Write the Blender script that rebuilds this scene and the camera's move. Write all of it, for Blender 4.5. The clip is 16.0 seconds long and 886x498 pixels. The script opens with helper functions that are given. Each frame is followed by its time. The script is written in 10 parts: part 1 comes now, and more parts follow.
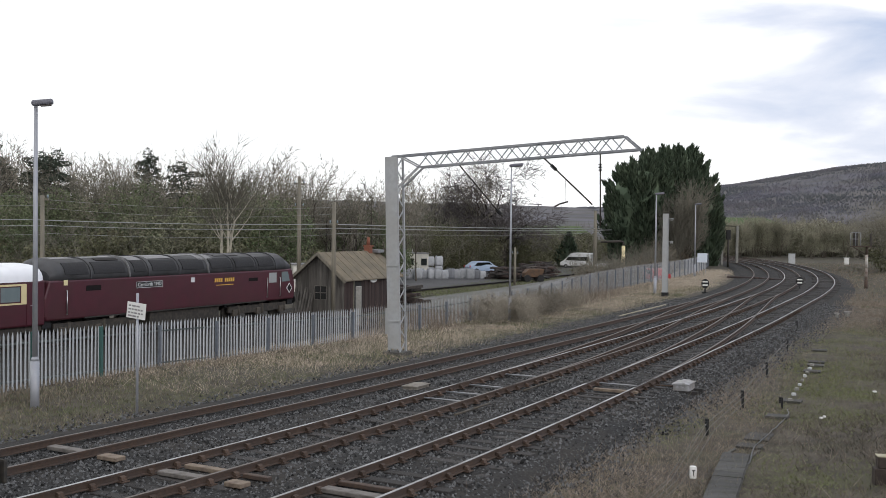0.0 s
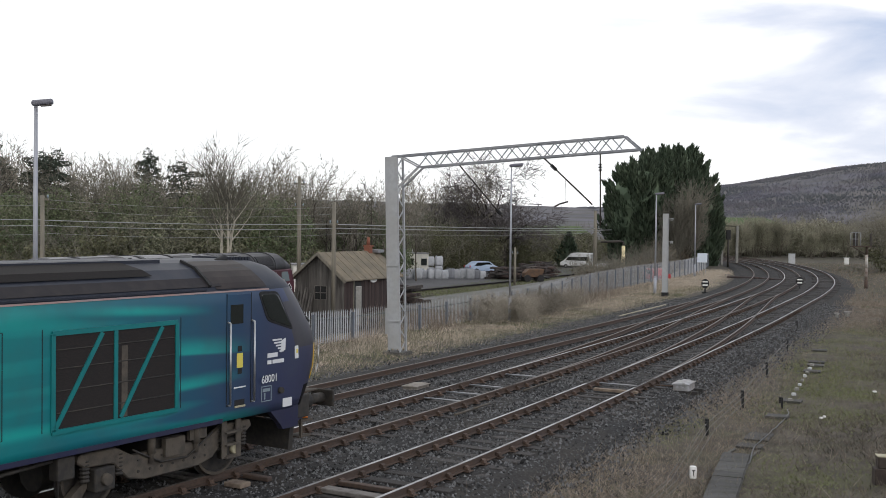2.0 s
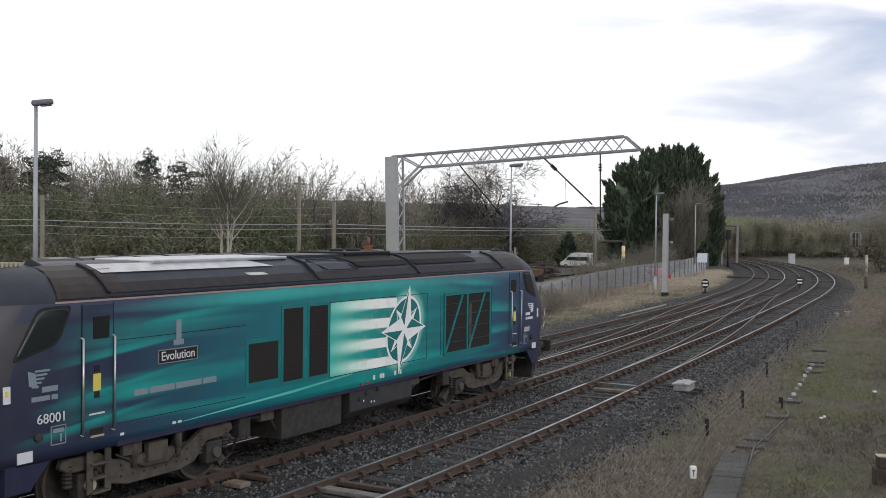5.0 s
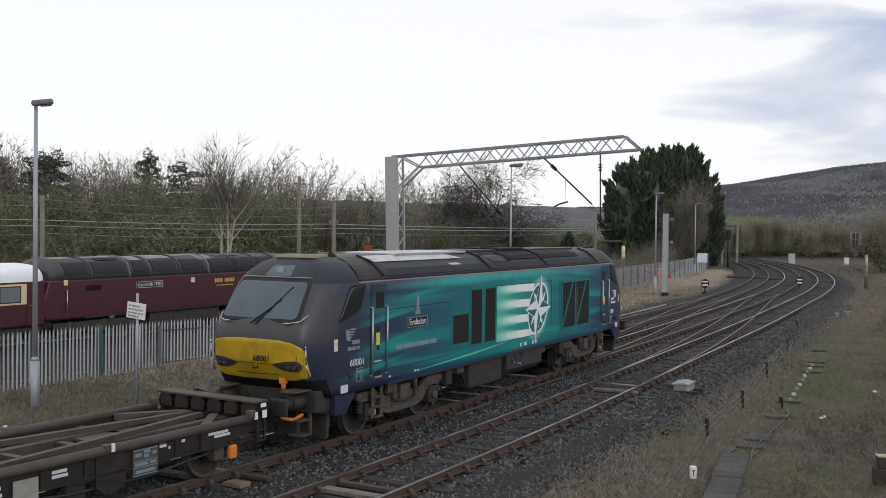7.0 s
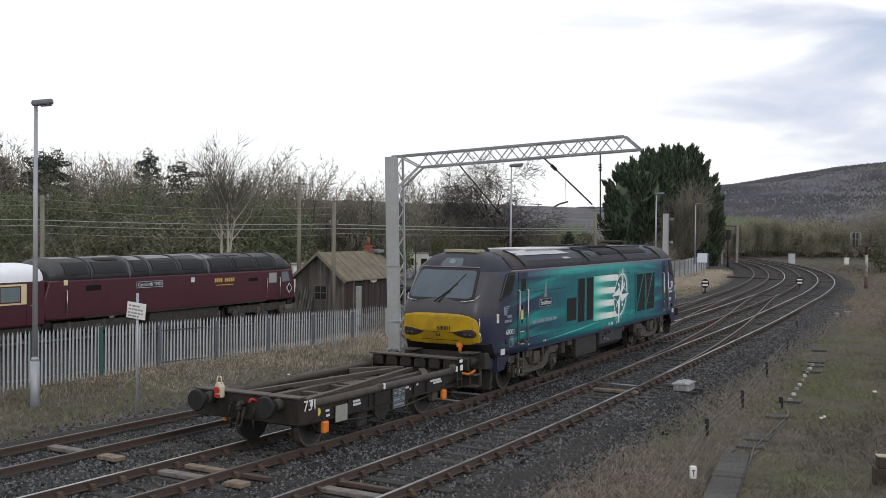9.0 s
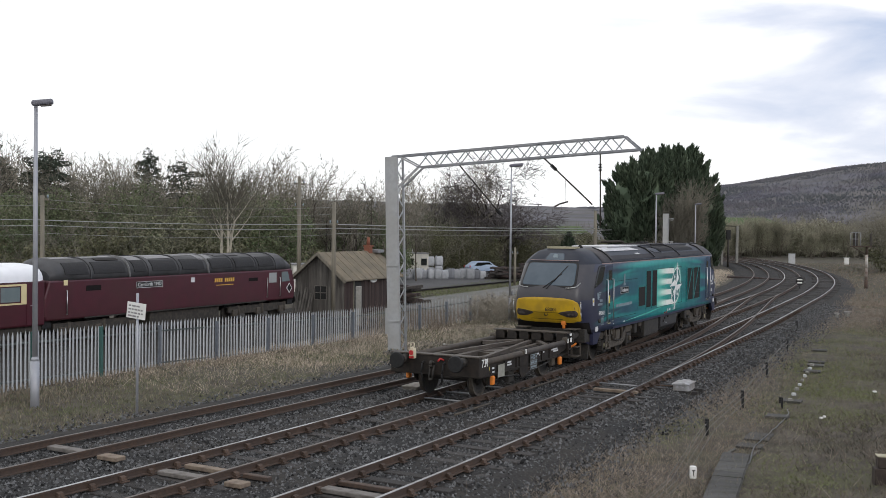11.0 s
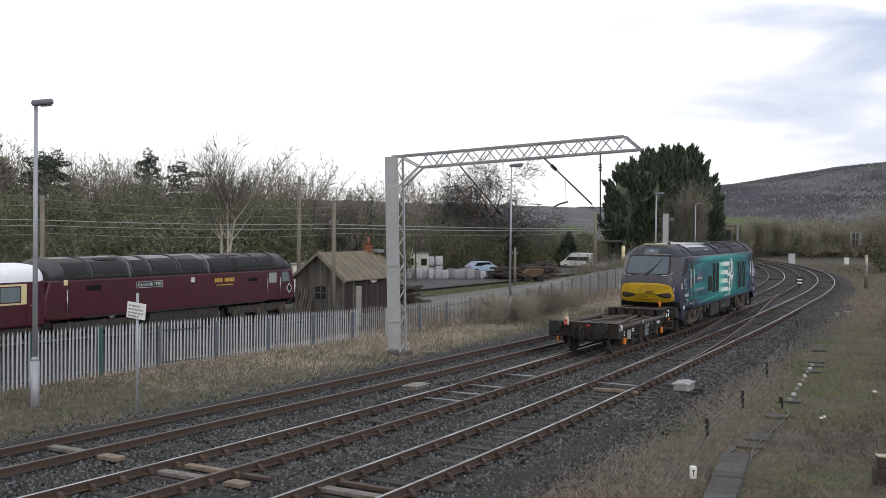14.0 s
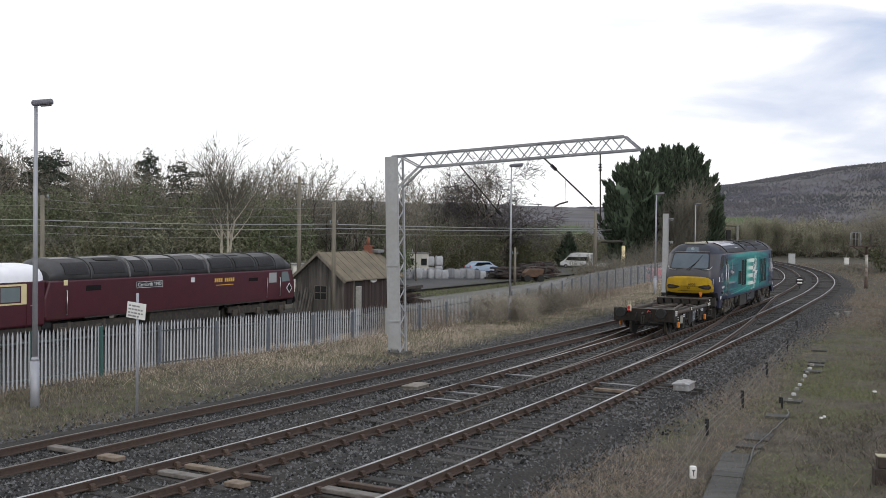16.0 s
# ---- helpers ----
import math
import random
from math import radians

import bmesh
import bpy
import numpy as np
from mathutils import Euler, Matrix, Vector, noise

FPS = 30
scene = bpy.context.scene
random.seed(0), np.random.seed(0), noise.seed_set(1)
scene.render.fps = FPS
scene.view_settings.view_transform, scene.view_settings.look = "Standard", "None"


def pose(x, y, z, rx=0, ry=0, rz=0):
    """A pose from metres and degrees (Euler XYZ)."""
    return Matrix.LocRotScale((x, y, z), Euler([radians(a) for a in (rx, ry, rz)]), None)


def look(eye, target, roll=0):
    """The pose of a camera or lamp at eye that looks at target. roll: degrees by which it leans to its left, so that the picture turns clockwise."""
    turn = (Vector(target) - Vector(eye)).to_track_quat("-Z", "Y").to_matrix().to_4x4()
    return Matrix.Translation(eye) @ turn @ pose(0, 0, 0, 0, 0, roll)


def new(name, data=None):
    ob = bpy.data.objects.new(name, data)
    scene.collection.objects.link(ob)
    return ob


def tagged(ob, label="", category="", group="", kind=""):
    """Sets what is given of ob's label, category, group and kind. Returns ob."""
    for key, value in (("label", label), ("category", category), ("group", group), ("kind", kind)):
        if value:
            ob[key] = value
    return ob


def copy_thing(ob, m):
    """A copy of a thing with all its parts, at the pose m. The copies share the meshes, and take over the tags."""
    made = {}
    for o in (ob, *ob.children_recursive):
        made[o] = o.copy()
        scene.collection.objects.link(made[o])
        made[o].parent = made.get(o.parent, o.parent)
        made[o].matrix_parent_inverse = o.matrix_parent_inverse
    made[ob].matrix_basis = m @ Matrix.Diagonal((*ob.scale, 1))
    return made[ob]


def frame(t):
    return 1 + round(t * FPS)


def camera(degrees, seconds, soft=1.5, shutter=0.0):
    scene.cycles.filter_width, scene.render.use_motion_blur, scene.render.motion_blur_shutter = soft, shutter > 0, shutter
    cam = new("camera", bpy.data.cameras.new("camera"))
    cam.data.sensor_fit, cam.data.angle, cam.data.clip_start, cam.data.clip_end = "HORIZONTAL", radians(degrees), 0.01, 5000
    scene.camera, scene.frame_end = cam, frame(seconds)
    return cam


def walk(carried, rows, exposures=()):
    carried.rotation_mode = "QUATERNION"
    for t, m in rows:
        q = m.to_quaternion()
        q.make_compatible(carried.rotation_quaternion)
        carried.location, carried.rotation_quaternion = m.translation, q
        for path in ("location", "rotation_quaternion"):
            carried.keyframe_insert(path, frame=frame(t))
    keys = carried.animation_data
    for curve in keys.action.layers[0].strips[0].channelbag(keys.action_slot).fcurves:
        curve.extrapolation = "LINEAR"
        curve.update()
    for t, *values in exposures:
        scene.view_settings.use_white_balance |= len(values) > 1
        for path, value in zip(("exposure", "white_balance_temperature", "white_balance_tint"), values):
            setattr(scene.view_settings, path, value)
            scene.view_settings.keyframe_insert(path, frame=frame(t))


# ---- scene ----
EYE = (0.0, 0.0, 4.534)
cam = camera(45.5, 16.0, soft=0.85)
TILT = radians(-1.1685)
STAND = look(EYE, (0.0, math.cos(TILT), EYE[2] + math.sin(TILT)), roll=0.675)
walk(cam, [(0.0, STAND), (16.0, STAND)], exposures=[(0.0, 0.0, 6500, 10), (4.5, -0.03, 6500, 10), (6.3, -0.20, 6500, 10), (7.6, -0.18, 6500, 10), (9.6, -0.07, 6500, 10), (11.5, 0.0, 6500, 10), (16.0, 0.0, 6500, 10)])

# ---------------------------------------------------------------- sky and sun
SUN_ELEVATION, SUN_BEARING = 24.0, 138.0


def make_sky():
    """A bright winter overcast, thinning to blue-grey cloud on one side."""
    w = bpy.data.worlds.new("sky")
    scene.world = w
    w.use_nodes = True
    nt = w.node_tree
    nt.nodes.clear()
    n = nt.nodes.new
    out, bg = n("ShaderNodeOutputWorld"), n("ShaderNodeBackground")
    sky = n("ShaderNodeTexSky")
    sky.sky_type, sky.sun_disc = "NISHITA", False
    sky.sun_elevation, sky.sun_rotation = radians(SUN_ELEVATION), radians(SUN_BEARING)
    dim = n("ShaderNodeMixRGB")
    dim.blend_type = "MULTIPLY"
    dim.inputs[0].default_value, dim.inputs[2].default_value = 1.0, (0.10, 0.10, 0.10, 1)
    nt.links.new(sky.outputs[0], dim.inputs[1])
    co, sep = n("ShaderNodeTexCoord"), n("ShaderNodeSeparateXYZ")
    nt.links.new(co.outputs["Generated"], sep.inputs[0])
    stretch = n("ShaderNodeMapping")
    stretch.inputs["Scale"].default_value = (1.0, 1.0, 3.6)
    nt.links.new(co.outputs["Generated"], stretch.inputs[0])
    cloud = n("ShaderNodeTexNoise")
    cloud.inputs["Scale"].default_value, cloud.inputs["Detail"].default_value = 5.0, 7.0
    cloud.inputs["Roughness"].default_value, cloud.inputs["Distortion"].default_value = 0.5, 0.3
    nt.links.new(stretch.outputs[0], cloud.inputs["Vector"])
    # the cover thins away from the sun's side
    side = n("ShaderNodeMapRange")
    side.inputs[1].default_value, side.inputs[2].default_value = 0.02, 0.46
    side.inputs[3].default_value, side.inputs[4].default_value = -0.32, 0.13
    nt.links.new(sep.outputs[0], side.inputs[0])
    add = n("ShaderNodeMath")
    nt.links.new(cloud.outputs[0], add.inputs[0])
    nt.links.new(side.outputs[0], add.inputs[1])
    ramp = n("ShaderNodeValToRGB")
    e = ramp.color_ramp.elements
    e[0].position, e[0].color = 0.42, (1.17, 1.18, 1.20, 1)
    e[1].position, e[1].color = 0.74, (0.54, 0.64, 0.85, 1)
    m = e.new(0.54)
    m.color = (0.86, 0.90, 1.02, 1)
    nt.links.new(add.outputs[0], ramp.inputs[0])
    mix = n("ShaderNodeMixRGB")
    mix.inputs[0].default_value = 0.92
    nt.links.new(dim.outputs[0], mix.inputs[1])
    nt.links.new(ramp.outputs[0], mix.inputs[2])
    nt.links.new(mix.outputs[0], bg.inputs[0])
    bg.inputs[1].default_value = 1.0
    nt.links.new(bg.outputs[0], out.inputs[0])


make_sky()
sun_data = bpy.data.lights.new("sun", "SUN")
sun_data.energy, sun_data.angle, sun_data.color = 0.85, radians(18), (1.0, 0.94, 0.86)
sun = new("sun", sun_data)
_b, _e = radians(SUN_BEARING), radians(SUN_ELEVATION)
sun.matrix_world = look((60 * math.sin(_b) * math.cos(_e), 60 * math.cos(_b) * math.cos(_e), 60 * math.sin(_e)), (0, 0, 0))


# ---------------------------------------------------------------- materials
def material(name, base, rough=0.7, metal=0.0, second=None, scale=8.0, amount=0.5, bump=0.0, bump_scale=60.0,
             stretch=(1, 1, 1), third=None, third_scale=1.2, third_amount=0.4, island=0.0, spec=0.5, rand=0.0, space="Object"):
    """A surface with two scales of variation: second colour by a fine noise, third by a broad one."""
    m = bpy.data.materials.new(name)
    m.use_nodes = True
    nt = m.node_tree
    p = nt.nodes["Principled BSDF"]
    p.inputs["Roughness"].default_value, p.inputs["Metallic"].default_value = rough, metal
    p.inputs["Specular IOR Level"].default_value = spec
    n = nt.nodes.new
    co, mp = n("ShaderNodeTexCoord"), n("ShaderNodeMapping")
    mp.inputs["Scale"].default_value = stretch
    nt.links.new(co.outputs[space], mp.inputs[0])
    col = None
    rgb = n("ShaderNodeRGB")
    rgb.outputs[0].default_value = (*base, 1)
    col = rgb.outputs[0]

    def blend(col, colour, sc, am, detail=6.0, lo=0.42, hi=0.62):
        t, r, x = n("ShaderNodeTexNoise"), n("ShaderNodeMapRange"), n("ShaderNodeMixRGB")
        t.inputs["Scale"].default_value, t.inputs["Detail"].default_value = sc, detail
        nt.links.new(mp.outputs[0], t.inputs["Vector"])
        r.inputs[1].default_value, r.inputs[2].default_value, r.inputs[4].default_value = lo, hi, am
        nt.links.new(t.outputs[0], r.inputs[0])
        nt.links.new(r.outputs[0], x.inputs[0])
        nt.links.new(col, x.inputs[1])
        x.inputs[2].default_value = (*colour, 1)
        return x.outputs[0]
    if second:
        col = blend(col, second, scale, amount)
    if third:
        col = blend(col, third, third_scale, third_amount, 4.0)
    if island or rand:
        hsv, r = n("ShaderNodeHueSaturation"), n("ShaderNodeMapRange")
        src = n("ShaderNodeNewGeometry").outputs["Random Per Island"] if island else n("ShaderNodeObjectInfo").outputs["Random"]
        k = island or rand
        r.inputs[3].default_value, r.inputs[4].default_value = 1 - k, 1 + k
        nt.links.new(src, r.inputs[0])
        nt.links.new(r.outputs[0], hsv.inputs["Value"])
        nt.links.new(col, hsv.inputs["Color"])
        col = hsv.outputs[0]
    nt.links.new(col, p.inputs["Base Color"])
    if bump:
        t, b = n("ShaderNodeTexNoise"), n("ShaderNodeBump")
        t.inputs["Scale"].default_value, t.inputs["Detail"].default_value = bump_scale, 5.0
        nt.links.new(mp.outputs[0], t.inputs["Vector"])
        b.inputs["Strength"].default_value, b.inputs["Distance"].default_value = bump, 0.02
        nt.links.new(t.outputs[0], b.inputs["Height"])
        nt.links.new(b.outputs[0], p.inputs["Normal"])
    return m


def glass(name, tint, rough=0.05):
    m = material(name, tint, rough, 0.0, spec=0.9)
    return m


RUST = material("rusty_rail_side", (0.062, 0.042, 0.032), 0.85, 0.0, (0.092, 0.056, 0.038), 14, 0.7, 0.3, 60, third=(0.06, 0.045, 0.04), third_scale=1.5, third_amount=0.5)
RUST_BRIGHT = material("rust_red_chair", (0.082, 0.052, 0.037), 0.9, 0.0, (0.046, 0.035, 0.029), 25, 0.7, 0.4, 80, rand=0.3)
RAIL_TOP = material("polished_rail_head", (0.38, 0.38, 0.39), 0.40, 0.9, (0.13, 0.118, 0.112), 0.7, 0.9, stretch=(1, 1, 1))
RAIL_TOP_DULL = material("dull_rail_head", (0.13, 0.112, 0.102), 0.6, 0.25, (0.085, 0.068, 0.058), 20, 0.6)
SLEEPER = material("weathered_timber_sleeper", (0.034, 0.031, 0.030), 0.9, 0.0, (0.054, 0.049, 0.046), 18, 0.6, 0.5, 40, stretch=(1, 6, 1), rand=0.35)
STEEL_GREY = material("galvanised_steel", (0.42, 0.43, 0.44), 0.55, 0.35, (0.33, 0.34, 0.35), 6, 0.5, 0.05, 40, third=(0.36, 0.35, 0.33), third_scale=0.8, third_amount=0.5)
# Boom steel: coloured darker than the mast's against the bright sky behind it.
STEEL_DULL = material("backlit_boom_steel", (0.27, 0.28, 0.30), 0.55, 0.25, (0.19, 0.20, 0.215), 4, 0.7, third=(0.36, 0.36, 0.36), third_scale=0.9, third_amount=0.5)
FENCE_STEEL = material("galvanised_palisade", (0.44, 0.46, 0.48), 0.6, 0.15, (0.35, 0.37, 0.39), 5, 0.6, rand=0.12)
FENCE_GREEN = material("green_painted_post", (0.035, 0.10, 0.09), 0.6, 0.0, (0.05, 0.12, 0.11), 6, 0.5)
LAMP_STEEL = material("lamp_column_steel", (0.36, 0.37, 0.40), 0.5, 0.3, (0.29, 0.30, 0.34), 3, 0.5)
CONCRETE = material("weathered_concrete", (0.30, 0.29, 0.27), 0.9, 0.0, (0.22, 0.215, 0.20), 9, 0.7, 0.3, 50, third=(0.17, 0.17, 0.15), third_scale=0.7, third_amount=0.6)
CONCRETE_DARK = material("dirty_trough_lid", (0.088, 0.084, 0.078), 0.95, 0.0, (0.06, 0.06, 0.052), 9, 0.7, 0.4, 50, rand=0.2)
BLACK = material("black_rubber", (0.018, 0.018, 0.019), 0.6, 0.0, (0.03, 0.03, 0.03), 12, 0.5, spec=0.25)
DARK_IRON = material("grimy_underframe", (0.046, 0.042, 0.038), 0.75, 0.0, (0.078, 0.068, 0.056), 7, 0.7, 0.2, 40, spec=0.25)
WHITE = material("white_paint", (0.78, 0.78, 0.76), 0.5, 0.0, (0.66, 0.65, 0.62), 6, 0.4)
WIRE = material("bare_wire", (0.30, 0.31, 0.30), 0.5, 0.4, (0.22, 0.24, 0.22), 3, 0.5)


# ---------------------------------------------------------------- mesh helpers
def box(bm, x0, x1, y0, y1, z0, z1, mat=0, m=None):
    vs = [bm.verts.new((x, y, z)) for x in (x0, x1) for y in (y0, y1) for z in (z0, z1)]
    if m is not None:
        for v in vs:
            v.co = m @ v.co
    for a in ((0, 1, 3, 2), (4, 6, 7, 5), (0, 4, 5, 1), (2, 3, 7, 6), (0, 2, 6, 4), (1, 5, 7, 3)):
        bm.faces.new([vs[i] for i in a]).material_index = mat
    return vs


def rod(bm, p0, p1, r0, r1=None, seg=8, caps=True, mat=0):
    p0, p1 = Vector(p0), Vector(p1)
    r1 = r0 if r1 is None else r1
    q = (p1 - p0).to_track_quat("Z", "Y").to_matrix()
    rings = []
    for p, r in ((p0, r0), (p1, r1)):
        rings.append([bm.verts.new(p + q @ Vector((r * math.cos(2 * math.pi * i / seg), r * math.sin(2 * math.pi * i / seg), 0))) for i in range(seg)])
    for i in range(seg):
        f = bm.faces.new((rings[0][i], rings[0][(i + 1) % seg], rings[1][(i + 1) % seg], rings[1][i]))
        f.smooth, f.material_index = seg > 5, mat
    if caps:
        bm.faces.new(rings[0][::-1]).material_index = mat
        bm.faces.new(rings[1]).material_index = mat


def pipe(bm, pts, r, seg=6, mat=0):
    for a, b in zip(pts[:-1], pts[1:]):
        rod(bm, a, b, r, seg=seg, mat=mat)


def hose(bm, pts, r, seg=8):
    """One smooth tube through the points."""
    pts, rings = [Vector(p) for p in pts], []
    for i, p in enumerate(pts):
        q = (pts[min(i + 1, len(pts) - 1)] - pts[max(i - 1, 0)]).to_track_quat("Z", "Y").to_matrix()
        rings.append([bm.verts.new(p + q @ Vector((r * math.cos(2 * math.pi * k / seg), r * math.sin(2 * math.pi * k / seg), 0))) for k in range(seg)])
    for a, b in zip(rings[:-1], rings[1:]):
        for k in range(seg):
            bm.faces.new((a[k], a[(k + 1) % seg], b[(k + 1) % seg], b[k])).smooth = True


def bar(bm, p0, p1, w, h, up=(0, 0, 1), mat=0):
    """A rectangular bar from p0 to p1."""
    p0, p1 = Vector(p0), Vector(p1)
    d = (p1 - p0).normalized()
    s = d.cross(Vector(up))
    s = s.normalized() if s.length > 1e-6 else Vector((1, 0, 0))
    u = s.cross(d)
    vs = [bm.verts.new(p + s * a * w / 2 + u * b * h / 2) for p in (p0, p1) for a, b in ((-1, -1), (1, -1), (1, 1), (-1, 1))]
    for i in range(4):
        j = (i + 1) % 4
        bm.faces.new((vs[i], vs[j], vs[4 + j], vs[4 + i])).material_index = mat
    bm.faces.new(vs[3::-1]).material_index = mat
    bm.faces.new(vs[4:]).material_index = mat


def slab(bm, poly, axis, t0, t1, mat=0):
    """A flat polygon given in two coordinates, with thickness from t0 to t1 along axis (0 x, 1 y, 2 z)."""
    def at(a, b, t):
        return ((t, a, b), (a, t, b), (a, b, t))[axis]
    lo, hi = [[bm.verts.new(at(a, b, t)) for a, b in poly] for t in (t0, t1)]
    n = len(poly)
    for i in range(n):
        bm.faces.new((lo[i], lo[(i + 1) % n], hi[(i + 1) % n], hi[i])).material_index = mat
    bm.faces.new(lo[::-1]).material_index = mat
    bm.faces.new(hi).material_index = mat


def round_edges(bm, w, seg=2):
    bmesh.ops.remove_doubles(bm, verts=bm.verts, dist=1e-5)
    es = [e for e in bm.edges if len(e.link_faces) == 2 and e.calc_face_angle(0) > 0.5]
    bmesh.ops.bevel(bm, geom=es, offset=w, segments=seg, affect="EDGES", profile=0.5)


def finish(bm, name, mats):
    bmesh.ops.recalc_face_normals(bm, faces=bm.faces)
    me = bpy.data.meshes.new(name)
    bm.to_mesh(me)
    bm.free()
    for m in (mats if isinstance(mats, (list, tuple)) else [mats]):
        me.materials.append(m)
    return me


def part(name, bm, mats, parent, label=""):
    ob = new(name, finish(bm, name, mats))
    ob.parent = parent
    return tagged(ob, label)


def share(name, me, parent, m):
    """One more piece on a mesh that alike pieces share."""
    ob = new(name, me)
    ob.parent = parent
    ob.matrix_basis = m
    return ob


def thing(name, m, label, category, group="", kind=""):
    ob = new(name)
    ob.empty_display_size = 0.2
    ob.matrix_basis = m
    return tagged(ob, label, category, group, kind)


def solid(name, bm, mats, label, category, group="", kind="", m=None):
    ob = new(name, finish(bm, name, mats))
    if m is not None:
        ob.matrix_basis = m
    return tagged(ob, label, category, group, kind)


def raw(name, verts, faces, mats, index=None):
    me = bpy.data.meshes.new(name)
    me.from_pydata(verts, [], faces)
    for m in (mats if isinstance(mats, (list, tuple)) else [mats]):
        me.materials.append(m)
    if index is not None:
        me.polygons.foreach_set("material_index", index)
    me.update()
    return me


def lettering(name, text, size, mat, parent, m, depth=0.004, label=""):
    """Words in the built-in font, turned into a mesh. They lie in the local x, y plane."""
    cu = bpy.data.curves.new(name, "FONT")
    cu.body, cu.size, cu.extrude, cu.align_x, cu.align_y = text, size, depth, "CENTER", "CENTER"
    tmp = bpy.data.objects.new(name, cu)
    scene.collection.objects.link(tmp)
    bpy.context.view_layer.update()
    me = bpy.data.meshes.new_from_object(tmp.evaluated_get(bpy.context.evaluated_depsgraph_get()))
    bpy.data.objects.remove(tmp)
    me.materials.clear()
    me.materials.append(mat)
    ob = new(name, me)
    ob.parent, ob.matrix_basis = parent, m
    return tagged(ob, label)

# ---------------------------------------------------------------- the line of the tracks
KNOTS = (-60, -40, -10, 10, 25, 40, 60, 80, 95, 110, 125, 140, 160, 190, 230, 270)
HEADS = (44.0, 39.22, 32.01, 27.21, 26.92, 25.59, 24.44, 21.04, 17.5, 14.51, 11.35, 8.19, 3.98, -2.33, -14.0, -30.0)
OFF_KNOTS = (-30, 0, 25, 50, 80, 110, 150)
OFF_A = (3.252, 3.535, 2.86, 2.46, 2.90, 3.149, 2.975)
OFF_C = (4.058, 3.419, 3.002, 2.869, 3.028, 3.145, 3.13)
STEP = 0.5
SS = np.arange(-60, 270.01, STEP)


def smooth(v, k):
    return np.convolve(np.pad(v, k // 2, mode="edge"), np.ones(k) / k, "valid")


HEAD = smooth(np.radians(np.interp(SS, KNOTS, HEADS)), 9)
_dx, _dy = np.sin(HEAD) * STEP, np.cos(HEAD) * STEP
LX = np.concatenate([[0], np.cumsum((_dx[1:] + _dx[:-1]) / 2)])
LY = np.concatenate([[0], np.cumsum((_dy[1:] + _dy[:-1]) / 2)])
_i0 = int(round(60 / STEP))
LX, LY = LX - LX[_i0] - 3.65, LY - LY[_i0] + 21.523
SHIFT = {"far": smooth(np.interp(SS, OFF_KNOTS, OFF_A), 21), "middle": 0 * SS, "near": -smooth(np.interp(SS, OFF_KNOTS, OFF_C), 21)}


def at(s, lat=0.0):
    """The point lat metres to the left of the middle track, s metres along it, and its heading."""
    x, y, h = np.interp(s, SS, LX), np.interp(s, SS, LY), np.interp(s, SS, HEAD)
    return float(x - math.cos(h) * lat), float(y + math.sin(h) * lat), float(h)


def station(x, y):
    """Where (x, y) lies by the middle track: metres along and metres to the left."""
    i = int(np.argmin((LX - x) ** 2 + (LY - y) ** 2))
    h = HEAD[i]
    return SS[i] + (x - LX[i]) * math.sin(h) + (y - LY[i]) * math.cos(h), -(x - LX[i]) * math.cos(h) + (y - LY[i]) * math.sin(h)


# ---------------------------------------------------------------- ground
def ground_height(lat, y):
    """Height of the ground by the distance to the left of the middle track."""
    pts = ((-400, -0.2), (-60, -0.1), (-14, -0.25), (-7, -0.34), (-5, -0.42), (6, -0.42), (7.5, -0.34), (12.5, -0.36), (15.5, -0.88), (900, -0.9))
    z = float(np.interp(lat, [p[0] for p in pts], [p[1] for p in pts]))
    t = min(max((lat - 62) / 50, 0), 1)
    return z + 7.5 * t * t * (3 - 2 * t)


GRASS_DRY = material("winter_grass_ground", (0.102, 0.090, 0.074), 0.95, 0.0, (0.082, 0.084, 0.050), 0.45, 0.75, 0.7, 30,
                     third=(0.056, 0.050, 0.044), third_scale=2.0, third_amount=0.8, space="Object", spec=0.15)


def rough_ground(x, y):
    """The height of the uneven ground at x, y."""
    return ground_height(station(x, y)[1], y) + 0.05 * noise.noise(Vector((x * 0.35, y * 0.35, 0))) + 0.035 * noise.noise(Vector((x * 1.3, y * 1.3, 3)))


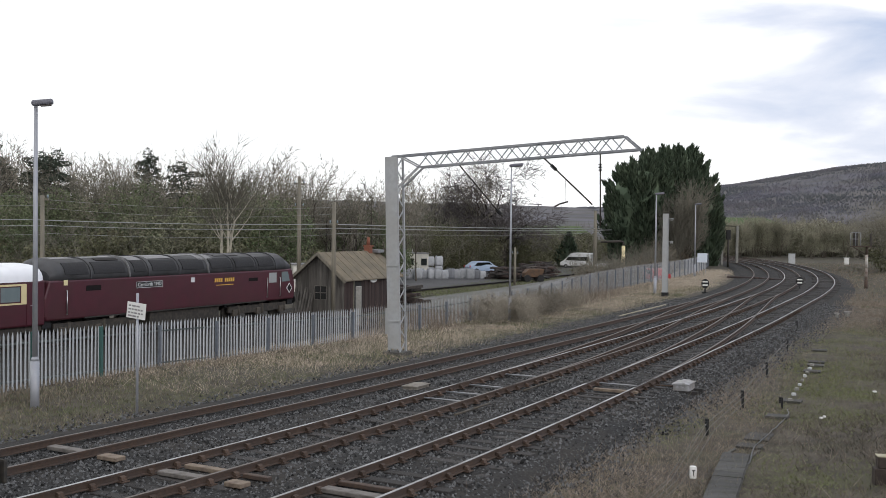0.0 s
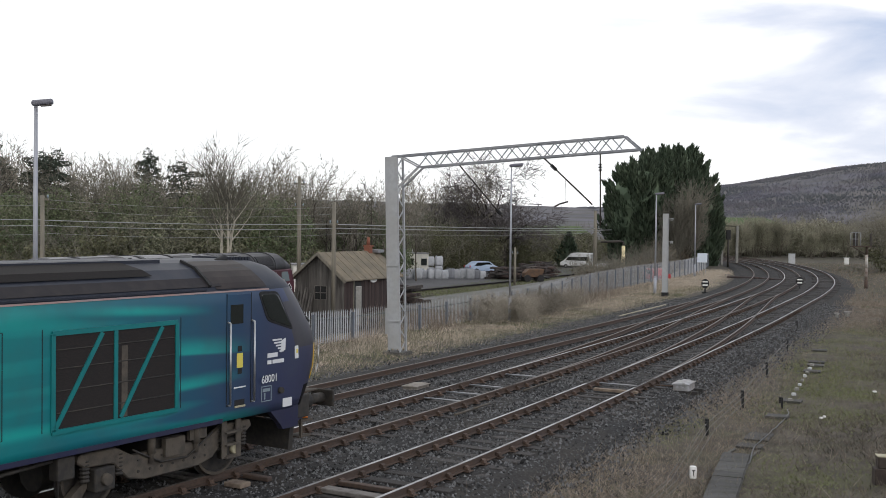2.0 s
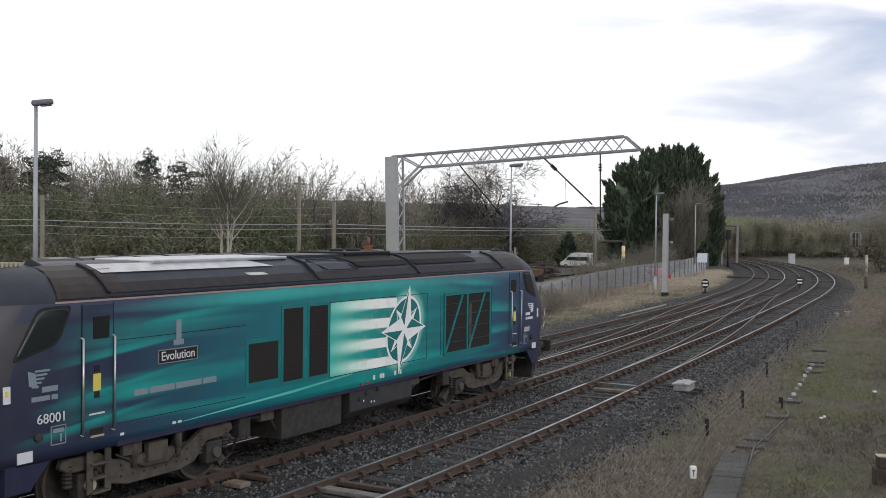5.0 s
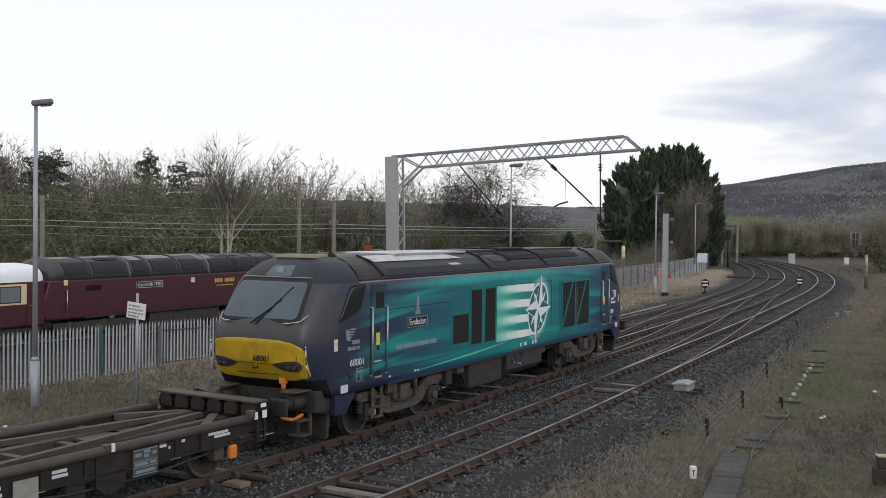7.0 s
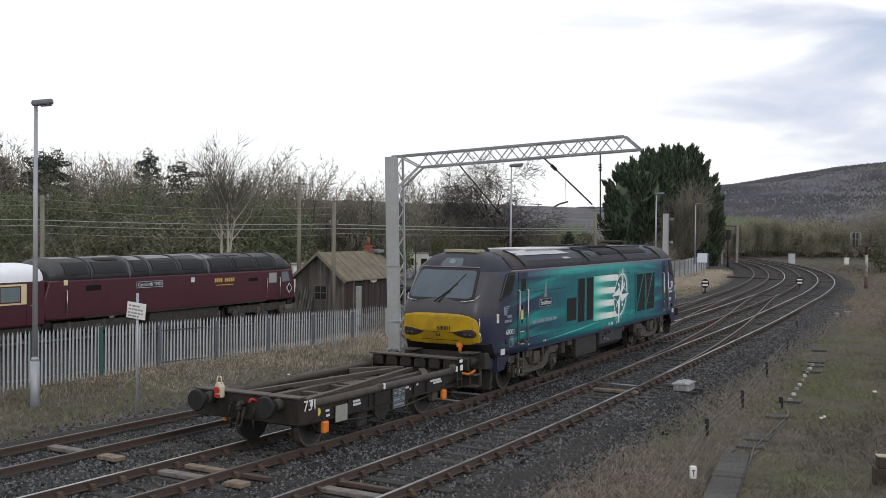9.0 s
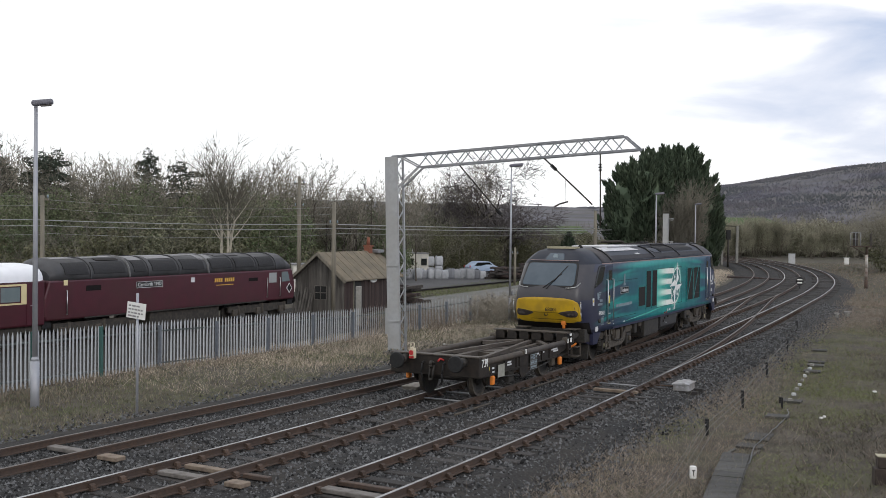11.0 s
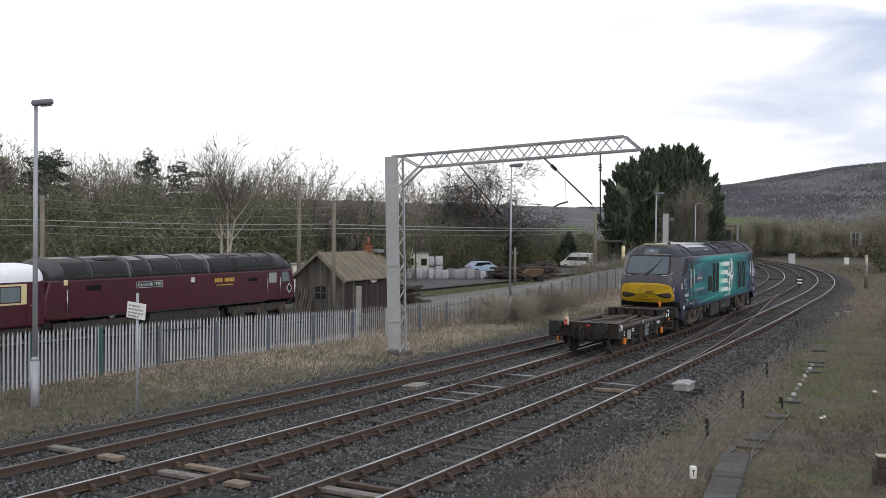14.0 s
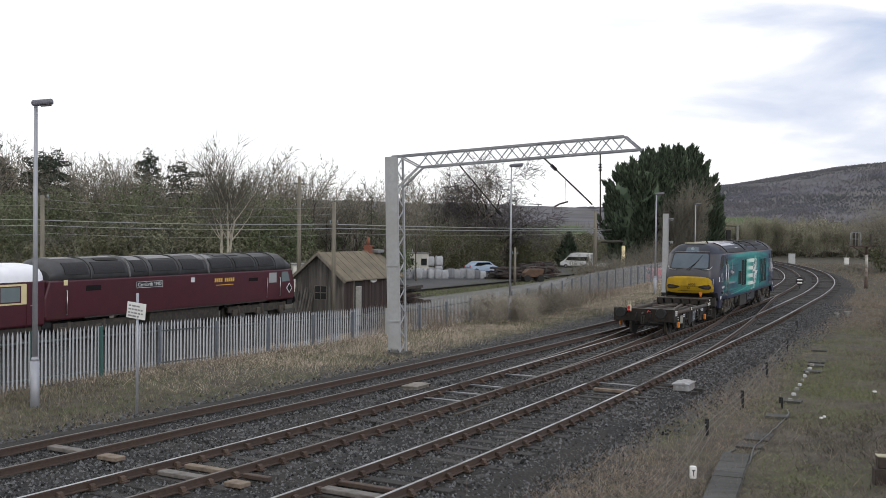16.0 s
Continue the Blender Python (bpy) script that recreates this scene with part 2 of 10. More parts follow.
def make_ground():
    lats = [-900, -500, -250, -150, -100, -70, -50, -40, -30, -24, -20, -17, -15, -13, -11.5, -10, -8.5, -7, -6, -5, 0, 5, 6, 6.7, 7.5, 9, 10.5, 12, 12.7,
            13.5, 14.5, 15.5, 17, 20, 25, 32, 40, 60, 90, 140, 220, 350, 600, 900]
    rows = [(x, None) for x in np.arange(-60, 200, 2.0)] + [(x, None) for x in (205, 215, 230, 250, 270)]
    verts, faces = [], []
    for s, _ in rows:
        for la in lats:
            if abs(la) < 60:
                x, y, h = at(s, la)
            else:  # fan out straight, so that far ground never folds
                x, y, h = at(s, math.copysign(60, la))
                x += (la - math.copysign(60, la)) * -1.0
                y += (s - 60) * (abs(la) - 60) * 0.012
            z = ground_height(la, y) + (0.3 if 14 < la < 40 else 1.0) * (0.05 * noise.noise(Vector((x * 0.35, y * 0.35, 0))) + 0.035 * noise.noise(Vector((x * 1.3, y * 1.3, 3))))
            verts.append((x, y, z))
    n = len(lats)
    for i in range(len(rows) - 1):
        for j in range(n - 1):
            faces.append((i * n + j, i * n + j + 1, (i + 1) * n + j + 1, (i + 1) * n + j))
    # skirts out to the horizon
    k = len(verts)
    verts += [(-6000, -3000, -1.4), (6000, -3000, -1.4), (6000, 9000, -1.4), (-6000, 9000, -1.4)]
    faces.append((k, k + 1, k + 2, k + 3))
    ob = new("ground", raw("ground", verts, faces, GRASS_DRY))
    for p in ob.data.polygons:
        p.use_smooth = True
    tagged(ob, "rough winter grass and bare earth beside the railway", "ground", kind="structure")


make_ground()

# Bed darker than the loose stones: the shaded gaps are put into its colour.
BALLAST = material("grey_ballast", (0.038, 0.038, 0.039), 0.95, 0.0, (0.017, 0.017, 0.017), 14, 0.9, 0.9, 24, third=(0.046, 0.041, 0.036), third_scale=0.5, third_amount=0.6, spec=0.2)


def make_trackbed():
    """The ballast bed under the three tracks, sloping off at both shoulders."""
    prof = [(6.2, -0.46), (5.5, -0.26), (5.0, -0.205)] + [(v, -0.205) for v in np.arange(4.5, -4.4, -0.5)] + [(-4.8, -0.25), (-5.3, -0.34), (-5.9, -0.48)]
    verts, faces = [], []
    rows = np.arange(-45, 230, 0.6)
    for s in rows:
        da, dc = np.interp(s, SS, SHIFT["far"]) - 3.3, np.interp(s, SS, SHIFT["near"]) + 3.1
        for la, z in prof:
            la2 = la + (da if la > 2 else 0) + (dc if la < -2 else 0)
            x, y, h = at(s, la2)
            verts.append((x, y, z + 0.035 * noise.noise(Vector((x * 2.2, y * 2.2, 0))) + 0.02 * noise.noise(Vector((x * 6, y * 6, 5)))))
    n = len(prof)
    for i in range(len(rows) - 1):
        for j in range(n - 1):
            faces.append((i * n + j, i * n + j + 1, (i + 1) * n + j + 1, (i + 1) * n + j))
    ob = new("trackbed", raw("trackbed", verts, faces, BALLAST))
    tagged(ob, "dark grey stone ballast bed under three railway tracks", "trackbed", kind="structure")


make_trackbed()

# ---------------------------------------------------------------- tracks
GAUGE = 0.7175 + 0.02
RAIL_PROFILE = ((-0.035, -0.004), (-0.028, 0.0), (0.028, 0.0), (0.035, -0.004), (0.033, -0.042), (0.010, -0.052), (0.010, -0.125), (0.065, -0.138), (0.065, -0.152),
                (-0.065, -0.152), (-0.065, -0.138), (-0.010, -0.125), (-0.010, -0.052), (-0.033, -0.042))


def sweep_rail(name, line, parent, top, s0, s1, label=""):
    """A rail along line(s), which gives x, y and heading."""
    verts, faces, idx = [], [], []
    ss = np.arange(s0, s1 + 0.01, 1.0)
    n = len(RAIL_PROFILE)
    for s in ss:
        x, y, h = line(s)
        for a, z in RAIL_PROFILE:
            verts.append((x + math.cos(h) * a, y - math.sin(h) * a, z))
    for i in range(len(ss) - 1):
        for j in range(n):
            k = (j + 1) % n
            faces.append((i * n + j, i * n + k, (i + 1) * n + k, (i + 1) * n + j))
            idx.append(1 if j in (0, 1, 2) else 0)
    faces += [tuple(range(n)), tuple(range((len(ss) - 1) * n, len(ss) * n))[::-1]]
    idx += [0, 0]
    ob = new(name, raw(name, verts, faces, [RUST, top], idx))
    ob.parent = parent
    return tagged(ob, label)


def sleeper_mesh():
    bm = bmesh.new()
    box(bm, -0.125, 0.125, -1.28, 1.28, -0.29, -0.165)
    round_edges(bm, 0.012, 1)
    return finish(bm, "sleeper", SLEEPER)


def chair_mesh():
    """A cast rail chair: a base plate with two jaws and a key."""
    bm = bmesh.new()
    box(bm, -0.095, 0.095, -0.17, 0.17, -0.168, -0.150)
    for sgn in (-1, 1):
        slab(bm, [(sgn * 0.07, -0.152), (sgn * 0.135, -0.152), (sgn * 0.11, -0.075), (sgn * 0.045, -0.055), (sgn * 0.03, -0.12)], 0, -0.055, 0.055)
        rod(bm, (0.06 * sgn, 0.145 * sgn, -0.152), (0.06 * sgn, 0.145 * sgn, -0.115), 0.02, seg=6)
    return finish(bm, "chair", RUST_BRIGHT)


SLEEPER_ME, CHAIR_ME = sleeper_mesh(), chair_mesh()


def line_of(fn, side):
    def go(s):
        return at(s, fn(s) + side * GAUGE)
    return go


def make_track(which, label, tops, s0=-45, s1=225):
    tr = thing("railway_track", Matrix.Identity(4), label, "railway track", "tracks")
    shift = SHIFT[which]

    def lat(s):
        return float(np.interp(s, SS, shift))
    for side, top in zip((1, -1), tops):
        sweep_rail("rail", line_of(lat, side), tr, top, s0, s1)
    s = -22.0
    while s < 105:
        x, y, h = at(s, lat(s))
        turn = math.degrees(math.pi / 2 - h) + random.uniform(-0.8, 0.8)
        share("sleeper", SLEEPER_ME, tr, pose(x, y, random.uniform(-0.040, 0.0) - (0.03 if which == "far" else 0), 0, 0, turn))
        if s < 48 and which != "far":
            for side in (1, -1):
                x, y, h = at(s, lat(s) + side * GAUGE)
                share("chair", CHAIR_ME, tr, pose(x, y, 0, 0, 0, turn))
        s += 0.70 + random.uniform(-0.02, 0.02)
    return tr


def make_crossover(label, frm, to, stations, shares):
    """Two rails that lead from one track to the next; shares tells how far across they are at each station."""
    tr = thing("crossover_track", Matrix.Identity(4), label, "railway track", "crossovers")

    s0, s1 = stations[0], stations[-1]
    fine = np.arange(s0 - 8, s1 + 8.1, 0.5)
    curve = smooth(np.interp(fine, stations, shares), 9)

    def lat(s):
        t = float(np.interp(s, fine, curve))
        return float(np.interp(s, SS, SHIFT[frm]) * (1 - t) + np.interp(s, SS, SHIFT[to]) * t)
    for side in (1, -1):
        sweep_rail("rail", line_of(lat, side), tr, RAIL_TOP_DULL, s0, s1)
    return tr


make_track("far", "running line with dull rusty rails beside the grass verge", (RAIL_TOP_DULL, RAIL_TOP_DULL))
make_track("middle", "running line with polished rails on timber sleepers and iron chairs", (RAIL_TOP, RAIL_TOP_DULL))
make_track("near", "running line with bright rails on timber sleepers and iron chairs", (RAIL_TOP, RAIL_TOP))
make_crossover("diverging rails of a crossover between two running lines", "middle", "far", (10, 16, 20, 27, 33, 39, 45, 52, 58), (0, 0.03, 0.085, 0.225, 0.42, 0.635, 0.81, 0.95, 1.0))
make_crossover("diverging rails of a crossover joining the middle line", "near", "middle", (12, 18, 24, 31, 38, 46, 53, 60, 66), (0, 0.02, 0.09, 0.24, 0.415, 0.645, 0.84, 0.99, 1.0))

# ---------------------------------------------------------------- the moving locomotive
def livery():
    """Navy at the cabs running into teal along the sides, with drawn-out lighter streaks."""
    m = material("navy_to_teal_paint", (0.01, 0.1, 0.1), 0.30, 0.0, spec=0.5)
    nt = m.node_tree
    p, n = nt.nodes["Principled BSDF"], nt.nodes.new
    co, sep = n("ShaderNodeTexCoord"), n("ShaderNodeSeparateXYZ")
    nt.links.new(co.outputs["Object"], sep.inputs[0])
    # the colour changes are raked back towards the top
    rake = n("ShaderNodeMath")
    rake.operation, rake.inputs[1].default_value = "MULTIPLY", 0.25
    nt.links.new(sep.outputs[2], rake.inputs[0])
    along = n("ShaderNodeMath")
    along.operation = "SUBTRACT"
    nt.links.new(sep.outputs[0], along.inputs[0])
    nt.links.new(rake.outputs[0], along.inputs[1])
    span = n("ShaderNodeMapRange")
    span.inputs[1].default_value, span.inputs[2].default_value = -10.0, 10.0
    nt.links.new(along.outputs[0], span.inputs[0])
    ramp = n("ShaderNodeValToRGB")
    e = ramp.color_ramp.elements
    e[0].position, e[0].color = 0.04, (0.026, 0.028, 0.055, 1)
    e[1].position, e[1].color = 0.99, (0.036, 0.035, 0.070, 1)
    for pos, c in ((0.12, (0.024, 0.036, 0.075)), (0.20, (0.016, 0.075, 0.120)), (0.30, (0.008, 0.135, 0.170)), (0.40, (0.005, 0.200, 0.205)), (0.49, (0.005, 0.260, 0.240)), (0.58, (0.005, 0.185, 0.190)),
                   (0.645, (0.006, 0.150, 0.172)), (0.71, (0.010, 0.112, 0.155)), (0.77, (0.014, 0.084, 0.138)), (0.83, (0.021, 0.055, 0.112)), (0.885, (0.028, 0.038, 0.086))):
        x = e.new(pos)
        x.color = (*c, 1)
    nt.links.new(span.outputs[0], ramp.inputs[0])
    mp, wave = n("ShaderNodeMapping"), n("ShaderNodeTexNoise")
    mp.inputs["Scale"].default_value, mp.inputs["Rotation"].default_value = (0.13, 0.0, 2.3), (0, radians(-5), 0)
    nt.links.new(co.outputs["Object"], mp.inputs[0])
    wave.inputs["Scale"].default_value, wave.inputs["Detail"].default_value = 1.0, 1.5
    nt.links.new(mp.outputs[0], wave.inputs["Vector"])
    streak = n("ShaderNodeMapRange")
    streak.inputs[1].default_value, streak.inputs[2].default_value, streak.inputs[4].default_value = 0.50, 0.66, 0.90
    nt.links.new(wave.outputs[0], streak.inputs[0])
    lit = n("ShaderNodeMixRGB")
    lit.inputs[2].default_value = (0.010, 0.33, 0.30, 1)
    ends = n("ShaderNodeMath")
    ends.operation = "ABSOLUTE"
    nt.links.new(sep.outputs[0], ends.inputs[0])
    fade = n("ShaderNodeMapRange")
    fade.inputs[1].default_value, fade.inputs[2].default_value, fade.inputs[3].default_value, fade.inputs[4].default_value = 6.7, 8.3, 1.0, 0.0
    nt.links.new(ends.outputs[0], fade.inputs[0])
    both = n("ShaderNodeMath")
    both.operation = "MULTIPLY"
    nt.links.new(streak.outputs[0], both.inputs[0])
    nt.links.new(fade.outputs[0], both.inputs[1])
    def calc(op, a, b=0.0):
        q = n("ShaderNodeMath")
        q.operation = op
        for k, v in ((0, a), (1, b)):
            if isinstance(v, (int, float)):
                q.inputs[k].default_value = v
            else:
                nt.links.new(v, q.inputs[k])
        return q.outputs[0]

    def span_of(v, a, b, c, d):
        q = n("ShaderNodeMapRange")
        q.interpolation_type = "SMOOTHSTEP"
        for k, w in ((1, a), (2, b), (3, c), (4, d)):
            q.inputs[k].default_value = w
        nt.links.new(v, q.inputs[0])
        return q.outputs[0]
    x, z = sep.outputs[0], sep.outputs[2]
    total = both.outputs[0]
    for zc, up, down, x0, x1, x2, slope in ((2.36, 0.34, 0.06, 4.9, 6.2, 8.0, -0.05), (1.80, 0.22, 0.10, 4.9, 6.0, 7.8, 0.03), (3.12, 0.14, 0.10, 3.2, 5.2, 7.0, -0.05),
                                            (2.55, 0.20, 0.05, -8.6, -6.8, -4.6, 0.10), (2.02, 0.06, 0.26, -8.8, -7.0, -4.2, 0.12), (1.55, 0.05, 0.16, -9.2, -7.4, -5.6, 0.10), (3.00, 0.10, 0.16, -7.6, -5.6, -3.0, 0.08)):
        h = calc("SUBTRACT", z, calc("ADD", calc("MULTIPLY", calc("SUBTRACT", x, x1), slope), zc))
        shape = calc("MULTIPLY", span_of(h, 0.0, up, 1.0, 0.0), span_of(h, -down, 0.0, 0.0, 1.0))
        reach = calc("MULTIPLY", span_of(x, x0, x1, 0.0, 1.0), span_of(x, x1, x2, 1.0, 0.0))
        total = calc("MAXIMUM", total, calc("MULTIPLY", calc("MULTIPLY", shape, reach), 0.85))
    nt.links.new(total, lit.inputs[0])
    nt.links.new(ramp.outputs[0], lit.inputs[1])
    dirt, low, film = n("ShaderNodeTexNoise"), n("ShaderNodeMapRange"), n("ShaderNodeMixRGB")
    dirt.inputs["Scale"].default_value, dirt.inputs["Detail"].default_value = 2.2, 8.0
    nt.links.new(co.outputs["Object"], dirt.inputs["Vector"])
    low.inputs[1].default_value, low.inputs[2].default_value, low.inputs[4].default_value = 0.45, 0.75, 0.22
    nt.links.new(dirt.outputs[0], low.inputs[0])
    nt.links.new(low.outputs[0], film.inputs[0])
    # the airbrushed halo round the ring of the star
    shift = n("ShaderNodeVectorMath")
    shift.operation = "SUBTRACT"
    nt.links.new(co.outputs["Object"], shift.inputs[0])
    shift.inputs[1].default_value = (1.56 - 0.24 * 2.22, 0.0, 2.22)
    parts = n("ShaderNodeSeparateXYZ")
    nt.links.new(shift.outputs[0], parts.inputs[0])
    slope = n("ShaderNodeMath")
    slope.operation, slope.inputs[1].default_value = "MULTIPLY", 0.24
    nt.links.new(sep.outputs[2], slope.inputs[0])
    flat = n("ShaderNodeMath")
    flat.operation = "SUBTRACT"
    nt.links.new(parts.outputs[0], flat.inputs[0])
    nt.links.new(slope.outputs[0], flat.inputs[1])
    join, far = n("ShaderNodeCombineXYZ"), n("ShaderNodeVectorMath")
    nt.links.new(flat.outputs[0], join.inputs[0])
    nt.links.new(parts.outputs[2], join.inputs[2])
    far.operation = "LENGTH"
    nt.links.new(join.outputs[0], far.inputs[0])
    halo, white = n("ShaderNodeMapRange"), n("ShaderNodeMixRGB")
    halo.inputs[1].default_value, halo.inputs[2].default_value, halo.inputs[3].default_value, halo.inputs[4].default_value = 0.70, 0.98, 0.75, 0.0
    halo.interpolation_type = "SMOOTHSTEP"
    nt.links.new(far.outputs["Value"], halo.inputs[0])
    nt.links.new(halo.outputs[0], white.inputs[0])
    nt.links.new(lit.outputs[0], white.inputs[1])
    white.inputs[2].default_value = (0.36, 0.80, 0.66, 1)
    nt.links.new(white.outputs[0], film.inputs[1])
    film.inputs[2].default_value = (0.045, 0.060, 0.070, 1)
    nt.links.new(film.outputs[0], p.inputs["Base Color"])
    rough = n("ShaderNodeMapRange")
    rough.inputs[3].default_value, rough.inputs[4].default_value = 0.24, 0.46
    nt.links.new(dirt.outputs[0], rough.inputs[0])
    nt.links.new(rough.outputs[0], p.inputs["Roughness"])
    return m


def stripe_paint():
    """White bands at the star, airbrushed out into green away from it."""
    m = material("white_to_green_stripe", (0.6, 0.7, 0.62), 0.4)
    nt = m.node_tree
    p, n = nt.nodes["Principled BSDF"], nt.nodes.new

    def calc(op, a, b=0.0):
        q = n("ShaderNodeMath")
        q.operation = op
        for k, v in ((0, a), (1, b)):
            if isinstance(v, (int, float)):
                q.inputs[k].default_value = v
            else:
                nt.links.new(v, q.inputs[k])
        return q.outputs[0]

    def span(v, a, b, c=0.0, d=1.0):
        q = n("ShaderNodeMapRange")
        for k, w in ((1, a), (2, b), (3, c), (4, d)):
            if isinstance(w, (int, float)):
                q.inputs[k].default_value = w
            else:
                nt.links.new(w, q.inputs[k])
        nt.links.new(v, q.inputs[0])
        return q.outputs[0]
    co, sep = n("ShaderNodeTexCoord"), n("ShaderNodeSeparateXYZ")
    nt.links.new(co.outputs["Object"], sep.inputs[0])
    x, z = sep.outputs[0], sep.outputs[2]
    away = span(x, 0.9, -1.3)
    band = calc("COSINE", calc("MULTIPLY", calc("SUBTRACT", calc("ADD", z, calc("MULTIPLY", x, 0.02)), 2.87), 2 * math.pi / 0.43))
    soft = span(away, 0.2, 1.0, 0.10, 1.6)
    mask = span(band, calc("MULTIPLY", soft, -1.0), soft)
    ramp = n("ShaderNodeValToRGB")
    e = ramp.color_ramp.elements
    e[0].position, e[0].color = 0.25, (0.88, 0.90, 0.84, 1)
    e[1].position, e[1].color = 1.0, (0.16, 0.62, 0.50, 1)
    mid = e.new(0.65)
    mid.color = (0.62, 0.88, 0.76, 1)
    nt.links.new(away, ramp.inputs[0])
    low = n("ShaderNodeValToRGB")
    e = low.color_ramp.elements
    e[0].position, e[0].color = 0.0, (0.004, 0.22, 0.21, 1)
    e[1].position, e[1].color = 1.0, (0.012, 0.42, 0.34, 1)
    nt.links.new(away, low.inputs[0])
    mix = n("ShaderNodeMixRGB")
    nt.links.new(mask, mix.inputs[0])
    nt.links.new(low.outputs[0], mix.inputs[1])
    nt.links.new(ramp.outputs[0], mix.inputs[2])
    dirt, film = n("ShaderNodeTexNoise"), n("ShaderNodeMixRGB")
    dirt.inputs["Scale"].default_value, dirt.inputs["Detail"].default_value = 5.0, 8.0
    nt.links.new(co.outputs["Object"], dirt.inputs["Vector"])
    nt.links.new(span(dirt.outputs[0], 0.52, 0.78, 0.0, 0.35), film.inputs[0])
    nt.links.new(mix.outputs[0], film.inputs[1])
    film.inputs[2].default_value = (0.40, 0.42, 0.36, 1)
    nt.links.new(film.outputs[0], p.inputs["Base Color"])
    return m


PAINT, STRIPE = livery(), stripe_paint()
CAB_GREY = material("dark_grey_cab_paint", (0.042, 0.040, 0.047), 0.42, 0.0, (0.054, 0.050, 0.054), 4, 0.6)
ROOF_GREY = material("slate_grey_roof_paint", (0.022, 0.026, 0.038), 0.50, 0.0, (0.034, 0.036, 0.046), 3, 0.7, 0.05, 20, spec=0.28)
ROOF_SILVER = material("bare_metal_roof_sheet", (0.52, 0.52, 0.54), 0.38, 0.7, (0.36, 0.35, 0.35), 4, 0.6)
SIDE_GRILLE = material("dusty_side_grille", (0.022, 0.020, 0.020), 0.7, 0.0, (0.036, 0.030, 0.027), 30, 0.6, stretch=(1, 1, 4), spec=0.15)
GRILLE = material("sooty_grille", (0.010, 0.009, 0.009), 0.6, 0.0, (0.020, 0.016, 0.015), 30, 0.6, stretch=(1, 1, 4), spec=0.12)
YELLOW = material("warning_yellow_paint", (0.56, 0.35, 0.010), 0.45, 0.0, (0.36, 0.23, 0.02), 3, 0.6, third=(0.28, 0.18, 0.03), third_scale=1.3, third_amount=0.4)
# The windscreen's sky reflection is painted in as a blue-grey base colour.
SCREEN = material("windscreen_glass", (0.045, 0.068, 0.092), 0.06, 0.0, (0.075, 0.100, 0.125), 1.2, 0.6, spec=0.6)
SIDE_GLASS = material("dark_side_glass", (0.012, 0.016, 0.016), 0.06, 0.0, spec=0.8)
BOGIE = material("brake_dust_bogie", (0.090, 0.076, 0.060), 0.85, 0.05, (0.050, 0.044, 0.038), 6, 0.8, 0.3, 35)
BOGIE_DARK = material("oily_bogie_part", (0.028, 0.026, 0.024), 0.75, 0.1, (0.052, 0.045, 0.037), 9, 0.7)
CREAM = material("pale_axle_cover", (0.38, 0.35, 0.24), 0.6, 0.0, (0.28, 0.25, 0.17), 8, 0.5)
BRIGHT = material("worn_bright_steel", (0.50, 0.50, 0.50), 0.35, 0.8, (0.35, 0.34, 0.33), 8, 0.5)
TEAL = material("teal_paint", (0.006, 0.165, 0.170), 0.35, 0.0, (0.006, 0.135, 0.145), 3, 0.5)
STAR_WHITE = material("white_vinyl", (0.88, 0.88, 0.86), 0.4, 0.0, (0.78, 0.77, 0.73), 5, 0.5)
NAVY = material("navy_paint", (0.020, 0.022, 0.055), 0.4, 0.0, (0.03, 0.03, 0.05), 5, 0.5)
# Orange lining, its colour paled for the sky it reflects.
RED_LINE = material("sky_paled_orange_lining", (0.36, 0.24, 0.22), 0.5, 0.0, (0.30, 0.26, 0.27), 2, 0.6)
FAIRING = material("sooty_brown_fairing", (0.026, 0.021, 0.020), 0.5, 0.0, (0.042, 0.033, 0.030), 2.5, 0.7, spec=0.2)
GUTTER = material("sooty_roof_edge", (0.020, 0.018, 0.020), 0.6, 0.0, (0.035, 0.03, 0.03), 4, 0.6, spec=0.2)
LETTER = material("pale_lettering", (0.62, 0.63, 0.64), 0.5)
LETTER_DIM = material("faded_grey_lettering", (0.20, 0.25, 0.28), 0.5)
LABEL_YELLOW = material("yellow_label", (0.66, 0.55, 0.10), 0.5)
ORANGE = material("orange_plastic", (0.72, 0.21, 0.02), 0.5, 0.0, (0.55, 0.17, 0.03), 12, 0.5)
RED = material("red_paint", (0.45, 0.03, 0.03), 0.4)
LENS = material("lamp_lens", (0.055, 0.046, 0.044), 0.22, 0.0, (0.085, 0.07, 0.062), 9, 0.5, spec=0.5)

# z, half width, where the corner begins, nose, half width of the flat front
BODY_LEVELS = ((1.08, 1.345, 8.85, 9.30, 1.18), (1.25, 1.345, 8.85, 9.48, 1.12), (1.46, 1.345, 8.82, 9.70, 1.04), (1.80, 1.345, 8.76, 9.90, 1.0), (2.20, 1.345, 8.62, 9.96, 0.98),
               (2.42, 1.345, 8.52, 9.93, 0.96), (2.62, 1.345, 8.45, 9.84, 0.93), (2.85, 1.345, 8.30, 9.67, 0.91), (3.10, 1.345, 8.15, 9.49, 0.90), (3.36, 1.345, 8.0, 9.28, 0.88),
               (3.45, 1.30, 7.95, 9.20, 0.86), (3.60, 1.15, 7.85, 9.04, 0.80), (3.76, 0.95, 7.8, 8.82, 0.70), (3.86, 0.66, 7.7, 8.55, 0.52), (3.90, 0.35, 7.5, 8.1, 0.3))


def level(z):
    zs = [a[0] for a in BODY_LEVELS]
    return [float(np.interp(z, zs, [a[k] for a in BODY_LEVELS])) for k in range(1, 5)]


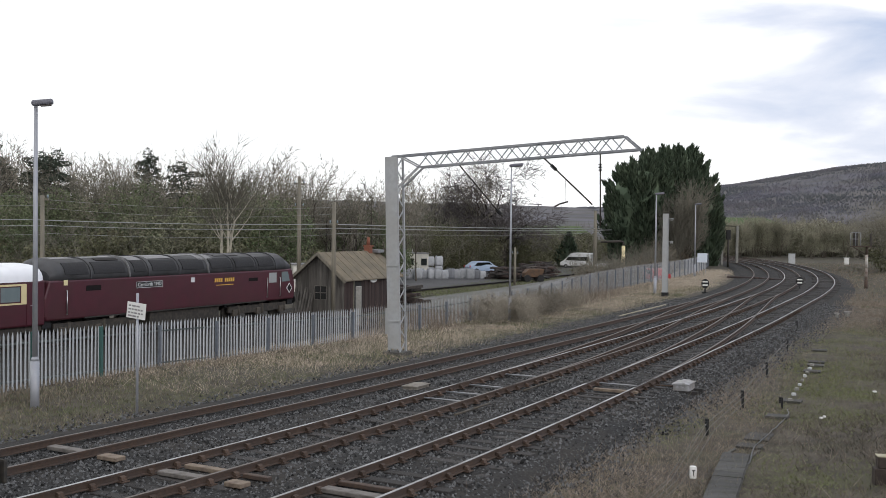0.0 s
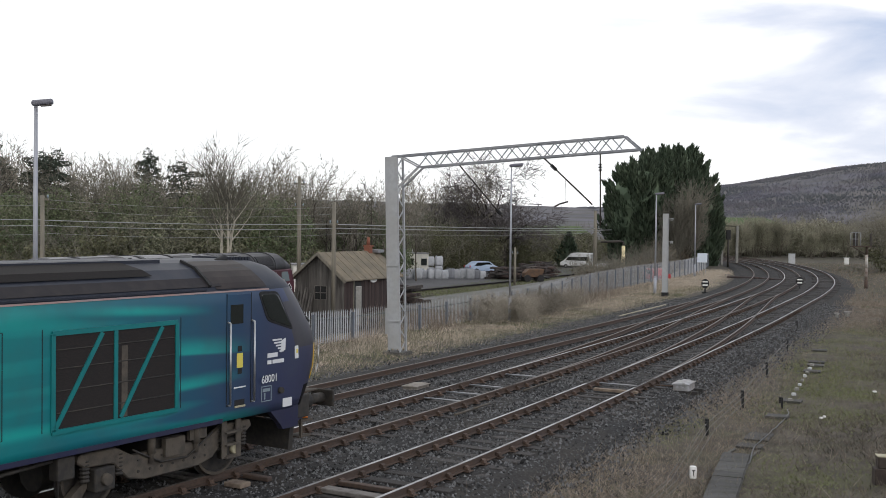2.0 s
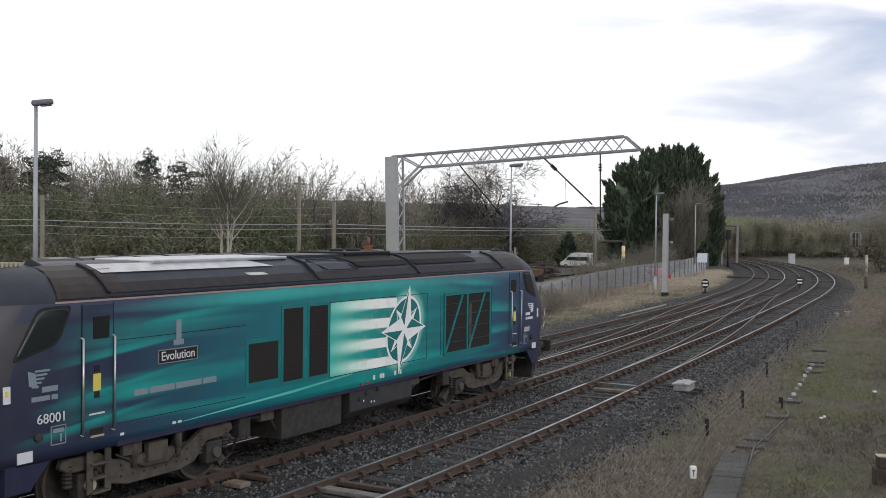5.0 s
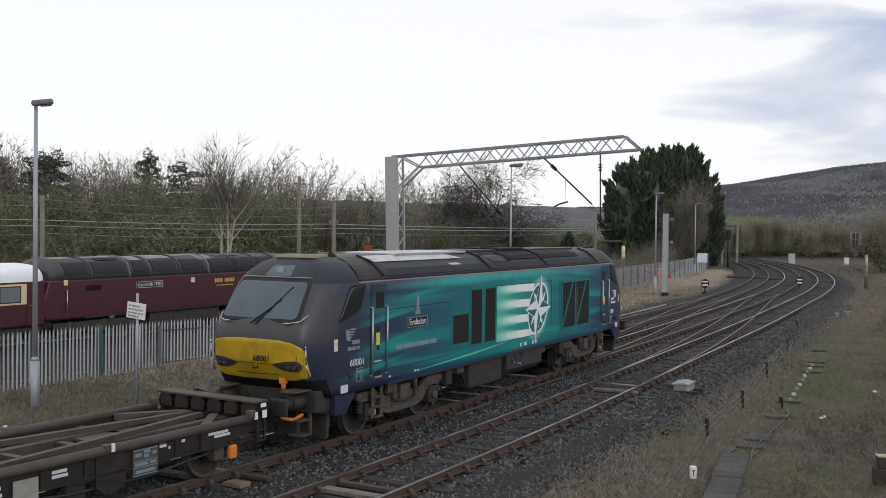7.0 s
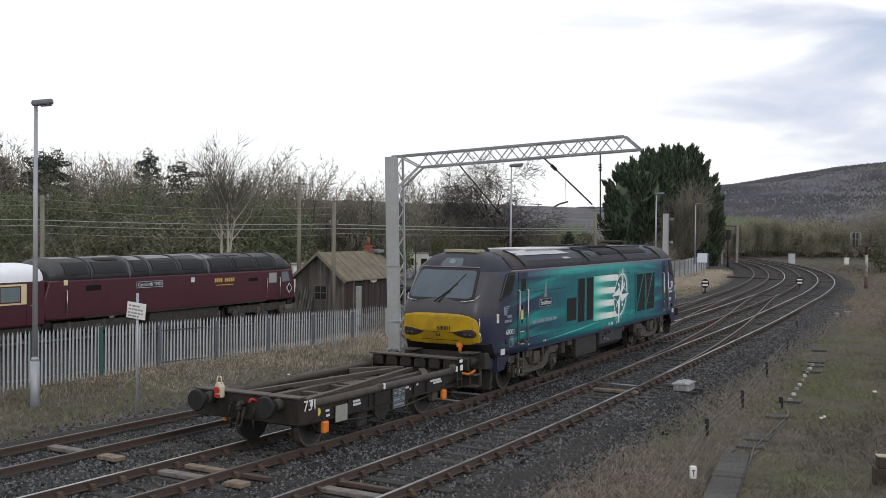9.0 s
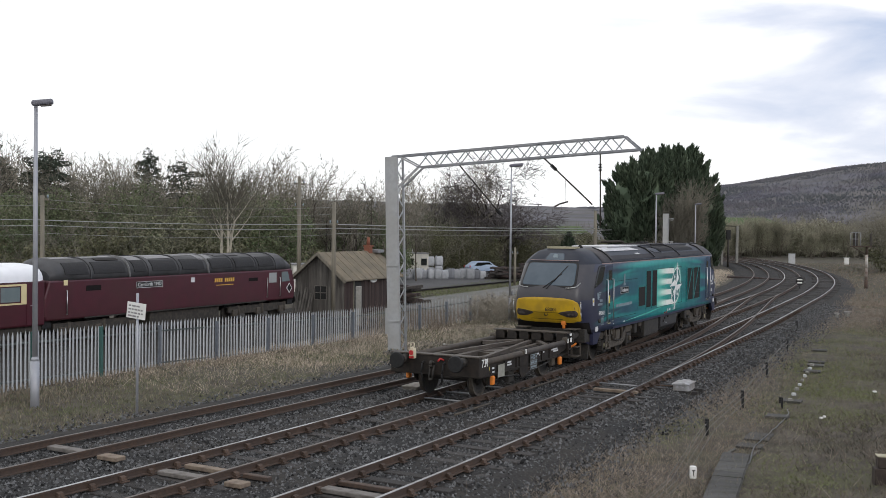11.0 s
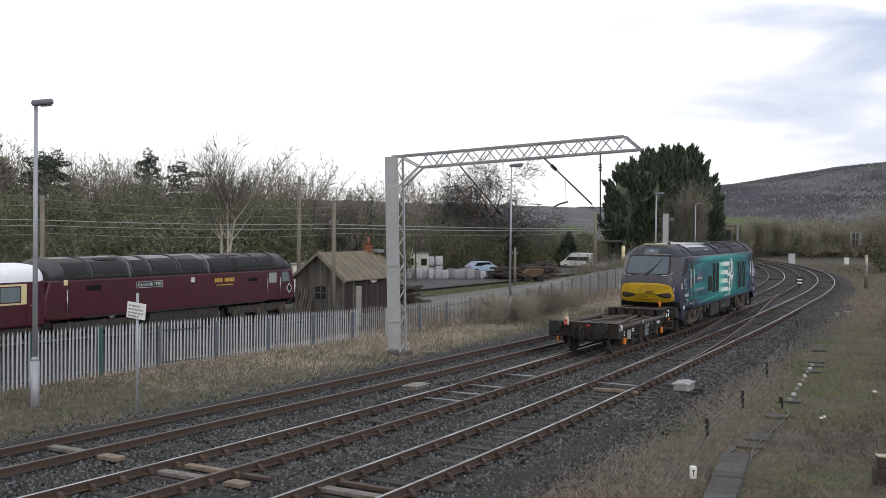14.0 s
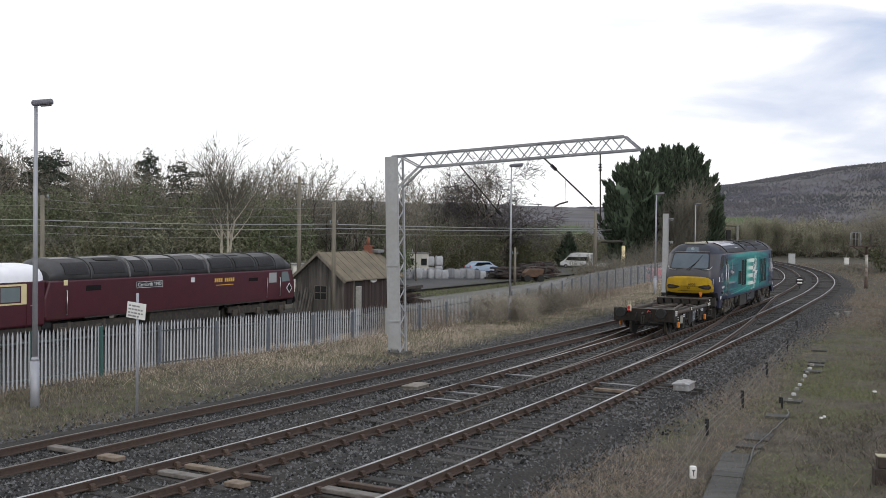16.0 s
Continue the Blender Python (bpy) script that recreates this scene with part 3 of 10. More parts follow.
def corner(z, n=5):
    """Points from the side (x, y) round the corner to the middle of the nose, for x > 0 and y > 0."""
    w, xs, xf, wf = level(z)
    c = (xs * 0.22 + xf * 0.78, w * 0.975)
    out = []
    for i in range(n + 1):
        t = i / n
        out.append(((1 - t) ** 2 * xs + 2 * t * (1 - t) * c[0] + t * t * xf, (1 - t) ** 2 * w + 2 * t * (1 - t) * c[1] + t * t * wf))
    return out + [(xf + 0.035, wf * 0.5), (xf + 0.05, 0.0)]


def skin(x, z):
    """How far out the side is at x, z."""
    pts = corner(z)
    return float(np.interp(abs(x), [0] + [p[0] for p in pts], [pts[0][1]] + [p[1] for p in pts]))


def face(y, z):
    """How far forward the front is at y, z."""
    pts = corner(z)[::-1]
    return float(np.interp(abs(y), [p[1] for p in pts], [p[0] for p in pts]))


def side_patch(bm, c, side=-1, out=0.006, n=4, thick=0.012, mat=0):
    """A panel on the flank: corners (x, z) in order, laid on the skin."""
    grid = {}
    for i in range(n + 1):
        for j in range(n + 1):
            u, v = i / n, j / n
            x = (c[0][0] * (1 - u) + c[1][0] * u) * (1 - v) + (c[3][0] * (1 - u) + c[2][0] * u) * v
            z = (c[0][1] * (1 - u) + c[1][1] * u) * (1 - v) + (c[3][1] * (1 - u) + c[2][1] * u) * v
            s = skin(x, z)
            grid[i, j] = (bm.verts.new((x, side * (s + out), z)), bm.verts.new((x, side * (s + out - thick), z)))
    for i in range(n):
        for j in range(n):
            bm.faces.new([grid[a][0] for a in ((i, j), (i + 1, j), (i + 1, j + 1), (i, j + 1))]).material_index = mat
    rim = [(i, 0) for i in range(n)] + [(n, j) for j in range(n)] + [(i, n) for i in range(n, 0, -1)] + [(0, j) for j in range(n, 0, -1)]
    for a, b in zip(rim, rim[1:] + rim[:1]):
        bm.faces.new((grid[a][0], grid[b][0], grid[b][1], grid[a][1])).material_index = mat


def front_patch(bm, c, end=1, out=0.006, n=8, thick=0.012, mat=0):
    grid = {}
    for i in range(n + 1):
        for j in range(n + 1):
            u, v = i / n, j / n
            y = (c[0][0] * (1 - u) + c[1][0] * u) * (1 - v) + (c[3][0] * (1 - u) + c[2][0] * u) * v
            z = (c[0][1] * (1 - u) + c[1][1] * u) * (1 - v) + (c[3][1] * (1 - u) + c[2][1] * u) * v
            x = face(y, z)
            grid[i, j] = (bm.verts.new((end * (x + out), y, z)), bm.verts.new((end * (x + out - thick), y, z)))
    for i in range(n):
        for j in range(n):
            bm.faces.new([grid[a][0] for a in ((i, j), (i + 1, j), (i + 1, j + 1), (i, j + 1))]).material_index = mat
    rim = [(i, 0) for i in range(n)] + [(n, j) for j in range(n)] + [(i, n) for i in range(n, 0, -1)] + [(0, j) for j in range(n, 0, -1)]
    for a, b in zip(rim, rim[1:] + rim[:1]):
        bm.faces.new((grid[a][0], grid[b][0], grid[b][1], grid[a][1])).material_index = mat


def rounded(poly, r, n=4):
    """The outline of a polygon with its corners rounded."""
    out, m = [], len(poly)
    for i in range(m):
        p, a, b = Vector(poly[i]), Vector(poly[i - 1]), Vector(poly[(i + 1) % m])
        u, v = (a - p), (b - p)
        k = min(r, u.length * 0.45, v.length * 0.45)
        s0, s1 = p + u.normalized() * k, p + v.normalized() * k
        out += [tuple((1 - t) ** 2 * s0 + 2 * t * (1 - t) * p + t * t * s1) for t in [j / n for j in range(n + 1)]]
    return out


def shaped(bm, outline, lay, rings=9, thick=0.02):
    """A panel of any convex outline laid on a curved skin by lay(a, b, sunk)."""
    ca, cb = sum(p[0] for p in outline) / len(outline), sum(p[1] for p in outline) / len(outline)
    loops = [[bm.verts.new(lay(*outline[i], thick)) for i in range(len(outline))]]
    for k in range(rings):
        f = 1 - (k / rings) ** 1.7
        loops.append([bm.verts.new(lay(ca + (p[0] - ca) * f, cb + (p[1] - cb) * f, 0.0)) for p in outline])
    n = len(outline)
    for a, b in zip(loops[:-1], loops[1:]):
        for i in range(n):
            j = (i + 1) % n
            bm.faces.new((a[i], a[j], b[j], b[i])).smooth = True
    c = bm.verts.new(lay(ca, cb, 0.0))
    for i in range(n):
        bm.faces.new((loops[-1][i], loops[-1][(i + 1) % n], c)).smooth = True


def front_shape(bm, outline, end, out):
    shaped(bm, outline, lambda y, z, sunk: (end * (face(y, z) + out - sunk), y, z))


def side_shape(bm, outline, side, out):
    shaped(bm, outline, lambda x, z, sunk: (x, side * (skin(x, z) + out - sunk), z))


def rect(x0, x1, z0, z1):
    return [(x0, z0), (x1, z0), (x1, z1), (x0, z1)]


def loco_body(parent):
    bm = bmesh.new()
    rings = []
    mids = (-7.0, -5.0, -3.0, -1.0, 1.0, 3.0, 5.0, 7.0)
    for z, *_ in BODY_LEVELS:
        w = level(z)[0]
        q = corner(z)
        ring = [(x, -w) for x in mids] + [(x, -y) for x, y in q] + [(x, y) for x, y in q[-2::-1]]
        ring += [(x, w) for x in mids[::-1]] + [(-x, y) for x, y in q] + [(-x, -y) for x, y in q[-2::-1]]
        rings.append([bm.verts.new((x, y, z)) for x, y in ring])
    n = len(rings[0])
    for k, (a, b) in enumerate(zip(rings[:-1], rings[1:])):
        for i in range(n):
            j = (i + 1) % n
            f = bm.faces.new((a[i], a[j], b[j], b[i]))
            c = f.calc_center_median()
            f.smooth = c.z < 3.38 or abs(c.x) > 7.6
            if c.z > 3.38:
                f.material_index = 1
            elif abs(c.x) > 9.0 and c.z < 1.45 and abs(c.y) < 1.3:
                f.material_index = 3
            elif abs(c.x) > 8.75 and c.z > 2.2 and abs(c.y) < 1.32:
                f.material_index = 2
    bm.faces.new(rings[-1]).material_index = 1
    bm.faces.new(rings[0][::-1])
    body = part("body", bm, [PAINT, ROOF_GREY, CAB_GREY, GRILLE], parent)
    return body


def compass_star(parent, side):
    """An eight-pointed compass star in a ring, leaning forward; each point is white on one half and outlined on the other."""
    cx, cz, y = 1.56, 2.22, 1.345
    n = 48

    def lean(a, r):
        z = r * math.sin(a)
        return (cx + r * math.cos(a) * 0.97 + 0.24 * z, cz + z)

    def decal(bm, poly, h, mat=0):
        f = bm.faces.new([bm.verts.new((x, side * (y + h), z)) for x, z in poly])
        f.material_index = mat

    bm = bmesh.new()
    decal(bm, [lean(2 * math.pi * i / n, 0.72) for i in range(n)], 0.009)
    part("star_disc", bm, TEAL, parent)
    bm = bmesh.new()
    inner = [bm.verts.new((lean(2 * math.pi * i / n, 0.695)[0], side * (y + 0.013), lean(2 * math.pi * i / n, 0.695)[1])) for i in range(n)]
    outer = [bm.verts.new((lean(2 * math.pi * i / n, 0.755)[0], side * (y + 0.013), lean(2 * math.pi * i / n, 0.755)[1])) for i in range(n)]
    for i in range(n):
        j = (i + 1) % n
        bm.faces.new((inner[i], inner[j], outer[j], outer[i]))
    part("star_ring", bm, STAR_WHITE, parent, "white ring round the star")
    for k in range(8):
        big = k % 2 == 0
        a = math.pi / 4 * k
        tip = lean(a, 1.0 if big else 0.66)
        if big:
            left, right, foot, h = lean(a + math.pi / 4, 0.36), lean(a - math.pi / 4, 0.36), (cx, cz), 0.021
        else:
            left, right, foot, h = lean(a + 0.42, 0.34), lean(a - 0.42, 0.34), lean(a, 0.22), 0.017
        bm = bmesh.new()
        decal(bm, [foot, right, tip, left], h)
        # the unfilled half
        c = ((foot[0] + left[0] + tip[0]) / 3, (foot[1] + left[1] + tip[1]) / 3)
        g = 0.80 if big else 0.62
        decal(bm, [(c[0] + (p[0] - c[0]) * g, c[1] + (p[1] - c[1]) * g) for p in (foot, tip, left)], h + 0.002, 1)
        part("star_point", bm, [STAR_WHITE, TEAL], parent)


def loco_side(parent, side):
    """Doors, grilles, handrails, stripes and lettering of one flank. side -1 is the right-hand flank."""
    out = 0.006
    for x0, x1 in ((-2.83, -2.23), (-2.01, -1.40)):
        bm = bmesh.new()
        side_patch(bm, rect(x0 - 0.07, x1 + 0.07, 1.48, 3.02), side, 0.008, 1)
        fr = part("grille_surround", bm, TEAL, parent)
        bm = bmesh.new()
        side_patch(bm, rect(x0, x1, 1.56, 2.95), side, 0.013, 1)
        g = part("tall_grille", bm, SIDE_GRILLE, parent, "sooty black tall side grille")
        bm = bmesh.new()
        for k in range(18):
            z = 1.60 + k * 0.077
            box(bm, x0 + 0.02, x1 - 0.02, side * 1.352, side * 1.366, z, z + 0.02)
        part("slat", bm, SIDE_GRILLE, g)
    bm = bmesh.new()
    side_patch(bm, rect(-3.93, -2.93, 1.58, 2.45), side, 0.007, 1)
    part("grille_surround", bm, TEAL, parent)
    bm = bmesh.new()
    side_patch(bm, rect(-3.85, -3.0, 1.66, 2.37), side, 0.014, 1)
    part("small_grille", bm, SIDE_GRILLE, parent, "sooty black square side grille")
    # the cooler opening with its braces: a flat dark panel paints its shaded inside
    bm = bmesh.new()
    side_patch(bm, rect(3.5, 5.87, 1.48, 2.88), side, 0.008, 1)
    cooler = part("cooler_grille", bm, SIDE_GRILLE, parent, "cooler opening with raked braces, its shaded inside a flat dark panel")
    for a, b in (((3.5, 1.50), (4.36, 2.86)), ((4.72, 1.50), (5.58, 2.86)), ((4.62, 1.49), (4.62, 2.87)), ((5.90, 1.46), (5.90, 2.90)), ((3.46, 1.46), (3.46, 2.90)),
                 ((3.44, 2.91), (5.92, 2.91)), ((3.44, 1.45), (5.92, 1.45))):
        bm = bmesh.new()
        bar(bm, (a[0], side * 1.356, a[1]), (b[0], side * 1.356, b[1]), 0.03, 0.075, up=(0, 1, 0) if False else (1, 0, 0.001) if a[0] == b[0] else (0, 0, 1))
        part("brace", bm, TEAL, cooler)
    bm = bmesh.new()
    side_patch(bm, rect(4.74, 4.86, 1.50, 2.62), side, 0.011, 1)
    part("inner_post", bm, BOGIE, cooler, "dusty post seen through the cooler opening")
    for z in (1.72, 2.05, 2.38, 2.66):
        bm = bmesh.new()
        rod(bm, (3.52, side * 1.353, z), (5.85, side * 1.353, z), 0.011, seg=6)
        part("cooler_bar", bm, BOGIE_DARK, cooler)
    # panel joints
    for x in (0.58, -1.31, 2.62, 3.28, 6.0):
        bm = bmesh.new()
        z0, z1 = (1.46, 2.98)
        box(bm, x - 0.008, x + 0.008, side * 1.340, side * 1.3475, z0, z1)
        part("panel_joint", bm, BLACK, parent)
    for x0, x1, z in ((-1.31, 2.62, 2.985), (-1.31, 2.62, 1.46), (-7.0, -3.95, 2.72), (-7.0, -3.95, 1.42)):
        bm = bmesh.new()
        box(bm, x0, x1, side * 1.340, side * 1.3475, z - 0.006, z + 0.006)
        part("panel_joint", bm, BLACK, parent)
    # white bands running back from the star
    bm = bmesh.new()
    side_patch(bm, rect(-1.30, 1.26, 1.47, 2.975), side, 0.004, 1)
    part("striped_panel", bm, STRIPE, parent, "white bands fading into green behind the star")
    bm = bmesh.new()
    slab(bm, [(-5.8, 1.22), (-2.6, 1.36), (-0.5, 1.455), (-0.5, 1.43), (-2.6, 1.31)], 1, side * 1.342, side * 1.351)
    part("pale_streak", bm, STRIPE, parent)
    compass_star(parent, side)
    # cab ends: door, window, handrails, steps and signs
    for end in (1, -1):
        def e(c):
            return [(end * x, z) for x, z in c]
        bm = bmesh.new()
        side_patch(bm, e(rect(7.10, 7.70, 1.34, 3.30)), side, 0.006, 3)
        door = part("cab_door", bm, PAINT, parent)
        bm = bmesh.new()
        side_patch(bm, e(rect(7.18, 7.50, 2.78, 3.12)), side, 0.013, 3)
        part("door_window", bm, SIDE_GLASS, door, "dark drop window")
        for x in (7.09, 7.715):
            bm = bmesh.new()
            box(bm, end * x - 0.006, end * x + 0.006, side * 1.34, side * 1.352, 1.33, 3.32)
            part("door_gap", bm, BLACK, door)
        for x in (7.12, 7.74):
            bm = bmesh.new()
            y = side * (skin(x, 2) + 0.07)
            pipe(bm, [(end * x, side * 1.33, 2.82), (end * x, y, 2.80), (end * x, y, 1.36), (end * x, side * 1.33, 1.34)], 0.019, 8)
            part("handrail", bm, BRIGHT, parent, "bright steel handrail")
        bm = bmesh.new()
        box(bm, end * 7.42 - 0.13, end * 7.42 + 0.13, side * 1.30, side * 1.353, 1.30, 1.42)
        part("door_step", bm, BLACK, parent)
        bm = bmesh.new()
        box(bm, end * 7.42 - 0.13, end * 7.42 + 0.13, side * 1.34, side * 1.375, 1.285, 1.315)
        part("step_edge", bm, CREAM, parent)
        bm = bmesh.new()
        side_shape(bm, e(rounded([(8.20, 2.80), (8.88, 2.60), (8.46, 3.26), (7.95, 3.28)], 0.10)), side, 0.014)
        part("cab_side_window", bm, SIDE_GLASS, parent, "raked dark cab side window")
        bm = bmesh.new()
        side_shape(bm, e(rounded([(8.15, 2.77), (8.95, 2.54), (8.48, 3.31), (7.89, 3.33)], 0.12)), side, 0.008)
        part("window_seal", bm, BLACK, parent)
        # small white and yellow plates
        for x, z, w, h, mt in ((7.42, 2.12, 0.075, 0.13, LABEL_YELLOW), (9.02, 2.12, 0.055, 0.12, LETTER), (7.42, 2.33, 0.05, 0.05, BLACK), (7.42, 1.93, 0.05, 0.05, BLACK), (7.42, 1.64, 0.15, 0.012, LETTER)):
            bm = bmesh.new()
            side_patch(bm, e(rect(x - w, x + w, z - h, z + h)), side, 0.014, 3)
            part("notice_plate", bm, mt, parent)
        bm = bmesh.new()
        side_patch(bm, e(rect(9.0, 9.05, 2.10, 2.18)), side, 0.02, 2)
        part("notice_mark", bm, LABEL_YELLOW, parent)
        # builder's frame: an outline with a bar in it
        bm = bmesh.new()
        for c in (rect(8.00, 8.28, 1.56, 1.575), rect(8.00, 8.28, 1.29, 1.305), rect(8.00, 8.015, 1.29, 1.575), rect(8.265, 8.28, 1.29, 1.575), rect(8.04, 8.24, 1.47, 1.53), rect(8.08, 8.11, 1.33, 1.45)):
            side_patch(bm, e(c), side, 0.008, 1)
        part("data_panel", bm, LETTER_DIM, parent)
        bm = bmesh.new()
        side_patch(bm, e(rect(8.60, 8.86, 1.12, 1.28)), side, 0.01, 2)
        part("white_plate", bm, LETTER, parent)
        # company emblem and name as plain shapes
        bm = bmesh.new()
        for k in range(5):
            side_patch(bm, e(rect(8.30 + 0.05 * k, 8.56 + 0.012 * k, 2.34 - 0.055 * k + 0.05, 2.37 - 0.055 * k + 0.05)), side, 0.009, 2)
        side_patch(bm, e([(8.52, 2.16), (8.66, 2.20), (8.68, 2.42), (8.56, 2.38)]), side, 0.010, 2)
        part("emblem", bm, LETTER_DIM if end < 0 else LETTER, parent)
        bm = bmesh.new()
        for x0, x1, z0, z1 in ((8.16, 8.44, 2.09, 2.17), (8.16, 8.27, 1.97, 2.04), (8.30, 8.62, 1.97, 2.04)):
            side_patch(bm, e(rect(x0, x1, z0, z1)), side, 0.009, 3)
        part("name_bar", bm, LETTER if end > 0 else LETTER_DIM, parent)
        bm = bmesh.new()
        rod(bm, (end * 8.52, side * 1.33, 1.45), (end * 8.52, side * 1.41, 1.45), 0.06, seg=10)
        part("filler_cap", bm, BOGIE_DARK, parent)
        # running number
        turn = 90 if side < 0 else 90
        lettering("running_number", "68001", 0.20, LETTER, parent, pose(end * (8.20 if end * side < 0 else 8.28), side * (skin(8.60, 1.7) + 0.030), 1.70, 90, 0, (0 if side < 0 else 180) + (5.5 if end * side < 0 else -5.5)))
    # nameplate and the lines of small writing
    bm = bmesh.new()
    side_patch(bm, rect(-6.14, -5.23, 2.26, 2.47), side, 0.022, 1, 0.03)
    plate = part("nameplate", bm, BLACK, parent, "black cast nameplate with raised letters")
    bm = bmesh.new()
    for c in (rect(-6.15, -5.22, 2.465, 2.48), rect(-6.15, -5.22, 2.25, 2.265), rect(-6.15, -6.135, 2.25, 2.48), rect(-5.235, -5.22, 2.25, 2.48)):
        side_patch(bm, c, side, 0.03, 1, 0.03)
    part("plate_rim", bm, BRIGHT, plate)
    lettering("plate_letters", "Evolution", 0.21, LETTER, plate, pose(-5.685, side * 1.372, 2.365, 90, 0, 0 if side < 0 else 180))
    bm = bmesh.new()
    side_patch(bm, rect(-5.72, -5.60, 2.62, 2.95), side, 0.012, 1)
    side_patch(bm, rect(-5.78, -5.54, 2.53, 2.62), side, 0.012, 1)
    part("crest", bm, LETTER_DIM, parent)
    for x0, x1 in ((-6.65, -6.35), (-6.31, -5.75), (-5.71, -5.10), (-5.06, -4.72)):
        bm = bmesh.new()
        side_patch(bm, rect(x0, x1, 1.80, 1.90), side, 0.008, 1)
        part("writing_bar", bm, LETTER_DIM, parent)
    bm = bmesh.new()
    for x in (0.35, 0.62, 0.72, 1.22, 1.44):
        side_patch(bm, rect(x - 0.04, x + 0.04, 1.22, 1.32), side, 0.008, 1)
    for x in (-5.75, -5.62, -6.9):
        side_patch(bm, rect(x - 0.04, x + 0.04, 1.22, 1.26), side, 0.008, 1)
    part("stencil_mark", bm, LETTER, parent)
    for x in (-0.15, 0.1):
        bm = bmesh.new()
        side_patch(bm, rect(x - 0.035, x + 0.035, 1.15, 1.21), side, 0.02, 1, 0.03)
        part("fuel_tag", bm, RED, parent)
    # cantrail: gutter and orange-red line
    bm = bmesh.new()
    xs = np.linspace(-8.2, 8.2, 24)
    lo, hi = ([bm.verts.new((x, side * (skin(x, 3.36) + 0.012), z)) for x in xs] for z in (3.350, 3.380))
    for i in range(23):
        bm.faces.new((lo[i], lo[i + 1], hi[i + 1], hi[i]))
    part("cantrail_line", bm, RED_LINE, parent, "orange line along the cantrail, paled for reflected sky")
    bm = bmesh.new()
    box(bm, -7.1, 6.6, side * 1.30, side * 1.35, 3.395, 3.425)
    part("gutter", bm, ROOF_GREY, parent)
    bm = bmesh.new()
    box(bm, -7.0, 7.0, side * 1.20, side * 1.352, 1.06, 1.14)
    part("sill", bm, NAVY, parent)


def loco_roof(parent):
    def shoulder(t):
        """A point on the roof's slope, t from 0 at the gutter to 1 at the crown."""
        return float(np.interp(t, (0, 0.3, 0.65, 1), (1.305, 1.15, 0.95, 0.62))), float(np.interp(t, (0, 0.3, 0.65, 1), (3.45, 3.60, 3.76, 3.87)))
    for side in (-1, 1):
        bm = bmesh.new()
        a, b = shoulder(0.0), shoulder(0.30)
        vs = [bm.verts.new((x, side * (p[0] + 0.012), p[1] + 0.012)) for x, p in ((-7.2, a), (7.0, a), (6.9, b), (-7.1, b))]
        bm.faces.new(vs)
        part("roof_gutter", bm, GUTTER, parent, "sooty dark band above the gutter")
    for x in (-7.15, -1.65, 2.3, 6.7):
        for side in (-1, 1):
            bm = bmesh.new()
            ps = [shoulder(t) for t in (0, 0.3, 0.65, 1)]
            for (y0, z0), (y1, z1) in zip(ps[:-1], ps[1:]):
                bar(bm, (x - 0.06 * (z0 - 3.45), side * (y0 + 0.012), z0 + 0.012), (x - 0.06 * (z1 - 3.45), side * (y1 + 0.012), z1 + 0.012), 0.07, 0.05, up=(1, 0, 0))
            part("roof_joint", bm, BLACK, parent)
    for side in (-1, 1):
        for x0, x1, mt, nm in ((0.1, 2.15, GRILLE, "roof_grille"), (2.5, 5.6, GRILLE, "roof_grille"), (-6.9, -1.9, None, "roof_panel")):
            if mt is None:
                continue
            bm = bmesh.new()
            loops = []
            for t in (0.42, 0.65, 1.0, 1.15):
                a, d = shoulder(min(t, 1.0)), max(0.0, t - 1.0) * 1.5
                f0 = (t - 0.42) / 0.73
                loops.append([bm.verts.new((x, side * (a[0] + 0.016 - d), a[1] + 0.02 + d * 0.15)) for x in (x0 - 0.4 * f0, x1 - 0.35 * f0)])
            for p, q in zip(loops[:-1], loops[1:]):
                bm.faces.new((p[0], p[1], q[1], q[0]))
            part(nm, bm, mt, parent, "sooty black roof grille")
        bm = bmesh.new()
        a, b = shoulder(0.33), shoulder(0.85)
        pts = [(-1.1, a), (0.0, a), (-0.35, b), (-1.4, b)]
        for (xa, p), (xb, q) in zip(pts, pts[1:] + pts[:1]):
            bar(bm, (xa, side * (p[0] + 0.02), p[1] + 0.02), (xb, side * (q[0] + 0.02), q[1] + 0.02), 0.02, 0.02)
        part("roof_hatch", bm, BLACK, parent)
        bm = bmesh.new()
        a, b = shoulder(0.3), shoulder(0.9)
        vs = [bm.verts.new(v) for v in ((-3.6, side * (a[0] + 0.012), a[1] + 0.012), (-3.05, side * (a[0] + 0.012), a[1] + 0.012), (-3.5, side * (b[0] + 0.012), b[1] + 0.012), (-3.95, side * (b[0] + 0.012), b[1] + 0.012))]
        bm.faces.new(vs)
        part("roof_patch", bm, BRIGHT, parent, "pale metal patch on the roof slope")
    for side in (-1, 1):
        bm = bmesh.new()
        lo, mid, hi = shoulder(0.62), shoulder(0.8), shoulder(1.0)
        rows = [[bm.verts.new((x, side * (p[0] + 0.014), p[1] + 0.014)) for x in (-7.0, -2.7 - 0.5 * k)] for k, p in ((0, lo), (0.5, mid), (1, hi))]
        for p, q in zip(rows[:-1], rows[1:]):
            bm.faces.new((p[0], p[1], q[1], q[0]))
        part("silver_roof_panel", bm, ROOF_SILVER, parent, "bare silver sheet along the roof shoulder")
    bm = bmesh.new()
    box(bm, -5.6, -1.9, -0.70, 0.70, 3.86, 3.925)
    round_edges(bm, 0.02)
    part("silver_roof_panel", bm, ROOF_SILVER, parent, "bare silver sheet on the roof crown")
    bm = bmesh.new()
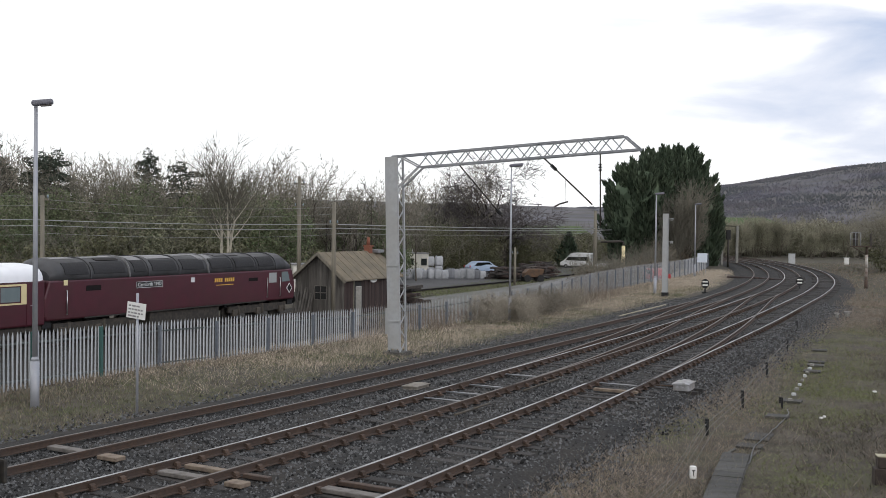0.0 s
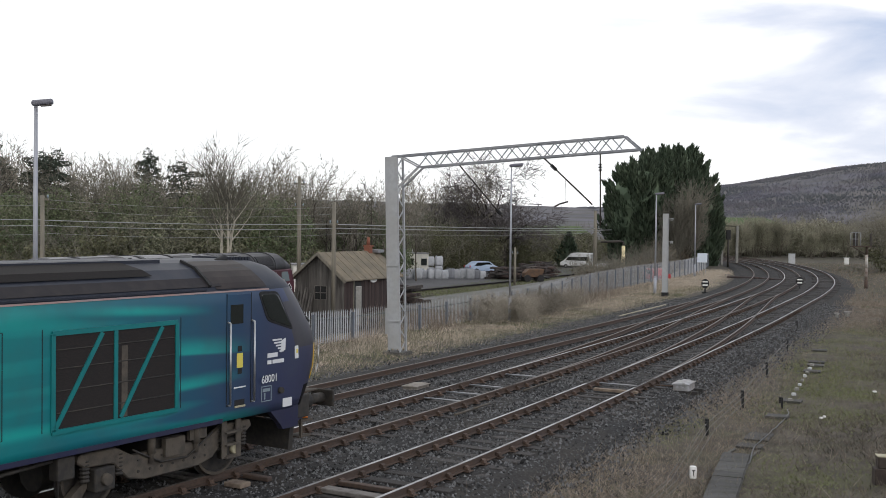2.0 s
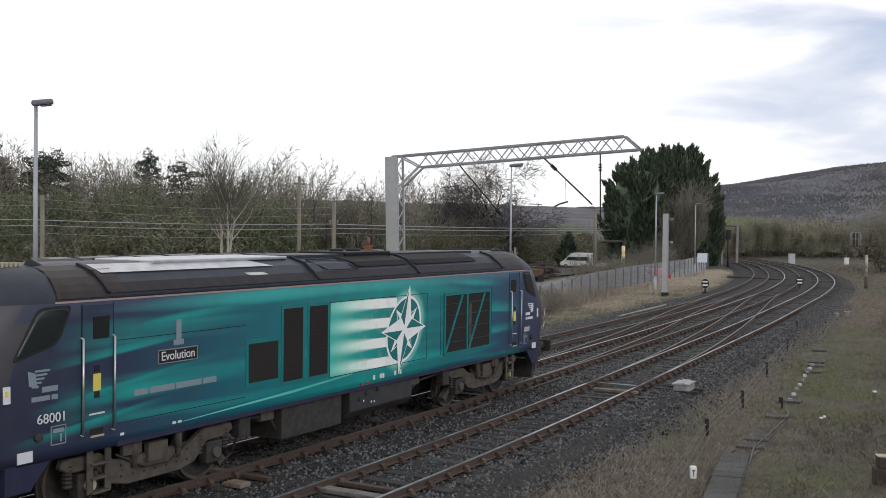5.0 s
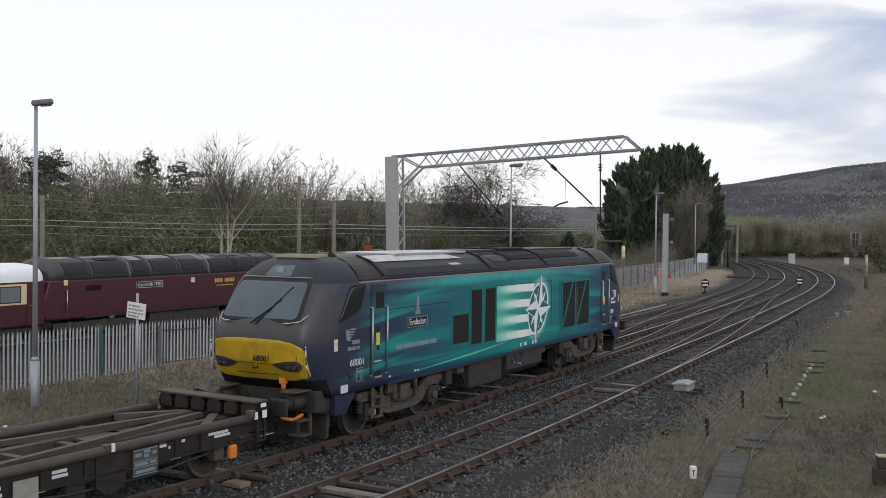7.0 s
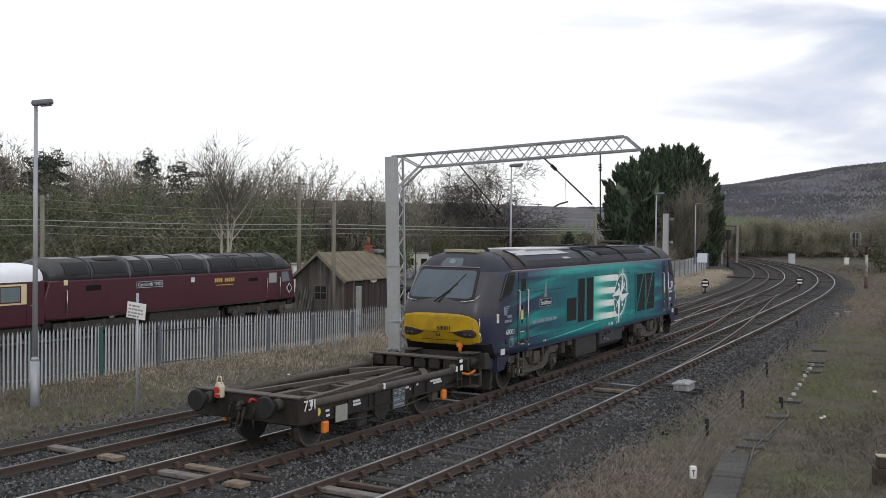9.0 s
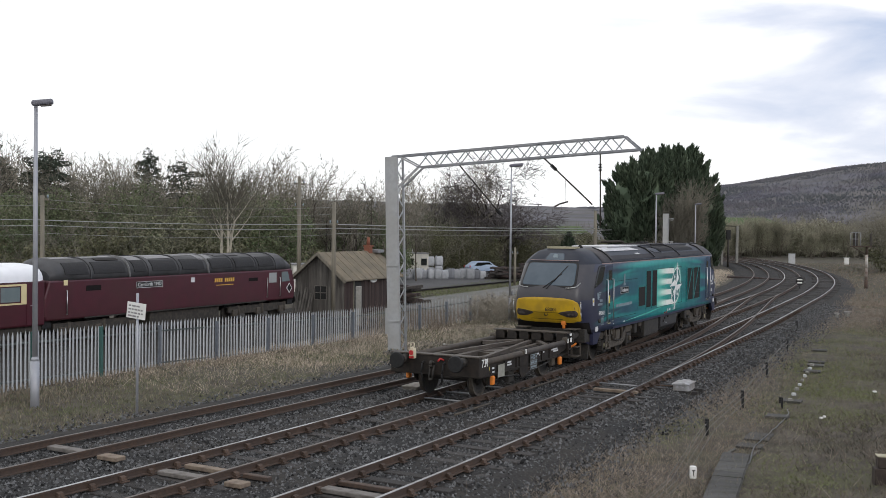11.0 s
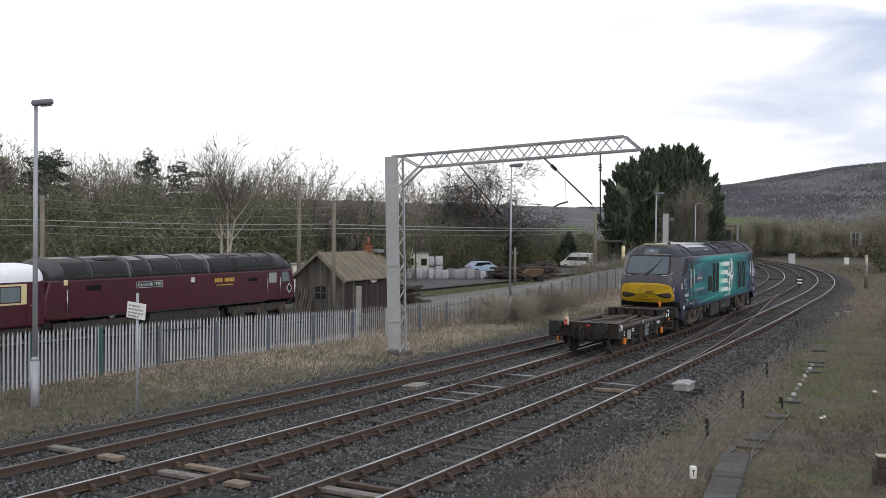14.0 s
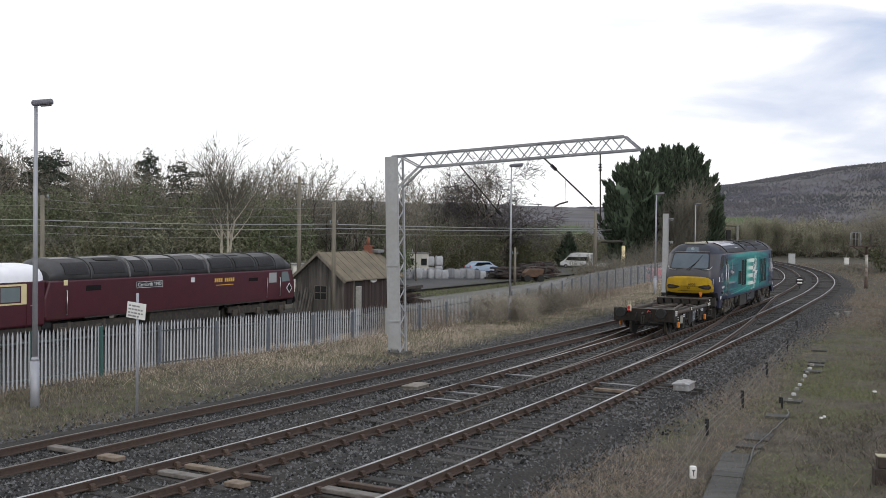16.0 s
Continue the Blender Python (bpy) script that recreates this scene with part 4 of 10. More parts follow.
    box(bm, -1.7, 0.2, -0.62, 0.62, 3.86, 3.93)
    box(bm, 2.3, 6.2, -0.62, 0.62, 3.86, 3.92)
    part("roof_hood", bm, ROOF_GREY, parent)
    bm = bmesh.new()
    box(bm, 0.2, 2.1, -0.66, 0.66, 3.84, 3.97)
    round_edges(bm, 0.04)
    part("exhaust_hood", bm, GRILLE, parent, "sooty exhaust housing")
    for x in (0.8, 1.5):
        bm = bmesh.new()
        rod(bm, (x, 0, 3.95), (x, 0, 4.03), 0.16, seg=12)
        part("exhaust_outlet", bm, BLACK, parent)
    for end in (-1, 1):
        for side in (-1, 1):
            bm = bmesh.new()
            zs = (3.40, 3.50, 3.60, 3.70, 3.80, 3.865)
            grid = [[bm.verts.new((end * (x - 0.35 * (z - 3.4)), side * (skin(x - 0.35 * (z - 3.4), z) + 0.016), z + 0.012)) for x in np.linspace(6.85, 8.15, 8)] for z in zs]
            for p, q in zip(grid[:-1], grid[1:]):
                for i in range(7):
                    bm.faces.new((p[i], p[i + 1], q[i + 1], q[i]))
            part("cab_roof_fairing", bm, FAIRING, parent, "sooty brown fairing behind the cab roof")
        bm = bmesh.new()
        for k in range(7):
            box(bm, end * 8.35 - 0.28 + 0.08 * k, end * 8.35 - 0.24 + 0.08 * k, -0.5, 0.5, 3.86, 3.93)
        part("horn_grille", bm, CREAM if end < 0 else ROOF_GREY, parent)
        bm = bmesh.new()
        rod(bm, (end * 7.7, -0.45, 3.84), (end * 7.95, -0.45, 3.90), 0.05, 0.09, 10)
        part("air_horn", bm, BLACK, parent)


def loco_front(parent, end):
    # yellow nose
    bm = bmesh.new()
    half = [(0.30, 2.275), (0.62, 2.265), (0.95, 2.215), (1.09, 2.11), (1.14, 1.80), (1.15, 1.52), (0.85, 1.455), (0.40, 1.435)]
    front_shape(bm, rounded(half + [(-y, z) for y, z in half[::-1]], 0.06, 4), end, 0.022)
    nose = part("yellow_nose", bm, YELLOW, parent, "yellow warning panel with dirt streaks")
    bm = bmesh.new()
    front_patch(bm, [(-0.46, 1.772), (0.46, 1.772), (0.46, 1.784), (-0.46, 1.784)], end, 0.026, 8)
    part("nose_joint", bm, BLACK, nose)
    bm = bmesh.new()
    front_patch(bm, [(-0.55, 1.55), (0.55, 1.55), (0.55, 1.565), (-0.55, 1.565)], end, 0.026, 4)
    part("nose_joint", bm, BLACK, nose)
    for s in (-1, 1):
        bm = bmesh.new()
        front_shape(bm, rounded([(s * y, z) for y, z in ((0.40, 1.775), (0.72, 1.850), (1.02, 1.875), (1.09, 1.76), (1.02, 1.645), (0.76, 1.635), (0.56, 1.69))], 0.10), end, 0.030)
        lamp = part("headlight", bm, LENS, parent, "dark almond-shaped lamp cluster")
        for y in (0.80, 0.93):
            bm = bmesh.new()
            x = face(y, 1.755)
            rod(bm, (end * (x - 0.01), s * y, 1.755), (end * (x + 0.038), s * y, 1.755), 0.055, seg=12)
            part("lamp_lens", bm, LENS, lamp)
    lettering("running_number", "68001", 0.17, BLACK, nose, pose(end * (face(0.15, 1.92) + 0.034), -0.20, 1.88, 90, 0, 90 * end))
    bm = bmesh.new()
    x = face(0, 1.72)
    pipe(bm, [(end * (x + 0.02), -0.05, 1.74), (end * (x + 0.03), -0.05, 1.68), (end * (x + 0.03), 0.05, 1.68), (end * (x + 0.02), 0.05, 1.74)], 0.014, 6)
    part("nose_bracket", bm, BLACK, nose)
    # windscreen
    bm = bmesh.new()
    front_shape(bm, rounded([(-0.98, 2.61), (0.98, 2.61), (0.90, 3.44), (-0.90, 3.44)], 0.14), end, 0.028)
    part("windscreen_seal", bm, BLACK, parent)
    bm = bmesh.new()
    front_shape(bm, rounded([(-0.92, 2.67), (0.92, 2.67), (0.84, 3.39), (-0.84, 3.39)], 0.12), end, 0.038)
    part("windscreen", bm, SCREEN, parent, "large raked single-piece windscreen")
    for y0, y1, z0, z1 in ((0.12, -0.42, 2.58, 3.05), (0.0, -0.34, 2.56, 3.02)):
        bm = bmesh.new()
        rod(bm, (end * (face(y0, z0) + 0.03), y0, z0), (end * (face(y1, z1) + 0.05), y1, z1), 0.013, seg=6)
        part("wiper_arm", bm, BLACK, parent)
    bm = bmesh.new()
    rod(bm, (end * (face(-0.2, 2.80) + 0.05), -0.20, 2.80), (end * (face(-0.55, 3.30) + 0.04), -0.55, 3.30), 0.018, seg=6)
    part("wiper_blade", bm, BLACK, parent)
    for s in (-1, 1):
        bm = bmesh.new()
        pipe(bm, [(end * (face(y, z) + 0.05), s * y, z) for y, z in ((0.66, 2.60), (0.80, 2.60), (1.0, 2.64), (1.07, 2.76))], 0.016, 6)
        part("screen_rail", bm, BRIGHT, parent)
        bm = bmesh.new()
        pipe(bm, [(end * (face(1.10, z) + 0.06), s * 1.18, z) for z in (2.17, 2.10, 1.80, 1.55)], 0.017, 6)
        part("corner_handrail", bm, BRIGHT, parent)
    bm = bmesh.new()
    front_shape(bm, rounded([(-0.34, 3.49), (0.34, 3.49), (0.26, 3.71), (-0.26, 3.71)], 0.05), end, 0.012)
    top = part("top_lamp_panel", bm, SCREEN, parent)
    bm = bmesh.new()
    x = face(0, 3.60)
    rod(bm, (end * (x + 0.0), 0, 3.60), (end * (x + 0.025), 0, 3.61), 0.09, seg=14)
    part("top_lamp", bm, LETTER_DIM, top, "round marker lamp")
    bm = bmesh.new()
    pipe(bm, [(end * (face(y, 3.455) + 0.008), y, 3.475) for y in np.linspace(-0.86, 0.86, 9)], 0.012, 5)
    part("brow_line", bm, RED_LINE, parent)
    # buffer beam and what hangs on it
    bm = bmesh.new()
    box(bm, min(end * 8.95, end * 9.55), max(end * 8.95, end * 9.55), -1.22, 1.22, 0.80, 1.24)
    round_edges(bm, 0.02)
    part("buffer_beam", bm, BOGIE_DARK, parent)
    for s in (-1, 1):
        bm = bmesh.new()
        rod(bm, (end * 9.5, s * 0.865, 1.03), (end * 9.95, s * 0.865, 1.03), 0.16, 0.14, 14)
        rod(bm, (end * 9.95, s * 0.865, 1.03), (end * 10.38, s * 0.865, 1.03), 0.105, seg=14)
        buf = part("buffer", bm, BOGIE_DARK, parent, "greasy black oleo buffer")
        bm = bmesh.new()
        box(bm, min(end * 10.38, end * 10.45), max(end * 10.38, end * 10.45), s * 0.865 - 0.29, s * 0.865 + 0.29, 0.86, 1.20)
        round_edges(bm, 0.03)
        part("buffer_head", bm, BOGIE_DARK, buf)
        bm = bmesh.new()
        box(bm, min(end * 9.4, end * 10.0), max(end * 9.4, end * 10.0), s * 0.865 - 0.2, s * 0.865 + 0.2, 1.245, 1.27)
        part("footplate", bm, BOGIE, parent)
        bm = bmesh.new()
        box(bm, min(end * 9.45, end * 9.85), max(end * 9.45, end * 9.85), s * 0.9 - 0.16, s * 0.9 + 0.16, 0.66, 0.69)
        box(bm, min(end * 9.45, end * 9.80), max(end * 9.45, end * 9.80), s * 0.9 - 0.16, s * 0.9 + 0.16, 0.36, 0.39)
        bar(bm, (end * 9.5, s * 1.05, 0.85), (end * 9.5, s * 1.05, 0.36), 0.05, 0.05)
        bar(bm, (end * 9.5, s * 0.75, 0.85), (end * 9.5, s * 0.75, 0.36), 0.05, 0.05)
        part("footstep", bm, BOGIE, parent)
        bm = bmesh.new()
        x0, x1 = end * 8.45, end * 9.02
        slab(bm, [(end * 8.25, 1.1), (end * 8.55, 0.80), (end * 8.62, 0.70), (end * 9.06, 0.70), (end * 9.06, 1.1)], 1, s * 1.22, s * 1.342)
        part("skirt", bm, NAVY, parent)
        bm = bmesh.new()
        slab(bm, [(end * 9.06, 1.22), (end * 9.45, 1.22), (end * 9.45, 0.82), (end * 9.06, 0.70)], 1, s * 1.02, s * 1.20)
        part("skirt_corner", bm, NAVY, parent)
        bm = bmesh.new()
        pipe(bm, [(end * 9.56, s * 0.42, 1.05), (end * 9.75, s * 0.42, 0.98), (end * 9.82, s * 0.42, 0.7), (end * 9.75, s * 0.40, 0.45)], 0.028, 8)
        part("brake_hose", bm, BLACK, parent)
    bm = bmesh.new()
    slab(bm, [(-1.15, 0.22), (1.15, 0.22), (1.2, 0.75), (-1.2, 0.75)], 0, end * 9.0, end * 9.12)
    part("obstacle_deflector", bm, BOGIE_DARK, parent)
    bm = bmesh.new()
    rod(bm, (end * 9.5, 0, 1.0), (end * 9.95, 0, 1.0), 0.05, seg=8)
    pipe(bm, [(end * 9.9, 0, 1.0), (end * 10.05, 0, 1.08), (end * 10.12, 0, 0.98), (end * 10.02, 0, 0.9)], 0.04, 8)
    pipe(bm, [(end * 9.8, -0.06, 0.98), (end * 9.9, -0.06, 0.6), (end * 9.86, 0.06, 0.6), (end * 9.8, 0.06, 0.98)], 0.028, 6)
    part("coupling", bm, BOGIE_DARK, parent, "greasy screw coupling and hook")
    bm = bmesh.new()
    rod(bm, (end * 9.72, -0.55, 1.26), (end * 9.72, -0.55, 1.42), 0.05, seg=8)
    box(bm, end * 9.72 - 0.06, end * 9.72 + 0.06, -0.62, -0.48, 1.38, 1.50)
    part("jumper_socket", bm, ORANGE, parent, "orange jumper cable socket")
    bm = bmesh.new()
    pipe(bm, [(end * 9.62, -0.95, 0.78), (end * 9.85, -0.9, 0.70), (end * 9.95, -0.7, 0.72), (end * 9.8, -0.55, 0.80)], 0.035, 8)
    part("orange_hose", bm, ORANGE, parent)


def wheelset(parent, x, r, tread=0.12):
    bm = bmesh.new()
    for s in (-1, 1):
        y = s * 0.72
        prof = [(r + 0.028, y - s * 0.05), (r + 0.028, y - s * 0.02), (r, y - s * 0.01), (r - 0.004, y + s * 0.09), (r - 0.07, y + s * 0.09), (r - 0.09, y + s * 0.05), (0.17, y + s * 0.035), (0.15, y + s * 0.10), (0.0001, y + s * 0.10)]
        n = 28
        rings = [[bm.verts.new((p * math.cos(2 * math.pi * i / n), q, p * math.sin(2 * math.pi * i / n))) for i in range(n)] for p, q in prof]
        for a, b in zip(rings[:-1], rings[1:]):
            for i in range(n):
                bm.faces.new((a[i], a[(i + 1) % n], b[(i + 1) % n], b[i]))
        bm.faces.new(rings[0])
    rod(bm, (0, -0.7, 0), (0, 0.7, 0), 0.09, seg=10)
    for f in bm.faces:
        f.smooth = False
    ws = part("wheelset", bm, BOGIE_DARK, parent)
    for s in (-1, 1):
        bm = bmesh.new()
        n = 28
        rings = []
        for p, q in ((r + 0.001, s * 0.712), (r - 0.002, s * 0.812), (r - 0.05, s * 0.814)):
            rings.append([bm.verts.new((p * math.cos(2 * math.pi * i / n), q, p * math.sin(2 * math.pi * i / n))) for i in range(n)])
        for a, b in zip(rings[:-1], rings[1:]):
            for i in range(n):
                bm.faces.new((a[i], a[(i + 1) % n], b[(i + 1) % n], b[i]))
        part("tyre", bm, BOGIE, ws)
    ws.matrix_basis = pose(x, 0, r)
    WHEELS.append((ws, x, r))
    return ws


def loco_bogie(parent, cx, end):
    bogie = new("bogie")
    bogie.parent = parent
    bogie.matrix_basis = pose(cx, 0, 0)
    for s in (-1, 1):
        bm = bmesh.new()
        poly = [(-1.95, 0.86), (-1.90, 0.98), (-1.2, 0.98), (-0.85, 0.80), (0.85, 0.80), (1.2, 0.98), (1.9, 0.98), (1.95, 0.86), (1.80, 0.76), (1.25, 0.74), (0.95, 0.44), (0.60, 0.36), (-0.60, 0.36), (-0.95, 0.44), (-1.25, 0.74), (-1.80, 0.76)]
        slab(bm, poly, 1, s * 1.04, s * 1.17)
        round_edges(bm, 0.02, 1)
        part("side_frame", bm, BOGIE, bogie)
        for ax in (-1.43, 1.43):
            bm = bmesh.new()
            box(bm, ax - 0.20, ax + 0.20, s * 0.98, s * 1.20, 0.34, 0.72)
            round_edges(bm, 0.03)
            part("axlebox", bm, BOGIE_DARK, bogie)
            bm = bmesh.new()
            rod(bm, (ax, s * 1.18, 0.53), (ax, s * 1.27, 0.53), 0.105, 0.09, 16)
            part("axle_cover", bm, CREAM if ax * cx > 0 else BOGIE, bogie, "pale round axle cover" if ax * cx > 0 else "")
            for dx in (-0.33, 0.33):
                bm = bmesh.new()
                # one ribbed sleeve: the coils of the spring round its core
                rings = []
                for k in range(13):
                    rr = 0.087 if k % 2 else 0.060
                    rings.append([bm.verts.new((ax + dx + rr * math.cos(q * math.pi / 5), s * 1.10 + rr * math.sin(q * math.pi / 5), 0.52 + k * 0.031)) for q in range(10)])
                for p, q in zip(rings[:-1], rings[1:]):
                    for v in range(10):
                        bm.faces.new((p[v], p[(v + 1) % 10], q[(v + 1) % 10], q[v]))
                part("coil_spring", bm, BOGIE_DARK, bogie)
        for dx in (-0.5, 0.5):
            bm = bmesh.new()
            rod(bm, (dx, s * 1.2, 0.62), (dx, s * 1.2, 1.10), 0.05, seg=8)
            rod(bm, (dx, s * 1.2, 0.78), (dx, s * 1.2, 1.12), 0.07, seg=8)
            part("damper", bm, BOGIE, bogie)
        bm = bmesh.new()
        for k in range(7):
            dx = -0.75 + 0.25 * k
            rod(bm, (dx, s * 1.16, 0.52), (dx, s * 1.185, 0.52), 0.025, seg=6)
            rod(bm, (dx, s * 1.16, 0.70), (dx, s * 1.185, 0.70), 0.02, seg=6)
        part("bolt_row", bm, BOGIE_DARK, bogie)
        bm = bmesh.new()
        box(bm, -0.22, 0.22, s * 1.14, s * 1.24, 0.66, 0.96)
        box(bm, 0.35 * end, 0.75 * end, s * 1.14, s * 1.22, 0.84, 1.02)
        part("brake_unit", bm, BOGIE, bogie)
        # ladder steps at the cab end
        x = end * 1.30
        bm = bmesh.new()
        for k in range(3):
            box(bm, x - 0.18, x + 0.18, s * 1.20, s * 1.34, 0.40 + 0.22 * k, 0.43 + 0.22 * k)
        bar(bm, (x - 0.18, s * 1.27, 1.08), (x - 0.18, s * 1.27, 0.40), 0.12, 0.03)
        bar(bm, (x + 0.18, s * 1.27, 1.08), (x + 0.18, s * 1.27, 0.40), 0.12, 0.03)
        part("cab_step", bm, BOGIE, bogie)
        bm = bmesh.new()
        box(bm, -end * 2.20 - 0.16, -end * 2.20 + 0.16, s * 1.02, s * 1.24, 0.66, 1.02)
        round_edges(bm, 0.03)
        part("sandbox", bm, BOGIE_DARK, bogie)
        bm = bmesh.new()
        pipe(bm, [(-end * 2.2, s * 1.05, 0.66), (-end * 2.15, s * 0.95, 0.35), (-end * 1.98, s * 0.80, 0.14)], 0.025, 6)
        part("sand_pipe", bm, BOGIE_DARK, bogie)
        bm = bmesh.new()
        pipe(bm, [(-0.9, s * 1.2, 0.9), (-0.3, s * 1.21, 0.60), (0.3, s * 1.21, 0.58), (0.9, s * 1.2, 0.9)], 0.018, 6)
        part("brake_pipe", bm, BOGIE_DARK, bogie)
        bm = bmesh.new()
        slab(bm, [(-end * 1.95, 0.30), (-end * 1.55, 0.62), (-end * 1.45, 0.62), (-end * 1.80, 0.18)], 1, s * 0.86, s * 1.0)
        part("brake_shoe", bm, BOGIE, bogie)
    bm = bmesh.new()
    box(bm, -0.3, 0.3, -1.05, 1.05, 0.45, 0.95)
    part("bolster", bm, BOGIE_DARK, bogie)
    bm = bmesh.new()
    rod(bm, (-1.9, 0, 0.55), (1.9, 0, 0.55), 0.3, seg=10)
    part("traction_motor", bm, BOGIE_DARK, bogie)


WHEELS = []
loco = thing("diesel_locomotive", Matrix.Identity(4), "navy and teal diesel locomotive with white star and yellow nose", "locomotive")
loco_body(loco)
for _s in (-1, 1):
    loco_side(loco, _s)
loco_roof(loco)
for _e2 in (1, -1):
    loco_front(loco, _e2)
    loco_bogie(loco, 6.0 * _e2, _e2)
    for _d in (-1.43, 1.43):
        wheelset(loco, 6.0 * _e2 + _d, 0.55)


def loco_underside(parent):
    bm = bmesh.new()
    box(bm, -8.9, 8.9, -1.0, 1.0, 0.98, 1.12)
    part("underframe", bm, BOGIE_DARK, parent)
    bm = bmesh.new()
    slab(bm, [(-1.28, 1.06), (-1.28, 0.62), (-1.1, 0.45), (1.1, 0.45), (1.28, 0.62), (1.28, 1.06)], 0, -0.45, 2.08)
    round_edges(bm, 0.03)
    part("fuel_tank", bm, material("dull_black_tank", (0.028, 0.028, 0.030), 0.6, 0.0, (0.05, 0.047, 0.042), 3, 0.6), parent, "dull black fuel tank between the bogies")
    bm = bmesh.new()
    box(bm, -2.75, -0.75, -1.27, 1.27, 0.42, 1.04)
    round_edges(bm, 0.03)
    part("battery_box", bm, BOGIE_DARK, parent, "brown-grey battery box")
    bm = bmesh.new()
    for k in range(9):
        rod(bm, (-2.65 + 0.22 * k, -1.27, 0.50), (-2.65 + 0.22 * k, -1.285, 0.50), 0.018, seg=6)
        rod(bm, (-2.65 + 0.22 * k, 1.27, 0.50), (-2.65 + 0.22 * k, 1.285, 0.50), 0.018, seg=6)
    part("rivet_row", bm, BOGIE_DARK, parent)
    for s in (-1, 1):
        for x, z in ((0.15, 0.95), (0.6, 0.98), (-0.1, 0.85)):
            bm = bmesh.new()
            rod(bm, (x, s * 1.26, z), (x, s * 1.32, z), 0.045, seg=10)
            part("filler", bm, BOGIE_DARK, parent)
        bm = bmesh.new()
        for x, z in ((0.05, 0.80), (0.35, 0.74), (0.47, 0.73)):
            box(bm, x - 0.02, x + 0.02, s * 1.28, s * 1.287, z - 0.02, z + 0.02)
        part("tank_mark", bm, LETTER, parent)
        for x in (2.35, -3.1):
            bm = bmesh.new()
            box(bm, x - 0.2, x + 0.2, s * 0.9, s * 1.2, 0.85, 1.08)
            round_edges(bm, 0.02)
            part("air_valve", bm, BOGIE, parent)
        bm = bmesh.new()
        pipe(bm, [(-3.9, s * 1.1, 0.98), (-3.0, s * 1.15, 0.92), (-2.8, s * 1.15, 0.60)], 0.03, 6)
        part("air_pipe", bm, BOGIE_DARK, parent)
        bm = bmesh.new()
        pipe(bm, [(3.9, s * 1.1, 0.98), (2.6, s * 1.15, 0.92), (2.2, s * 1.15, 0.75)], 0.03, 6)
        part("air_pipe", bm, BOGIE_DARK, parent)


loco_underside(loco)

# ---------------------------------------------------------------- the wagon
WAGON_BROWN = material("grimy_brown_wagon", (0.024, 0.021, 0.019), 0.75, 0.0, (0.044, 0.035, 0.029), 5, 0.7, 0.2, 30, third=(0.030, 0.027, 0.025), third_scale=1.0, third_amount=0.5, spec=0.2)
# Upper members, paler than the brown of the sides.
WAGON_TOP = material("paler_wagon_top", (0.070, 0.057, 0.046), 0.7, 0.0, (0.042, 0.035, 0.031), 5, 0.7, 0.15, 30)
CREAM_LAMP = material("cream_lamp_paint", (0.58, 0.52, 0.38), 0.5, 0.0, (0.42, 0.37, 0.27), 8, 0.5)
PATCH_GREY = material("grey_paint_patch", (0.30, 0.30, 0.26), 0.7, 0.0, (0.22, 0.21, 0.18), 6, 0.5)

wagon = thing("flat_wagon", Matrix.Identity(4), "empty grimy brown container flat wagon with orange side lamps", "wagon")


